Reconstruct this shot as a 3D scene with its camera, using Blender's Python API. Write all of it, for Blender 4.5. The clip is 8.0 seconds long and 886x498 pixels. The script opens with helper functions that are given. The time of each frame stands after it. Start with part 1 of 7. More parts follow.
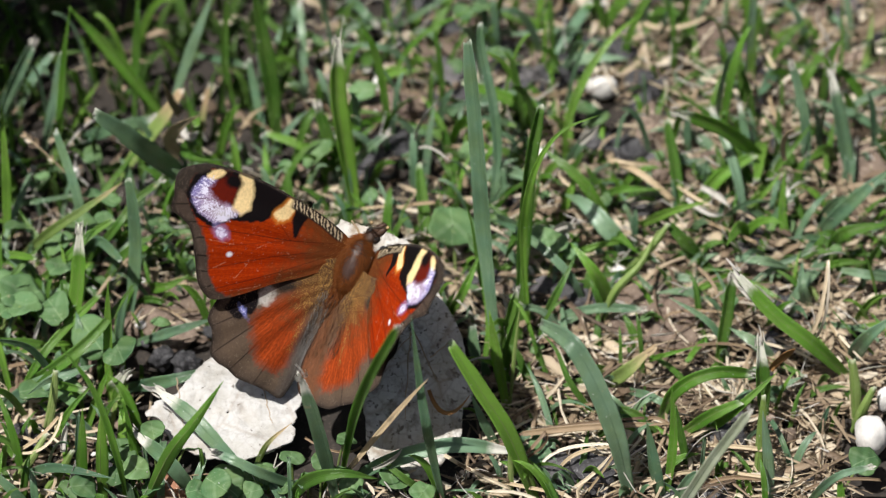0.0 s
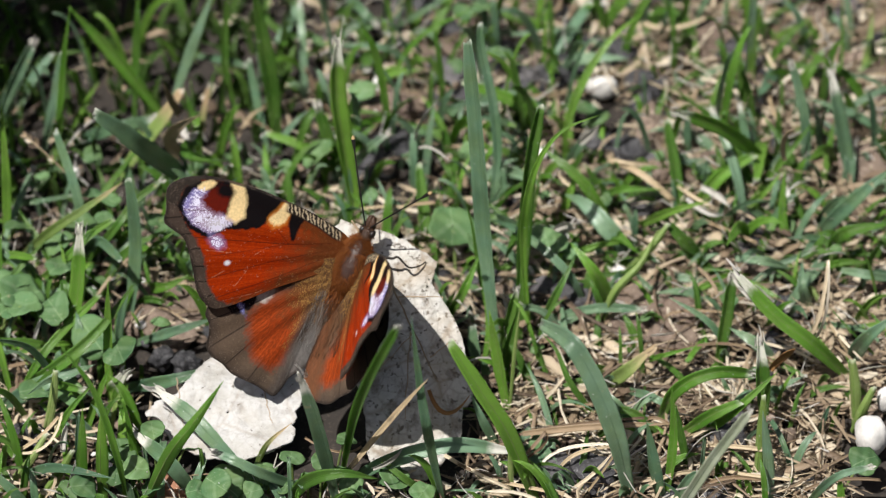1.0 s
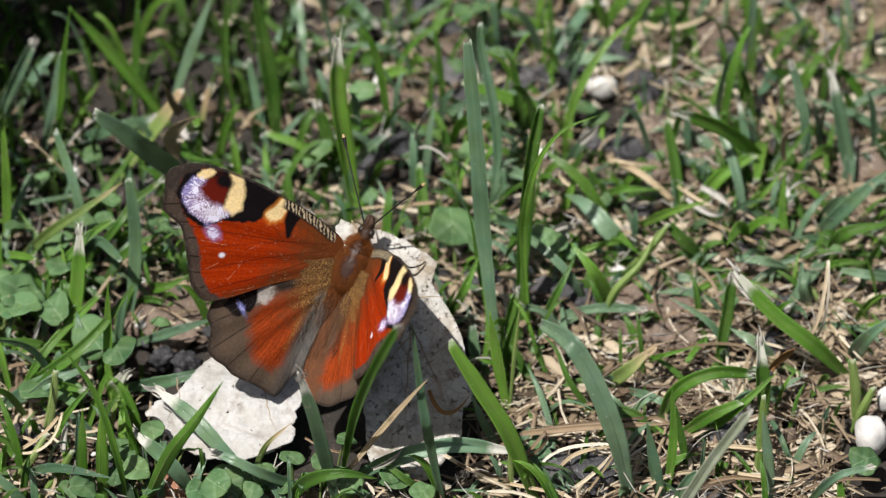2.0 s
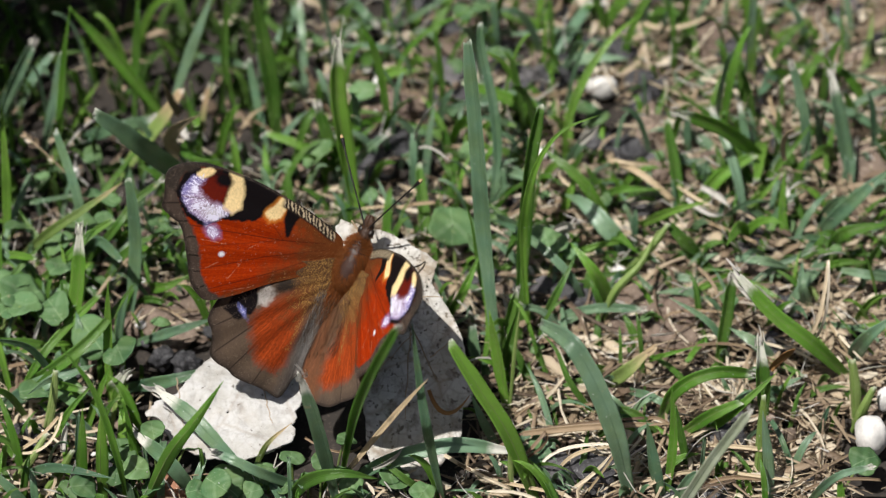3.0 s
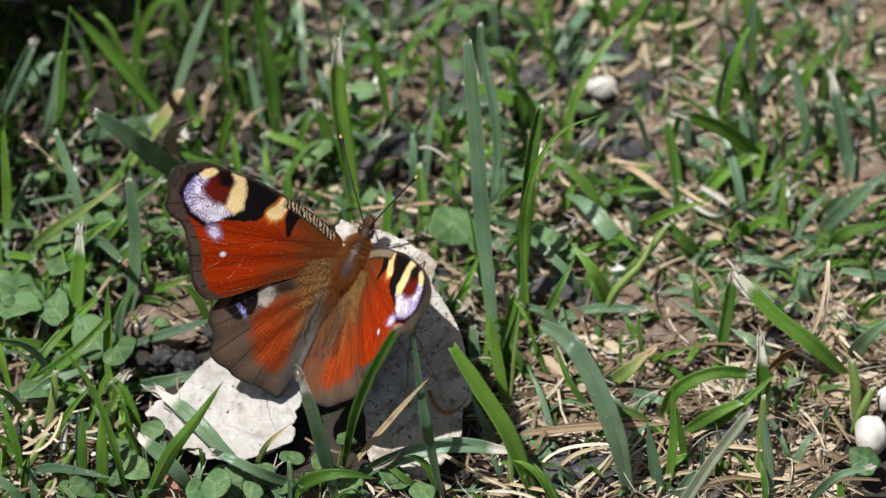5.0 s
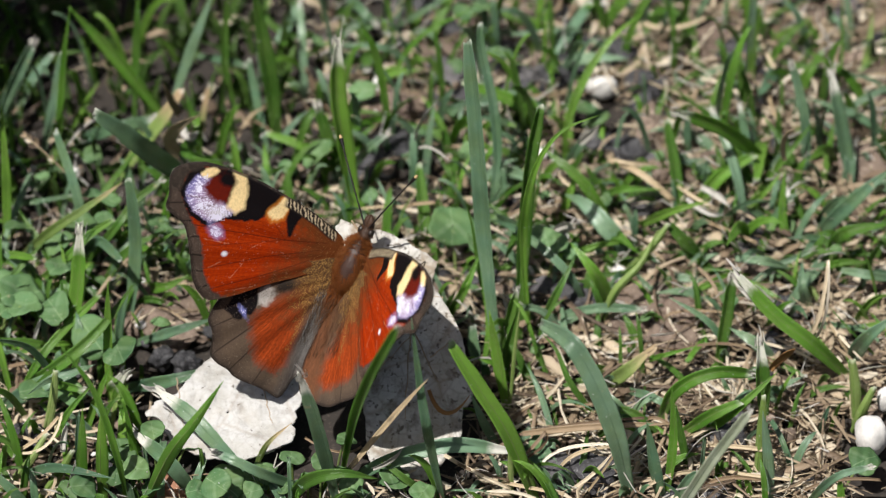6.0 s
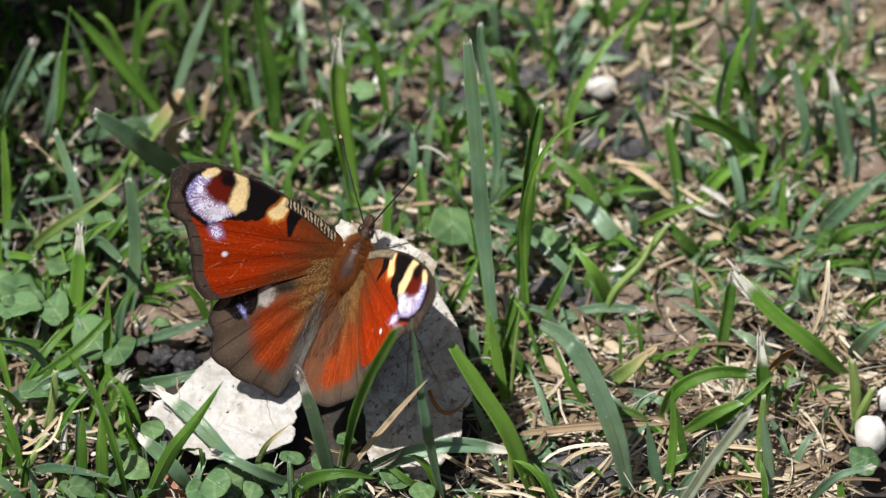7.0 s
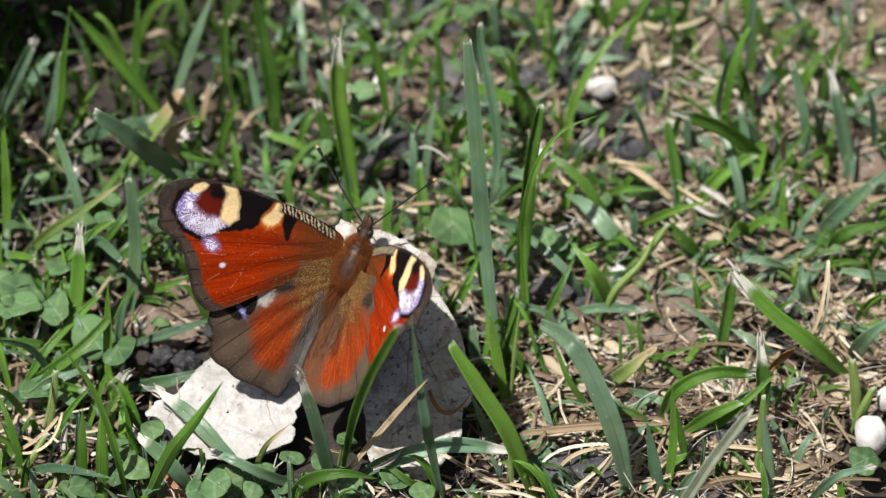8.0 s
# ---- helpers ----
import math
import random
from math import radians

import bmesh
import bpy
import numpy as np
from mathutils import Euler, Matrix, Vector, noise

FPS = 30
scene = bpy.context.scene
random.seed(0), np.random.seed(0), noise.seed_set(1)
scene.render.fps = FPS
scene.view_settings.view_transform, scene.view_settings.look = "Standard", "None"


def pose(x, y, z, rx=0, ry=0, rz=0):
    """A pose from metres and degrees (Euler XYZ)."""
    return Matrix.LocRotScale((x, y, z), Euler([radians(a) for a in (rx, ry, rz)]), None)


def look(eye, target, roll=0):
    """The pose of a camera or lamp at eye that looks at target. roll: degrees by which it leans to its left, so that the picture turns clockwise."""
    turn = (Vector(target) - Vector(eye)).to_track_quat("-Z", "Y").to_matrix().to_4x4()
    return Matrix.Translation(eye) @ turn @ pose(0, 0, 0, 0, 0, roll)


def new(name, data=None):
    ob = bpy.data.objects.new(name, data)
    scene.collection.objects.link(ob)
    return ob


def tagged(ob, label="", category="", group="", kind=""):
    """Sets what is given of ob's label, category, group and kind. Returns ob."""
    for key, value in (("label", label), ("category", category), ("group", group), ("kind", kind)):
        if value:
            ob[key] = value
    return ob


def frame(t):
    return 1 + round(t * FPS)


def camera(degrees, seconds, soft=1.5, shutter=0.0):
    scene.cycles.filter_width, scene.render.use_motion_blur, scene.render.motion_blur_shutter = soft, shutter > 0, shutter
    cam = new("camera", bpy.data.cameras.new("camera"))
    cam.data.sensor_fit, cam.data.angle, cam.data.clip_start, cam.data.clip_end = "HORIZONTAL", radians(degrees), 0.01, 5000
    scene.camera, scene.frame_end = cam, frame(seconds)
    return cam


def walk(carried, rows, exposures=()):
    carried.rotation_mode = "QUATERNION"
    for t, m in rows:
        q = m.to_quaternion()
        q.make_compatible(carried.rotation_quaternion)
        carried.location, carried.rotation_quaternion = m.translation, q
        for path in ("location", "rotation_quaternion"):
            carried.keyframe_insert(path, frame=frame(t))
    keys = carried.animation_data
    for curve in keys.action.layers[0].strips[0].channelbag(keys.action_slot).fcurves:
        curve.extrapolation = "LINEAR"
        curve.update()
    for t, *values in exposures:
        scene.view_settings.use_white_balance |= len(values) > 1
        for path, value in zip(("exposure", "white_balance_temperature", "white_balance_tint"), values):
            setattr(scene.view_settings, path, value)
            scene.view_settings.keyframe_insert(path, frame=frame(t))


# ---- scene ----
# ---------------------------------------------------------------- camera
MM = 0.001
EYE, AIM = (0.0, -0.6691, 0.7431), (0.0, 0.0, 0.0)
cam = camera(8.0, 8.0, soft=1.2, shutter=0.5)
cam.data.dof.use_dof = True
cam.data.dof.focus_distance = 0.960
cam.data.dof.aperture_fstop = 18.0
walk(cam, [(0.0, look(EYE, AIM)), (8.0, look(EYE, AIM))], exposures=[(0.0, 0.38), (1.5, 0.34), (3.0, 0.26), (4.5, 0.26), (6.0, 0.33), (7.0, 0.40), (8.0, 0.42)])

# ---------------------------------------------------------------- light
TO_SUN = Vector((-0.285, -0.26, 0.92)).normalized()
world = bpy.data.worlds.new("sky")
scene.world = world
world.use_nodes = True
wn = world.node_tree.nodes
sky = wn.new("ShaderNodeTexSky")
sky.sky_type = "NISHITA"
sky.sun_disc = False
sky.air_density, sky.dust_density, sky.ozone_density = 0.7, 4.0, 0.4
sky.sun_elevation = math.asin(TO_SUN.z)
sky.sun_rotation = math.atan2(TO_SUN.x, TO_SUN.y)
world.node_tree.links.new(sky.outputs[0], wn["Background"].inputs[0])
wn["Background"].inputs[1].default_value = 0.046
sun_data = bpy.data.lights.new("sun", "SUN")
sun_data.energy, sun_data.angle, sun_data.color = 5.0, radians(0.6), (1.0, 0.965, 0.91)
sun = new("sun", sun_data)
sun.matrix_world = look(TO_SUN * 3, (0, 0, 0))


# ---------------------------------------------------------------- materials
def material(name):
    m = bpy.data.materials.new(name)
    m.use_nodes = True
    t = m.node_tree
    return m, t.nodes, t.links, t.nodes["Principled BSDF"]


def node(nodes, links, kind, ins=(), **props):
    """A node with its sockets set: a value, or another node's socket."""
    n = nodes.new("ShaderNode" + kind)
    for k, v in props.items():
        if k == "operation":
            n.operation = v
        elif k == "blend":
            n.blend_type = v
        elif k == "data_type":
            n.data_type = v
        elif k == "attribute":
            n.attribute_name = v
    for key, v in dict(ins).items():
        if isinstance(v, bpy.types.NodeSocket):
            links.new(v, n.inputs[key])
        else:
            n.inputs[key].default_value = v
    return n


def ramp(nodes, links, fac, stops):
    n = nodes.new("ShaderNodeValToRGB")
    links.new(fac, n.inputs[0])
    while len(n.color_ramp.elements) < len(stops):
        n.color_ramp.elements.new(0.5)
    for e, (p, c) in zip(n.color_ramp.elements, stops):
        e.position, e.color = p, (*c, 1) if len(c) == 3 else c
    return n.outputs[0]


def mixc(nodes, links, fac, a, b, blend="MIX"):
    n = nodes.new("ShaderNodeMix")
    n.data_type, n.blend_type = "RGBA", blend
    for i, v in ((0, fac), (6, a), (7, b)):
        if isinstance(v, bpy.types.NodeSocket):
            links.new(v, n.inputs[i])
        else:
            n.inputs[i].default_value = v if i == 0 else (*v, 1)
    return n.outputs[2]


def scatter_random(nodes, links):
    """One random value for each object and each loose piece of a joined mesh."""
    a = nodes.new("ShaderNodeObjectInfo").outputs["Random"]
    b = nodes.new("ShaderNodeNewGeometry").outputs["Random Per Island"]
    s = node(nodes, links, "Math", {0: a, 1: b}, operation="ADD")
    return node(nodes, links, "Math", {0: s.outputs[0]}, operation="FRACT").outputs[0]


def texture(nodes, links, scale, detail=4, vector=None, rough=0.55):
    n = nodes.new("ShaderNodeTexNoise")
    n.inputs["Scale"].default_value, n.inputs["Detail"].default_value = scale, detail
    n.inputs["Roughness"].default_value = rough
    if vector is None:
        vector = nodes.new("ShaderNodeTexCoord").outputs["Object"]
    links.new(vector, n.inputs["Vector"])
    return n.outputs[0]


def leafy(name, stops, through_colour, glow, rough, ribs=9, tips=(0.78, 0.76, 0.70), sheen=0.4, dries=None):
    """Living blade or leaf: ribs along it, blotches, bleached end, light passing through."""
    m, n, l, bsdf = material(name)
    uv = n.new("ShaderNodeUVMap").outputs[0]
    sep = node(n, l, "SeparateXYZ", {0: uv})
    rnd = scatter_random(n, l)
    base = ramp(n, l, rnd, stops)
    blot = texture(n, l, 260, 5)
    base = mixc(n, l, ramp(n, l, blot, [(0.35, (0, 0, 0)), (0.75, (0.55, 0.55, 0.55))]), base, (0.16, 0.22, 0.06))
    wave = node(n, l, "Math", {0: sep.outputs[0], 1: (ribs or 1) * 2 * 6.283}, operation="MULTIPLY")
    wave = node(n, l, "Math", {0: wave.outputs[0]}, operation="SINE")
    rib = node(n, l, "MapRange", {0: wave.outputs[0], 1: -1.0, 2: 1.0, 3: 0.0, 4: 1.0})
    fine = texture(n, l, 1500, 2)
    base = mixc(n, l, node(n, l, "Math", {0: rib.outputs[0], 1: 0.09 if ribs else 0.05}, operation="MULTIPLY").outputs[0], base, (0.30, 0.42, 0.17))
    base = mixc(n, l, ramp(n, l, fine, [(0.62, (0, 0, 0)), (0.8, (0.35, 0.35, 0.35))]), base, (0.5, 0.55, 0.4))
    if not ribs:
        # pale chevron and side veins of a clover leaflet
        off = node(n, l, "Math", {0: node(n, l, "Math", {0: sep.outputs[0], 1: 0.5}, operation="SUBTRACT").outputs[0]}, operation="ABSOLUTE")
        arm = node(n, l, "Math", {0: off.outputs[0], 1: 0.7}, operation="MULTIPLY")
        arm = node(n, l, "Math", {0: sep.outputs[1], 1: arm.outputs[0]}, operation="ADD").outputs[0]
        base = mixc(n, l, ramp(n, l, arm, [(0.50, (0, 0, 0)), (0.56, (0.22, 0.22, 0.22)), (0.66, (0, 0, 0))]), base, (0.36, 0.48, 0.30))
        vein = node(n, l, "Math", {0: node(n, l, "Math", {0: arm, 1: 75.0}, operation="MULTIPLY").outputs[0]}, operation="SINE").outputs[0]
        base = mixc(n, l, ramp(n, l, vein, [(0.75, (0, 0, 0)), (1.0, (0.10, 0.10, 0.10))]), base, (0.30, 0.42, 0.22))
        base = mixc(n, l, ramp(n, l, off.outputs[0], [(0.0, (0.5, 0.5, 0.5)), (0.02, (0, 0, 0))]), base, (0.32, 0.44, 0.24))
    else:
        mid = node(n, l, "Math", {0: node(n, l, "Math", {0: sep.outputs[0], 1: 0.5}, operation="SUBTRACT").outputs[0]}, operation="ABSOLUTE")
        base = mixc(n, l, ramp(n, l, mid.outputs[0], [(0.012, (0.45, 0.45, 0.45)), (0.04, (0, 0, 0))]), base, tuple(c * 0.5 for c in stops[0][1]))
        base = mixc(n, l, ramp(n, l, mid.outputs[0], [(0.45, (0, 0, 0)), (0.5, (0.4, 0.4, 0.4))]), base, tuple(min(1, c * 1.3 + 0.03) for c in stops[-1][1]))
    # broad paler and darker stretches along the blade
    band = texture(n, l, 70, 3)
    base = mixc(n, l, ramp(n, l, band, [(0.32, (0.55, 0.55, 0.55)), (0.5, (0, 0, 0))]), base, tuple(c * 0.55 for c in stops[0][1]))
    base = mixc(n, l, ramp(n, l, band, [(0.52, (0, 0, 0)), (0.72, (0.45, 0.45, 0.45))]), base, tuple(min(1, c * 1.25 + 0.02) for c in stops[-1][1]))
    # dust specks, small dry spots and the dried end
    spot = texture(n, l, 420, 2)
    base = mixc(n, l, ramp(n, l, spot, [(0.72, (0, 0, 0)), (0.76, (0.6, 0.6, 0.6))]), base, (0.42, 0.36, 0.22))
    speck = texture(n, l, 2100, 1)
    base = mixc(n, l, ramp(n, l, speck, [(0.765, (0, 0, 0)), (0.79, (0.85, 0.85, 0.85))]), base, (0.72, 0.74, 0.70))
    jag = node(n, l, "Math", {0: fine, 1: 0.012}, operation="MULTIPLY")
    end = node(n, l, "Math", {0: sep.outputs[1], 1: jag.outputs[0]}, operation="ADD")
    if dries:
        start = node(n, l, "Math", {0: sep.outputs[1], 1: node(n, l, "Math", {0: blot, 1: 0.05}, operation="MULTIPLY").outputs[0]}, operation="ADD")
        base = mixc(n, l, ramp(n, l, start.outputs[0], [(0.955, (0, 0, 0)), (0.985, (0.75, 0.75, 0.75)), (1.0, (1, 1, 1))]), base, dries)
    half = node(n, l, "Math", {0: end.outputs[0], 1: 0.5}, operation="MULTIPLY")
    base = mixc(n, l, ramp(n, l, half.outputs[0], [(0.5025, (0, 0, 0)), (0.506, (1, 1, 1))]), base, tips)
    l.new(base, bsdf.inputs["Base Color"])
    bsdf.inputs["Roughness"].default_value = rough
    bsdf.inputs["Specular IOR Level"].default_value = sheen
    bump = node(n, l, "Bump", {"Strength": 0.35, "Distance": 0.00012, "Height": node(n, l, "Math", {0: rib.outputs[0], 1: fine}, operation="ADD").outputs[0]})
    l.new(bump.outputs[0], bsdf.inputs["Normal"])
    tr = n.new("ShaderNodeBsdfTranslucent")
    l.new(mixc(n, l, 0.45, base, through_colour), tr.inputs[0])
    mix = n.new("ShaderNodeMixShader")
    mix.inputs[0].default_value = glow
    l.new(bsdf.outputs[0], mix.inputs[1])
    l.new(tr.outputs[0], mix.inputs[2])
    l.new(mix.outputs[0], n["Material Output"].inputs[0])
    return m


FRESH = leafy("fresh_grass", [(0.0, (0.070, 0.21, 0.019)), (0.5, (0.115, 0.29, 0.028)), (1.0, (0.185, 0.37, 0.048))], (0.45, 0.75, 0.05), 0.42, 0.32, sheen=0.55)
WAXY = leafy("waxy_grass", [(0.0, (0.072, 0.165, 0.100)), (0.5, (0.118, 0.228, 0.146)), (1.0, (0.205, 0.325, 0.22))], (0.38, 0.60, 0.24), 0.32, 0.28, ribs=7, sheen=0.7)
DEEP = leafy("deep_grass", [(0.0, (0.040, 0.125, 0.014)), (1.0, (0.080, 0.21, 0.026))], (0.36, 0.62, 0.04), 0.40, 0.32, sheen=0.5)
# darkened grass colours: the far corner's shade is put into the colour
SHADED = leafy("shade_dark_grass", [(0.0, (0.022, 0.065, 0.010)), (1.0, (0.045, 0.115, 0.018))], (0.25, 0.45, 0.03), 0.25, 0.4, sheen=0.3)
STEM = leafy("grass_stem", [(0.0, (0.17, 0.27, 0.06)), (1.0, (0.27, 0.35, 0.12))], (0.45, 0.55, 0.12), 0.22, 0.42, ribs=3)
FADING = leafy("fading_grass", [(0.0, (0.16, 0.26, 0.06)), (1.0, (0.25, 0.34, 0.10))], (0.45, 0.55, 0.12), 0.28, 0.42, dries=(0.50, 0.37, 0.23))
BLANCHED = leafy("blanched_grass", [(0.0, (0.40, 0.45, 0.33)), (1.0, (0.52, 0.55, 0.45))], (0.5, 0.55, 0.3), 0.3, 0.4, ribs=4)
CLOVER = leafy("clover_leaf", [(0.0, (0.042, 0.110, 0.048)), (0.5, (0.075, 0.170, 0.072)), (1.0, (0.13, 0.245, 0.108))], (0.38, 0.60, 0.10), 0.25, 0.6, ribs=0, sheen=0.22)


def dry(name, stops, rough=0.7, glow=0.12, scale=700):
    m, n, l, bsdf = material(name)
    uv = n.new("ShaderNodeUVMap").outputs[0]
    base = ramp(n, l, scatter_random(n, l), stops)
    st = node(n, l, "Mapping", {0: uv, 3: (14, 0.6, 1)})
    fib = texture(n, l, 3.0, 3, st.outputs[0])
    base = mixc(n, l, ramp(n, l, fib, [(0.3, (0.4, 0.4, 0.4)), (0.6, (0, 0, 0))]), base, (0.20, 0.13, 0.07))
    blot = texture(n, l, 300, 4)
    base = mixc(n, l, ramp(n, l, blot, [(0.58, (0, 0, 0)), (0.8, (0.5, 0.5, 0.5))]), base, (0.12, 0.085, 0.06))
    l.new(base, bsdf.inputs["Base Color"])
    bsdf.inputs["Roughness"].default_value = rough
    bump = node(n, l, "Bump", {"Strength": 0.6, "Distance": 0.0001, "Height": fib})
    l.new(bump.outputs[0], bsdf.inputs["Normal"])
    tr = n.new("ShaderNodeBsdfTranslucent")
    l.new(base, tr.inputs[0])
    mix = n.new("ShaderNodeMixShader")
    mix.inputs[0].default_value = glow
    l.new(bsdf.outputs[0], mix.inputs[1])
    l.new(tr.outputs[0], mix.inputs[2])
    l.new(mix.outputs[0], n["Material Output"].inputs[0])
    return m


STRAW = dry("straw", [(0.0, (0.10, 0.068, 0.045)), (0.18, (0.25, 0.175, 0.105)), (0.40, (0.46, 0.36, 0.225)), (0.70, (0.66, 0.555, 0.39)), (1.0, (0.83, 0.765, 0.64))], rough=0.5)
CHAFF = dry("chaff", [(0.0, (0.085, 0.063, 0.048)), (0.22, (0.19, 0.138, 0.095)), (0.48, (0.36, 0.275, 0.185)), (0.74, (0.58, 0.48, 0.34)), (1.0, (0.78, 0.71, 0.58))], rough=0.5, glow=0.2)
BLEACHED = dry("bleached_fibre", [(0.0, (0.62, 0.60, 0.54)), (1.0, (0.82, 0.80, 0.77))], glow=0.42)
PALE_STRAW = dry("pale_straw", [(0.0, (0.62, 0.49, 0.31)), (1.0, (0.66, 0.53, 0.35))], glow=0.25)
RUST = dry("rust_leaf", [(0.0, (0.30, 0.13, 0.04)), (1.0, (0.42, 0.22, 0.08))])


def mineral(name, stops, rough, scale, bump=0.8, flecks=None):
    m, n, l, bsdf = material(name)
    base = ramp(n, l, scatter_random(n, l), stops)
    a = texture(n, l, scale, 8, rough=0.65)
    base = mixc(n, l, ramp(n, l, a, [(0.3, (0.7, 0.7, 0.7)), (0.7, (0, 0, 0))]), base, tuple(c * 0.35 for c in stops[0][1]))
    if flecks:
        b = texture(n, l, scale * 4, 3)
        base = mixc(n, l, ramp(n, l, b, [(0.60, (0, 0, 0)), (0.70, (0.8, 0.8, 0.8))]), base, flecks)
    l.new(base, bsdf.inputs["Base Color"])
    bsdf.inputs["Roughness"].default_value = rough
    bp = node(n, l, "Bump", {"Strength": bump, "Distance": 0.0004, "Height": a})
    l.new(bp.outputs[0], bsdf.inputs["Normal"])
    return m


SOIL = mineral("soil", [(0.0, (0.032, 0.026, 0.022)), (1.0, (0.040, 0.032, 0.026))], 0.95, 420, 1.0, (0.09, 0.07, 0.055))
CHAR = mineral("dark_chip", [(0.0, (0.030, 0.030, 0.034)), (0.6, (0.060, 0.058, 0.064)), (1.0, (0.13, 0.12, 0.125))], 0.6, 650, 0.9, (0.2, 0.2, 0.21))
BARK = mineral("bark_chip", [(0.0, (0.14, 0.098, 0.074)), (1.0, (0.27, 0.205, 0.16))], 0.85, 500, 0.9, (0.38, 0.32, 0.27))
CHALK = mineral("white_stone", [(0.0, (0.78, 0.76, 0.73)), (1.0, (0.82, 0.80, 0.78))], 0.7, 300, 0.4)
BRICK = mineral("red_stone", [(0.0, (0.36, 0.17, 0.10)), (1.0, (0.42, 0.22, 0.14))], 0.85, 600, 0.8, (0.5, 0.36, 0.28))


def pale_leaf(name, dirt):
    """dirt: how strongly veins, specks and stains show."""
    m, n, l, bsdf = material(name)
    uv = n.new("ShaderNodeUVMap").outputs[0]
    base = ramp(n, l, texture(n, l, 210, 7, None, 0.65), [(0.36, (0.35 + 0.09 * dirt, 0.34 + 0.08 * dirt, 0.325 + 0.05 * dirt)), (0.56, (0.43 + 0.17 * dirt, 0.43 + 0.155 * dirt, 0.435 + 0.12 * dirt))])
    # a net of fine veins, darker specks, a few brown stains
    vor = n.new("ShaderNodeTexVoronoi")
    vor.feature = "DISTANCE_TO_EDGE"
    vor.inputs["Scale"].default_value = 420
    l.new(n.new("ShaderNodeTexCoord").outputs["Object"], vor.inputs["Vector"])
    base = mixc(n, l, ramp(n, l, vor.outputs[0], [(0.0, (0.15 + 0.25 * dirt,) * 3), (0.09, (0, 0, 0))]), base, (0.30 - 0.10 * dirt, 0.27 - 0.09 * dirt, 0.23 - 0.08 * dirt))
    big = n.new("ShaderNodeTexVoronoi")
    big.feature = "DISTANCE_TO_EDGE"
    big.inputs["Scale"].default_value = 95
    l.new(n.new("ShaderNodeTexCoord").outputs["Object"], big.inputs["Vector"])
    base = mixc(n, l, ramp(n, l, big.outputs[0], [(0.0, (0.2 + 0.4 * dirt,) * 3), (0.04, (0, 0, 0))]), base, (0.26, 0.20, 0.14))
    sp = texture(n, l, 1100, 4)
    base = mixc(n, l, ramp(n, l, sp, [(0.69 - 0.12 * dirt, (0, 0, 0)), (0.75 - 0.12 * dirt, (0.9, 0.9, 0.9))]), base, (0.10, 0.085, 0.07))
    sq = texture(n, l, 430, 5, None, 0.6)
    base = mixc(n, l, ramp(n, l, sq, [(0.60 - 0.09 * dirt, (0, 0, 0)), (0.72 - 0.09 * dirt, (0.15 + 0.6 * dirt,) * 3)]), base, (0.17, 0.135, 0.105))
    st = texture(n, l, 190, 4)
    base = mixc(n, l, ramp(n, l, st, [(0.58 - 0.14 * dirt, (0, 0, 0)), (0.76, (0.7 * dirt,) * 3)]), base, (0.36, 0.27, 0.17))
    l.new(base, bsdf.inputs["Base Color"])
    bsdf.inputs["Roughness"].default_value = 0.6
    bp = node(n, l, "Bump", {"Strength": 0.9, "Distance": 0.0009, "Height": texture(n, l, 260, 8, None, 0.68)})
    l.new(bp.outputs[0], bsdf.inputs["Normal"])
    return m


PALE = pale_leaf("pale_dry_leaf", 0.3)
STAINED = pale_leaf("stained_dry_leaf", 0.85)
VEIN = dry("leaf_vein", [(0.0, (0.34, 0.25, 0.16)), (1.0, (0.42, 0.32, 0.22))])


def wing_material():
    """Scales over the painted areas: attribute 'area' is the ground colour, 'dust' the share of white, gold and striped scales."""
    m, n, l, bsdf = material("wing_scales")
    area = node(n, l, "Attribute", attribute="area").outputs["Color"]
    dust = node(n, l, "SeparateColor", {0: node(n, l, "Attribute", attribute="dust").outputs["Color"]})
    xyz = n.new("ShaderNodeTexCoord").outputs["Object"]
    grain = texture(n, l, 2600, 3, xyz, 0.7)
    grain2 = texture(n, l, 6500, 1, xyz)
    base = mixc(n, l, ramp(n, l, grain, [(0.3, (0.22, 0.22, 0.22)), (0.6, (0, 0, 0))]), area, (0.012, 0.008, 0.006))

    def scales(base, share, colour, tex):
        thr = node(n, l, "MapRange", {0: share, 1: 0.0, 2: 1.0, 3: 0.78, 4: 0.28})
        d = node(n, l, "Math", {0: tex, 1: thr.outputs[0]}, operation="SUBTRACT")
        d = node(n, l, "MapRange", {0: d.outputs[0], 1: -0.02, 2: 0.05, 3: 0.0, 4: 1.0})
        return mixc(n, l, d.outputs[0], base, colour)

    base = scales(base, dust.outputs[1], (0.30, 0.175, 0.052), texture(n, l, 6200, 2, xyz, 0.7))
    base = scales(base, dust.outputs[0], (0.78, 0.76, 0.92), texture(n, l, 4200, 3, xyz, 0.7))
    base = scales(base, dust.outputs[2], (0.15, 0.115, 0.09), grain2)
    l.new(base, bsdf.inputs["Base Color"])
    bsdf.inputs["Roughness"].default_value = 0.6
    bsdf.inputs["Specular IOR Level"].default_value = 0.06
    bp = node(n, l, "Bump", {"Strength": 0.5, "Distance": 0.00008, "Height": grain})
    l.new(bp.outputs[0], bsdf.inputs["Normal"])
    return m


WING = wing_material()
UNDER = mineral("wing_underside", [(0.0, (0.030, 0.024, 0.020)), (1.0, (0.035, 0.028, 0.022))], 0.7, 1800, 0.4, (0.10, 0.08, 0.06))


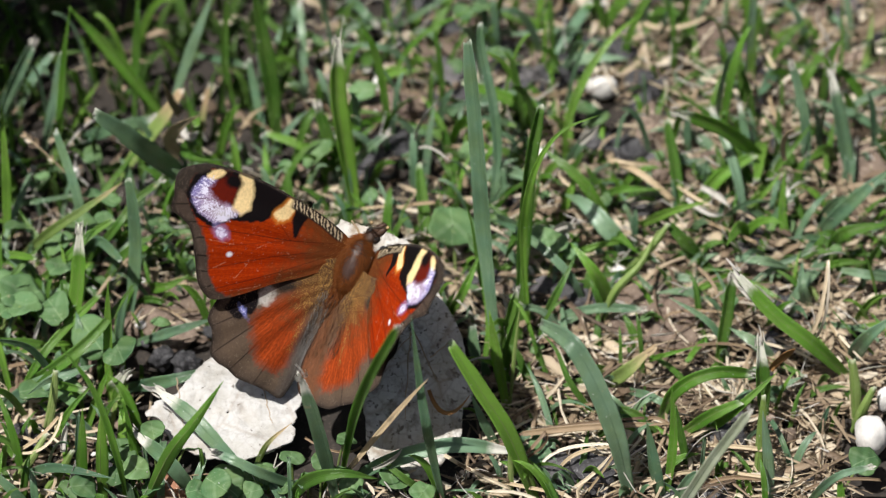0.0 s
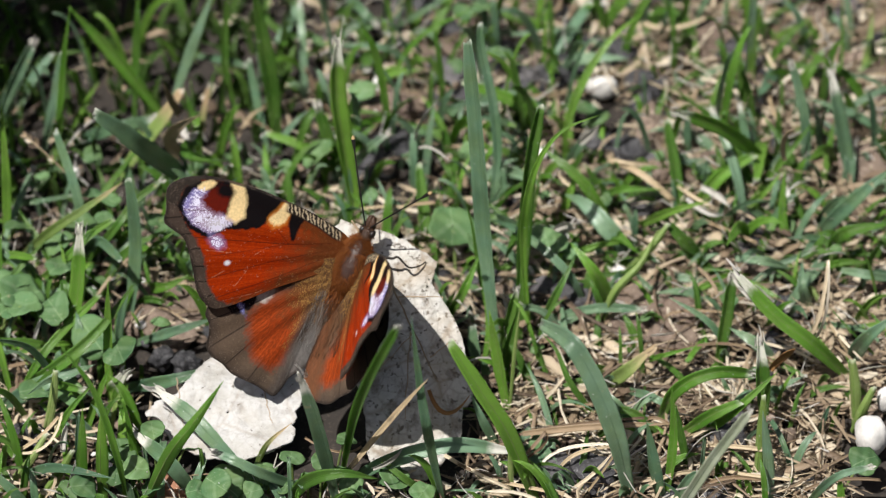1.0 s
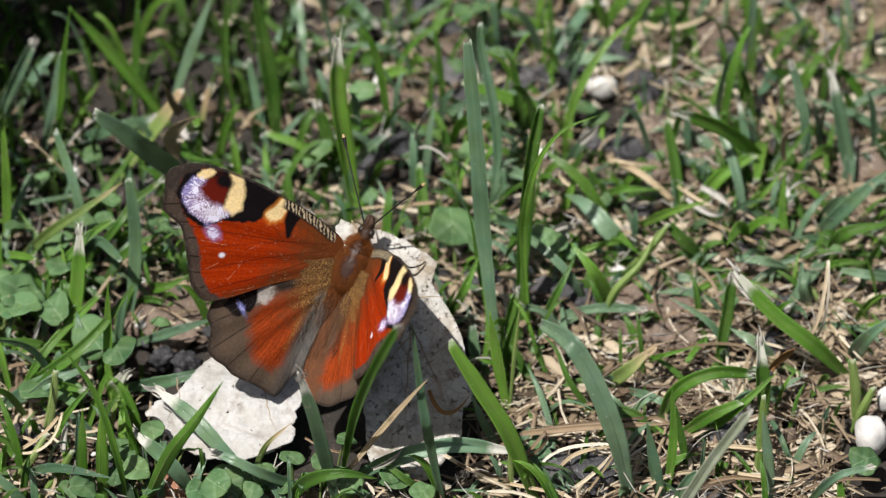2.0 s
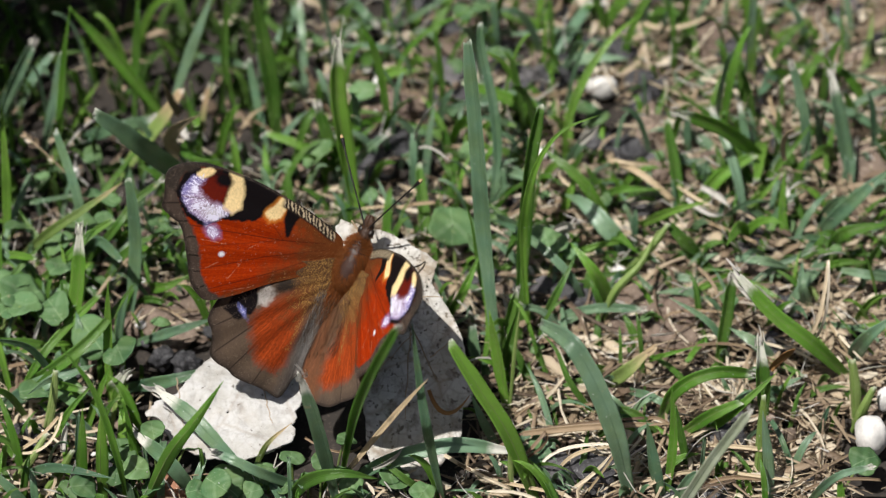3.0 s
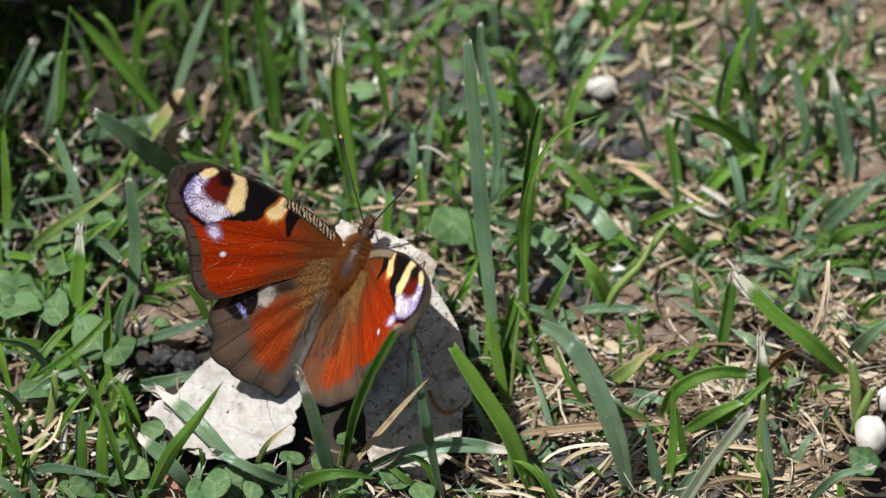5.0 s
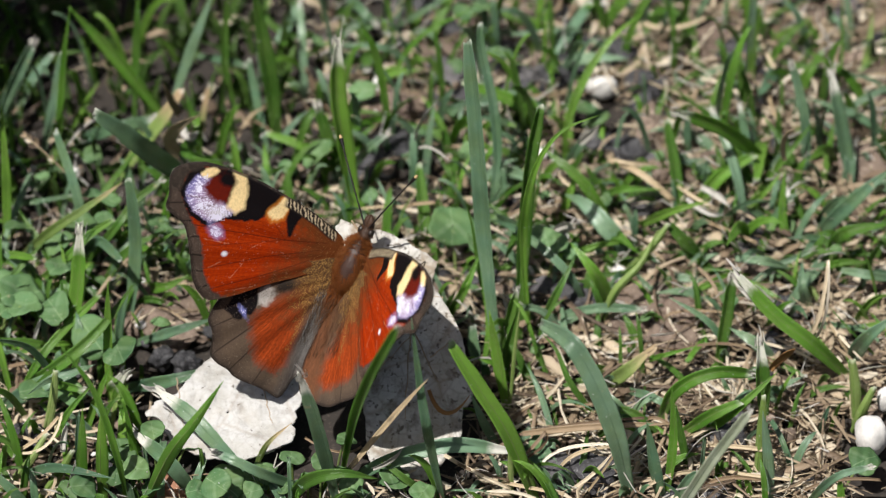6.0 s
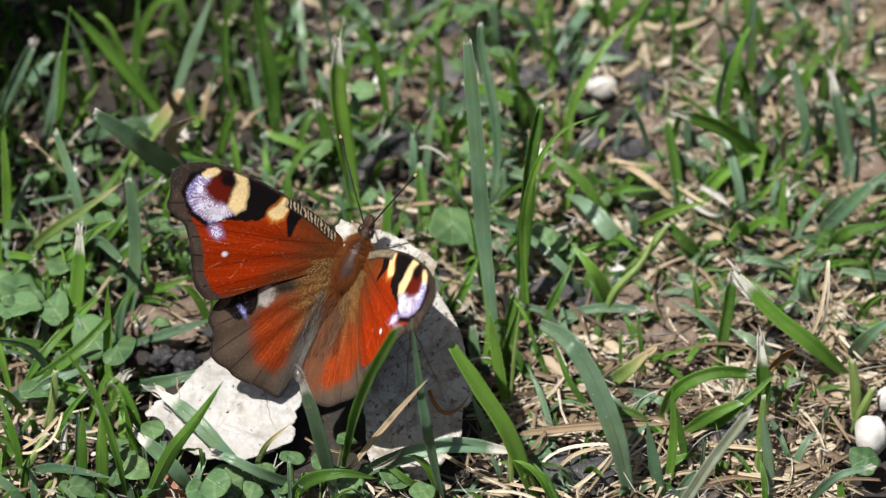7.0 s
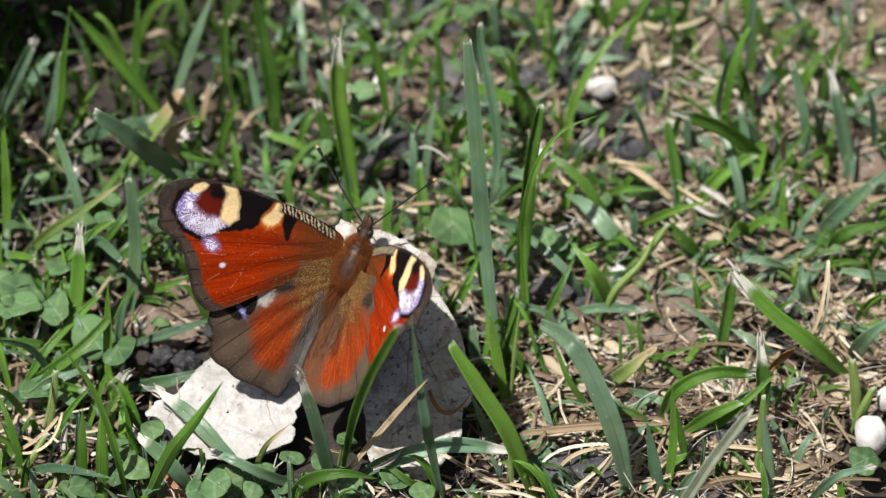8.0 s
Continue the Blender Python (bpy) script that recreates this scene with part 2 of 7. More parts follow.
def fuzz(name, stops, rough=0.6):
    m, n, l, bsdf = material(name)
    l.new(ramp(n, l, scatter_random(n, l), stops), bsdf.inputs["Base Color"])
    bsdf.inputs["Roughness"].default_value = rough
    bsdf.inputs["Specular IOR Level"].default_value = 0.2
    return m


HAIR = fuzz("brown_hair", [(0.0, (0.09, 0.024, 0.004)), (0.5, (0.16, 0.046, 0.008)), (1.0, (0.22, 0.080, 0.018))])
GREY_HAIR = fuzz("grey_hair", [(0.0, (0.05, 0.045, 0.04)), (1.0, (0.20, 0.19, 0.18))])
CHITIN = mineral("chitin", [(0.0, (0.042, 0.018, 0.012)), (1.0, (0.052, 0.024, 0.016))], 0.5, 1500, 0.4, (0.10, 0.06, 0.045))
HEAD_SKIN = mineral("head_skin", [(0.0, (0.045, 0.020, 0.010)), (1.0, (0.06, 0.028, 0.014))], 0.6, 1500, 0.4, (0.12, 0.07, 0.04))
HEAD_HAIR = fuzz("dark_brown_hair", [(0.0, (0.035, 0.014, 0.006)), (1.0, (0.10, 0.05, 0.024))])
BLACK = mineral("black_chitin", [(0.0, (0.012, 0.010, 0.010)), (1.0, (0.016, 0.013, 0.012))], 0.4, 1500, 0.3)
CREAM = fuzz("cream_tip", [(0.0, (0.34, 0.24, 0.12)), (1.0, (0.38, 0.27, 0.14))])


# ---------------------------------------------------------------- mesh tools
class Pile:
    """Collects faces with uv, then becomes one mesh."""

    def __init__(self):
        self.v, self.f, self.uv, self.mi = [], [], [], []

    def sheet(self, rows, uvs, mi=0, closed=False):
        """rows: equally long rows of points; uvs likewise."""
        k, w = len(self.v), len(rows[0])
        for r in rows:
            self.v += [tuple(p) for p in r]
        flat = [q for r in uvs for q in r]
        for j in range(len(rows) - 1):
            for i in range(w if closed else w - 1):
                a, b = j * w + i, j * w + (i + 1) % w
                self.f.append((k + a, k + b, k + b + w, k + a + w))
                self.uv += [flat[a], flat[b], flat[b + w], flat[a + w]]
                self.mi.append(mi)

    def fan(self, ring, centre, uvs, uc, mi=0):
        k = len(self.v)
        self.v += [tuple(p) for p in ring] + [tuple(centre)]
        n = len(ring)
        for i in range(n):
            j = (i + 1) % n
            self.f.append((k + i, k + j, k + n))
            self.uv += [uvs[i], uvs[j], uc]
            self.mi.append(mi)

    def mesh(self, name, mats, smooth=True):
        me = bpy.data.meshes.new(name)
        me.from_pydata([(x * MM, y * MM, z * MM) for x, y, z in self.v], [], self.f)
        lay = me.uv_layers.new(name="UVMap")
        lay.data.foreach_set("uv", [c for q in self.uv for c in q])
        for m in mats:
            me.materials.append(m)
        me.polygons.foreach_set("material_index", self.mi)
        me.polygons.foreach_set("use_smooth", [smooth] * len(self.f))
        me.update()
        return me


def part(name, pile, mats, parent, label="", smooth=True):
    """One mesh object under a thing or under a part."""
    ob = new(name, pile.mesh(name, mats if isinstance(mats, (list, tuple)) else [mats], smooth))
    ob.parent = parent
    return tagged(ob, label)


def thing(name, pile, mats, label, category, group="", kind="", at=None, smooth=True):
    ob = new(name, pile.mesh(name, mats if isinstance(mats, (list, tuple)) else [mats], smooth))
    if at is not None:
        ob.matrix_world = at
    return tagged(ob, label, category, group, kind)


def bezier(b, c, t, n):
    b, c, t = Vector(b), Vector(c), Vector(t)
    out = []
    for i in range(n + 1):
        s = i / n
        p = b * (1 - s) ** 2 + c * 2 * s * (1 - s) + t * s * s
        d = (c - b) * (1 - s) + (t - c) * s
        out.append((p, d.normalized() if d.length else Vector((0, 0, 1))))
    return out


FACE = Vector((0, -0.67, 0.74))


def strip(pile, b, c, t, w, turn=0.0, cut=False, keel=0.22, n=14, thick=0.14, foot=0.75, rng=random, mi=0):
    """A blade: a keeled strip with thickness along a curve, pointed or cut at its end."""
    pts = bezier(b, c, t, n)
    top, low, uv = [], [], []
    for i, (p, d) in enumerate(pts):
        s = i / n
        side = d.cross(FACE)
        side = side.normalized() if side.length > 0.05 else Vector((1, 0, 0))
        side = Matrix.Rotation(radians(turn * (0.7 + 0.6 * s)), 3, d) @ side
        nor = side.cross(d)
        prof = foot + (1 - foot) * min(1, s / 0.3)
        if cut:
            prof *= 1 - 0.18 * s
        else:
            prof *= max(0.03, 1 - max(0, (s - 0.5) / 0.5) ** 1.9)
        h = w / 2 * prof
        row, rowl = [], []
        for k, a in enumerate((-1, -0.55, 0, 0.55, 1)):
            jit = 0.0
            if cut and i == n:
                jit = rng.uniform(-0.35, 0.25) * w
            q = p + side * (a * h) + nor * (keel * w * prof * (abs(a) ** 1.5 - 0.4)) + d * jit
            row.append(q)
            rowl.append(q - nor * thick * (1 - 0.6 * abs(a)))
        top.append(row)
        low.append(rowl[::-1])
        uv.append([(0.5 + a / 2, s) for a in (-1, -0.55, 0, 0.55, 1)])
    rows = [a + b2 for a, b2 in zip(top, low)]
    uvs = [u + u[::-1] for u in uv]
    pile.sheet(rows, uvs, mi, closed=True)
    k = len(pile.v) - 10
    pile.f.append(tuple(range(k, k + 10)))
    pile.uv += uvs[-1]
    pile.mi.append(mi)


def sliver(pile, b, c, t, w, rng):
    """A cheap thin stalk or shred: four-sided, curved."""
    rows, uvs = [], []
    twist = rng.uniform(0, 3.1)
    for i, (p, d) in enumerate(bezier(b, c, t, 4)):
        a = d.cross(Vector((0.2, 0.1, 1))).normalized()
        e = d.cross(a)
        q = twist + 0.25 * i
        a, e = a * math.cos(q) + e * math.sin(q), e * math.cos(q) - a * math.sin(q)
        h = w / 2 * (0.45 if i == 4 else 0.8 if i == 0 else 1)
        rows.append([p + a * h, p + e * h * 0.2, p - a * h, p - e * h * 0.2])
        uvs.append([(0, i / 4), (0.33, i / 4), (0.66, i / 4), (1, i / 4)])
    pile.sheet(rows, uvs, closed=True)


def flake(pile, c, ln, w, heading, rng, n=4):
    """A flat torn shred with ragged width, slightly curled and kinked."""
    ahead = Vector((math.cos(heading), math.sin(heading), rng.uniform(-0.22, 0.22))).normalized()
    side = ahead.cross(Vector((rng.gauss(0, 0.3), rng.gauss(0, 0.3), 1))).normalized()
    nor = side.cross(ahead)
    curl, sway, kink = rng.uniform(-0.3, 0.3), rng.gauss(0, 0.12), rng.uniform(-0.25, 0.25)
    cup = rng.uniform(-0.35, 0.35)
    rows, uvs = [], []
    for i in range(n + 1):
        s = i / n
        o = Vector(c) + ahead * (s - 0.5) * ln + nor * (curl * ln * s * (1 - s)) + side * ln * (sway * math.sin(3.1 * s) + kink * max(0, s - 0.6) * 0.6)
        h = w / 2 * rng.uniform(0.55, 1.1) * (0.35 if i in (0, n) else 1)
        a, b = o - side * h + nor * cup * h, o + side * h + nor * cup * h
        rows.append([a, o, b, b - nor * 0.05, o - nor * 0.09, a - nor * 0.05])
        uvs.append([(0, s), (0.5, s), (1, s), (1, s), (0.5, s), (0, s)])
    pile.sheet(rows, uvs, closed=True)


def tube(pile, pts, radii, sides=6, mi=0):
    """A round rod through points."""
    rows, uvs = [], []
    for i, p in enumerate(pts):
        p = Vector(p)
        d = Vector(pts[min(i + 1, len(pts) - 1)]) - Vector(pts[max(i - 1, 0)])
        d.normalize()
        a = d.cross(Vector((0.31, -0.52, 0.8))).normalized()
        b = d.cross(a)
        rows.append([p + (a * math.cos(q) + b * math.sin(q)) * radii[i] for q in [2 * math.pi * k / sides for k in range(sides)]])
        uvs.append([(k / sides, i / (len(pts) - 1)) for k in range(sides)])
    pile.sheet(rows, uvs, mi, closed=True)
    for row, u in ((rows[0][::-1], uvs[0]), (rows[-1], uvs[-1])):
        k = len(pile.v)
        pile.v += [tuple(q) for q in row]
        pile.f.append(tuple(range(k, k + sides)))
        pile.uv += u
        pile.mi.append(mi)


def blob(pile, c, axes, size, rough, seed, rings=9, sides=14, mi=0, power=1.0):
    """A lumpy, more or less angular stone or chip. axes: 3x3 turn."""
    rows, uvs = [], []
    off = Vector((seed * 3.7, seed * 1.3, seed * 2.1))
    for j in range(rings + 1):
        th = math.pi * j / rings
        row = []
        for i in range(sides):
            ph = 2 * math.pi * i / sides
            v = Vector((math.sin(th) * math.cos(ph), math.sin(th) * math.sin(ph), math.cos(th)))
            v = Vector([math.copysign(abs(x) ** power, x) for x in v])
            r = 1 + rough * (noise.noise(v * 1.3 + off) + 0.5 * noise.noise(v * 3.1 + off))
            q = Vector((v.x * size[0], v.y * size[1], v.z * size[2])) * r
            row.append(Vector(c) + axes @ q)
        rows.append(row)
        uvs.append([(i / sides, j / rings) for i in range(sides)])
    pile.sheet(rows, uvs, mi, closed=True)


def spline(points, n):
    """n points along a closed smooth curve through control points, at even steps."""
    p = np.array(points, float)
    k = len(p)
    out = []
    for i in range(k):
        a, b, c, d = p[i - 1], p[i], p[(i + 1) % k], p[(i + 2) % k]
        for s in np.linspace(0, 1, 60, endpoint=False):
            out.append(0.5 * (2 * b + (c - a) * s + (2 * a - 5 * b + 4 * c - d) * s * s + (3 * b - a - 3 * c + d) * s ** 3))
    out = np.array(out + [out[0]])
    ln = np.concatenate([[0], np.cumsum(np.hypot(*np.diff(out, axis=0).T))])
    u = np.linspace(0, ln[-1], n, endpoint=False)
    return np.stack([np.interp(u, ln, out[:, 0]), np.interp(u, ln, out[:, 1])], 1)


# ---------------------------------------------------------------- ground
def ground_height(x, y):
    """Bumpy soil near the middle, in mm."""
    fade = max(0.0, 1 - max(abs(x), abs(y)) / 400)
    v = Vector((x / 22, y / 22, 0.3))
    return fade * (1.5 * noise.noise(v) + 0.8 * noise.noise(v * 3.1) + 0.4 * noise.noise(v * 8.3)) - 3.6


def build_ground():
    inner = np.arange(-120, 121, 1.6)
    step, far = [], 120.0
    while far < 60000:
        far *= 1.35
        step.append(far)
    axis = [-s for s in step[::-1]] + list(inner) + step
    p = Pile()
    rows = [[(x, y, ground_height(x, y)) for x in axis] for y in axis]
    uvs = [[(x / 100, y / 100) for x in axis] for y in axis]
    p.sheet(rows, uvs)
    thing("ground", p, SOIL, "dark crumbly soil under grass and straw litter", "ground", kind="structure")


build_ground()


# ---------------------------------------------------------------- the butterfly
def inside(a, b, poly, wobble=None):
    """Signed distance in mm to a polygon, positive inside."""
    pts = np.array(poly, float)
    best = np.full(a.shape, 1e9)
    odd = np.zeros(a.shape, bool)
    for (x0, y0), (x1, y1) in zip(pts, np.roll(pts, -1, 0)):
        dx, dy = x1 - x0, y1 - y0
        s = np.clip(((a - x0) * dx + (b - y0) * dy) / (dx * dx + dy * dy), 0, 1)
        best = np.minimum(best, np.hypot(a - x0 - s * dx, b - y0 - s * dy))
        if dy:
            hit = ((y0 > b) != (y1 > b)) & (a < x0 + (b - y0) * dx / dy)
            odd ^= hit
    d = np.where(odd, best, -best)
    return d if wobble is None else d + wobble


def soft(d, w):
    return np.clip(d / w + 0.5, 0, 1)


def line(a, b, pts):
    best = np.full(a.shape, 1e9)
    for (x0, y0), (x1, y1) in zip(pts[:-1], pts[1:]):
        dx, dy = x1 - x0, y1 - y0
        s = np.clip(((a - x0) * dx + (b - y0) * dy) / (dx * dx + dy * dy), 0, 1)
        best = np.minimum(best, np.hypot(a - x0 - s * dx, b - y0 - s * dy))
    return best


def oval(a, b, ca, cb, ra, rb, turn=0):
    c, s = math.cos(turn), math.sin(turn)
    u, v = (a - ca) * c + (b - cb) * s, -(a - ca) * s + (b - cb) * c
    return (1 - np.hypot(u / ra, v / rb)) * min(ra, rb)


def lay(col, m, c):
    return col * (1 - m[:, None]) + np.array(c)[None] * m[:, None]


RED, DARK, JET = (0.30, 0.023, 0.0010), (0.066, 0.047, 0.037), (0.006, 0.005, 0.006)
YELLOW, LILAC, MAROON = (0.90, 0.69, 0.35), (0.27, 0.24, 0.52), (0.115, 0.010, 0.005)

FORE_EDGE = [(0, 1.2), (5, 3.2), (8.8, 4.3), (12.4, 5.1), (18.4, 6.3), (25.3, 6.9), (29.9, 6.5), (33.1, 4.9), (33.8, 3.2), (32.9, 0.6), (32.4, -1.5), (30.4, -2.5),
             (28.1, -3.6), (25.9, -6.7), (24.2, -9.3), (23, -11.3), (21.2, -12.8), (18.8, -13.5), (15.1, -12.0), (9.9, -8.9), (4, -5.9), (0, -3.4), (-0.8, -1)]
HIND_EDGE = [(0.2, 0.8), (4, -0.6), (8.5, -2.2), (13, -5.5), (15.8, -9.5), (16.6, -13.9), (15.4, -15.6), (14.6, -17.2), (14.1, -19.2), (12.6, -20.3), (10.6, -20.8), (8.6, -21.7),
             (5.4, -22), (3.2, -22.3), (0.9, -22.7), (0.1, -21), (-0.2, -19), (-1.3, -16.8), (-2.2, -14), (-2, -11), (-1.3, -7), (-1.1, -3)]

# the other hindwing is swept out, its inner fold spread
HIND_EDGE_SPREAD = HIND_EDGE[:13] + [(2.4, -22.2), (-0.6, -21.4), (-3.2, -20.4), (-4.4, -19.0), (-5.0, -17), (-5.0, -14), (-4.2, -11), (-2.8, -7), (-1.1, -3)]


def fore_pattern(a, b, r1, r2):
    n = len(a)
    col = np.tile(np.array(RED), (n, 1))
    white, gold, stripe = np.zeros(n), np.zeros(n), np.zeros(n)
    w = r1 * 0.5
    # orange towards the leading edge, gold dust from the root and along the trailing edge
    col = lay(col, soft(b - 0.5 + w, 3) * 0.5, (0.43, 0.066, 0.006))
    # fine streaks of scales running out from the root
    ang = np.arctan2(b + 1.5, a + 5)
    comb = np.sin(ang * 97 + 2 * r1) * 0.4 + np.sin(ang * 231 + 3 * r2) * 0.35 + np.sin(ang * 410 + 4 * r1) * 0.35 + 0.5 * r2
    col = lay(col, soft(comb - 0.25, 0.9) * 0.34, (0.17, 0.014, 0.001))
    col = lay(col, soft(-comb - 0.3, 0.9) * 0.30, (0.44, 0.055, 0.006))
    root = np.hypot(a * 0.8, (b + 1.5) * 0.9)
    g = soft(7.2 - root + 1.6 * r1, 7.0)
    g = np.maximum(g, soft(2.6 - line(a, b, [(0, -3), (8.5, -8.0)]) + r1, 4.4))
    g = np.maximum(g, soft(0.9 - line(a, b, [(8, -8), (16, -12.4)]) + 0.6 * r1, 1.6) * 0.8)
    g = np.maximum(g, soft(1.9 - line(a, b, [(2, 1.2), (8, 2.6)]) + r1 * 0.8, 1.6) * 0.9)
    col = lay(col, g * 0.8, (0.075, 0.036, 0.012))
    gold = np.maximum(gold, g * 0.52)
    # veins
    for pts, k in (([(2, -0.2), (10, -1.5), (27, -3.0)], 0.5), ([(10, -1.5), (25.5, -6.2)], 0.3), ([(2, -1.2), (12, -4.6), (23.6, -9.8)], 0.45),
                   ([(2, -2.2), (10, -6.8), (20.6, -12.3)], 0.45), ([(12, -4.6), (22, -7.5)], 0.0), ([(14, 1.2), (10, -1.5)], 0.35)):
        col = lay(col, soft(0.07 - line(a, b, pts), 0.12) * min(1, k * 1.5), (0.055, 0.010, 0.005))
    # a few scratches where scales are rubbed off
    for pts in ([(24, -4.6), (19.5, -4.3)], [(21.3, -8.8), (19.4, -7.2)], [(17, -9.5), (15.6, -6.5)], [(15.5, -4), (13.5, -2.6)], [(18, -12), (12, -9.6)]):
        col = lay(col, soft(0.02 - line(a, b, pts) + r2 * 0.16, 0.12) * 0.5, (0.55, 0.28, 0.16))
    # tiny pale flecks: glints of light on the scales, painted into the colour
    glint = soft(r2 - 0.42, 0.1) * soft(r1 - 0.25, 0.3) * soft(a - 7, 3)
    col = lay(col, glint * 0.35, (0.55, 0.30, 0.20))
    # dusky outer border
    border = inside(a, b, [(31.6, 8), (31.3, 1.6), (28, -1.7), (26, -3.3), (24.1, -5.4), (21.8, -9.5), (19.4, -11.9), (16, -12.5), (12, -10.9), (12, -16), (26, -17), (42, -6), (42, 9)], w * 0.5)
    col = lay(col, soft(border, 0.5), DARK)
    stripe = np.maximum(stripe, soft(border, 1.2) * (0.26 + 0.3 * r1))
    edge = inside(a, b, FORE_EDGE)
    col = lay(col, soft(0.55 - edge + 0.2 * r1, 0.4) * soft(a - 20, 2) * 0.75, (0.02, 0.016, 0.014))
    for a0, b0, a1, b1 in ((30.6, 4, 34, 4.4), (30.6, 2.2, 34, 1.8), (29.5, 0, 33, -1), (27, -2.4, 31, -3.5), (25, -4.5, 28, -5.2), (23.4, -7.2, 26.5, -7.6), (22, -9.5, 25, -10), (20.4, -11.4, 22.6, -12.8)):
        col = lay(col, soft(0.11 - line(a, b, [(a0, b0), (a1, b1)]), 0.12) * soft(border, 0.4), (0.015, 0.012, 0.01))
    # black field of the tip
    col = lay(col, soft(inside(a, b, [(13.0, 4.6), (14.9, 1.6), (16.3, 0.3), (19.5, -0.5), (21.8, -0.8), (24.5, -2.8), (28.4, -1.6), (31.3, 1.5), (31.0, 4.6), (29.0, 6.0), (25, 6.4), (23, 9), (13, 9)], w * 0.5), 0.3), JET)
    cap = inside(a, b, [(24.5, 9), (25.2, 6.5), (28.6, 5.9), (30.8, 4.4), (31.3, 1.5), (36, 1), (36, 9)], w * 0.3)
    col = lay(col, soft(cap, 0.5), (0.034, 0.027, 0.022))
    stripe = np.maximum(stripe, soft(cap, 0.8) * 0.26)
    # eyespot
    eye = inside(a, b, [(30.4, 2.1), (29.4, 4.4), (27.6, 5.2), (25, 3), (23, 1.4), (19.9, 1.3), (21.4, -0.1), (24.3, -2.0), (27.7, -1.0), (29.9, 0.7)], r2 * 0.30)
    col = lay(col, soft(eye, 0.5), LILAC)
    inner = soft(3.6 - np.hypot(a - 25.0, (b - 1.2) * 1.1), 2.5)
    col = lay(col, soft(eye, 0.5) * inner * 0.75, (0.58, 0.42, 0.56))
    col = lay(col, soft(oval(a, b, 23.0, -0.4, 2.6, 1.0, 0.2) + 0.2 * r2, 1.2) * soft(eye, 0.4) * 0.85, (0.80, 0.78, 0.84))
    rays = np.sin(np.arctan2(b - 2.6, a - 24.6) * 46 + 3 * r1)
    col = lay(col, soft(eye, 0.5) * soft(rays - 0.35, 0.6) * 0.35, (0.07, 0.06, 0.15))
    for pts in ([(25.5, 1.6), (31, 0.9)], [(24.6, 1.0), (28.6, -1.6)]):
        col = lay(col, soft(eye, 0.4) * soft(0.14 - line(a, b, pts), 0.2) * 0.8, (0.10, 0.03, 0.06))
    white = np.maximum(white, soft(eye, 0.9) * (0.56 + 0.30 * r1 - 0.12 * rays))
    for ca, cb, ra in ((28.2, 2.6, 0.7), (26.9, 0.2, 0.7), (23.4, -0.9, 1.3)):
        white = np.maximum(white, soft(oval(a, b, ca, cb, ra, 0.6), 0.7) * 0.95)
    col = lay(col, soft(oval(a, b, 27.4, 5.35, 1.45, 0.8, -0.45) + r2 * 0.2, 0.3), YELLOW)
    yel = inside(a, b, [(23.8, 6.8), (21.3, 6.7), (19.7, 3.9), (19.3, 1.5), (20.6, 0.4), (22.4, 0.9), (22.7, 2.5), (22.6, 4.4)], w * 0.4)
    col = lay(col, soft(yel, 0.7), YELLOW)
    col = lay(col, soft(inside(a, b, [(27.7, 3.0), (26.8, 4.8), (25.6, 5.7), (23.2, 5.6), (22.6, 3.6), (22.6, 1.6), (24.6, 1.2), (26.4, 1.8)], r2 * 0.35), 1.0), MAROON)
    col = lay(col, soft(oval(a, b, 24.1, 5.1, 1.7, 0.95, 0.25) + w * 0.4, 0.6), JET)
    white *= 1 - soft(inside(a, b, [(27.7, 3.0), (26.8, 4.8), (25.6, 5.7), (23.2, 5.6), (22.6, 3.6), (22.6, 1.6), (24.6, 1.2), (26.4, 1.8)]), 0.7)
    white *= 1 - soft(yel, 0.6)
    # yellow bar, black wedge, pale spots
    bar = inside(a, b, [(11.7, 5.6), (13.2, 5.0), (14.9, 1.8), (13.8, 1.0), (12.0, 1.7), (11.6, 3.6)], w * 0.4)
    col = lay(col, soft(bar + 0.3, 0.9), (0.62, 0.22, 0.03))
    col = lay(col, soft(bar, 0.4), YELLOW)
    col = lay(col, soft(inside(a, b, [(11.8, 4.2), (8.8, 3.2), (9.4, -0.9), (10.1, -0.7), (11.1, 1.3)], w * 0.4), 0.35), JET)
    spot = oval(a, b, 22.6, -3.0, 1.6, 1.0, 0.3) + w * 0.6
    col = lay(col, soft(spot, 0.9) * 0.7, LILAC)
    white = np.maximum(white, soft(spot, 0.9) * 0.62)
    col = lay(col, soft(oval(a, b, 19.6, -6.0, 0.50, 0.40), 0.35), (0.85, 0.85, 0.92))
    # leading edge: cream and black cross stripes
    costa = soft(1.55 - edge, 0.3) * soft(a - 1.2, 0.6) * soft(12.6 - a, 0.8) * soft(b - 0.4, 0.6)
    zeb = np.sin((a * 1.0 - (b - 0.34 * a) * 0.55) * 7.8 + 2.6 * r1 + 1.5 * r2)
    col = lay(col, costa, (0.018, 0.014, 0.012))
    col = lay(col, costa * soft(zeb - 0.35, 0.6) * soft(1.3 - edge, 0.3) * soft(edge - 0.12, 0.2), (0.58, 0.48, 0.32))
    rim = soft(0.35 - edge, 0.2) * soft(a - 12, 1) * soft(b - 3.5, 0.6)
    col = lay(col, rim * 0.85, (0.03, 0.026, 0.024))
    stripe = np.maximum(stripe, rim * 0.35)
    gold *= soft(0.02 - costa, 0.3)
    return col, white, gold, stripe


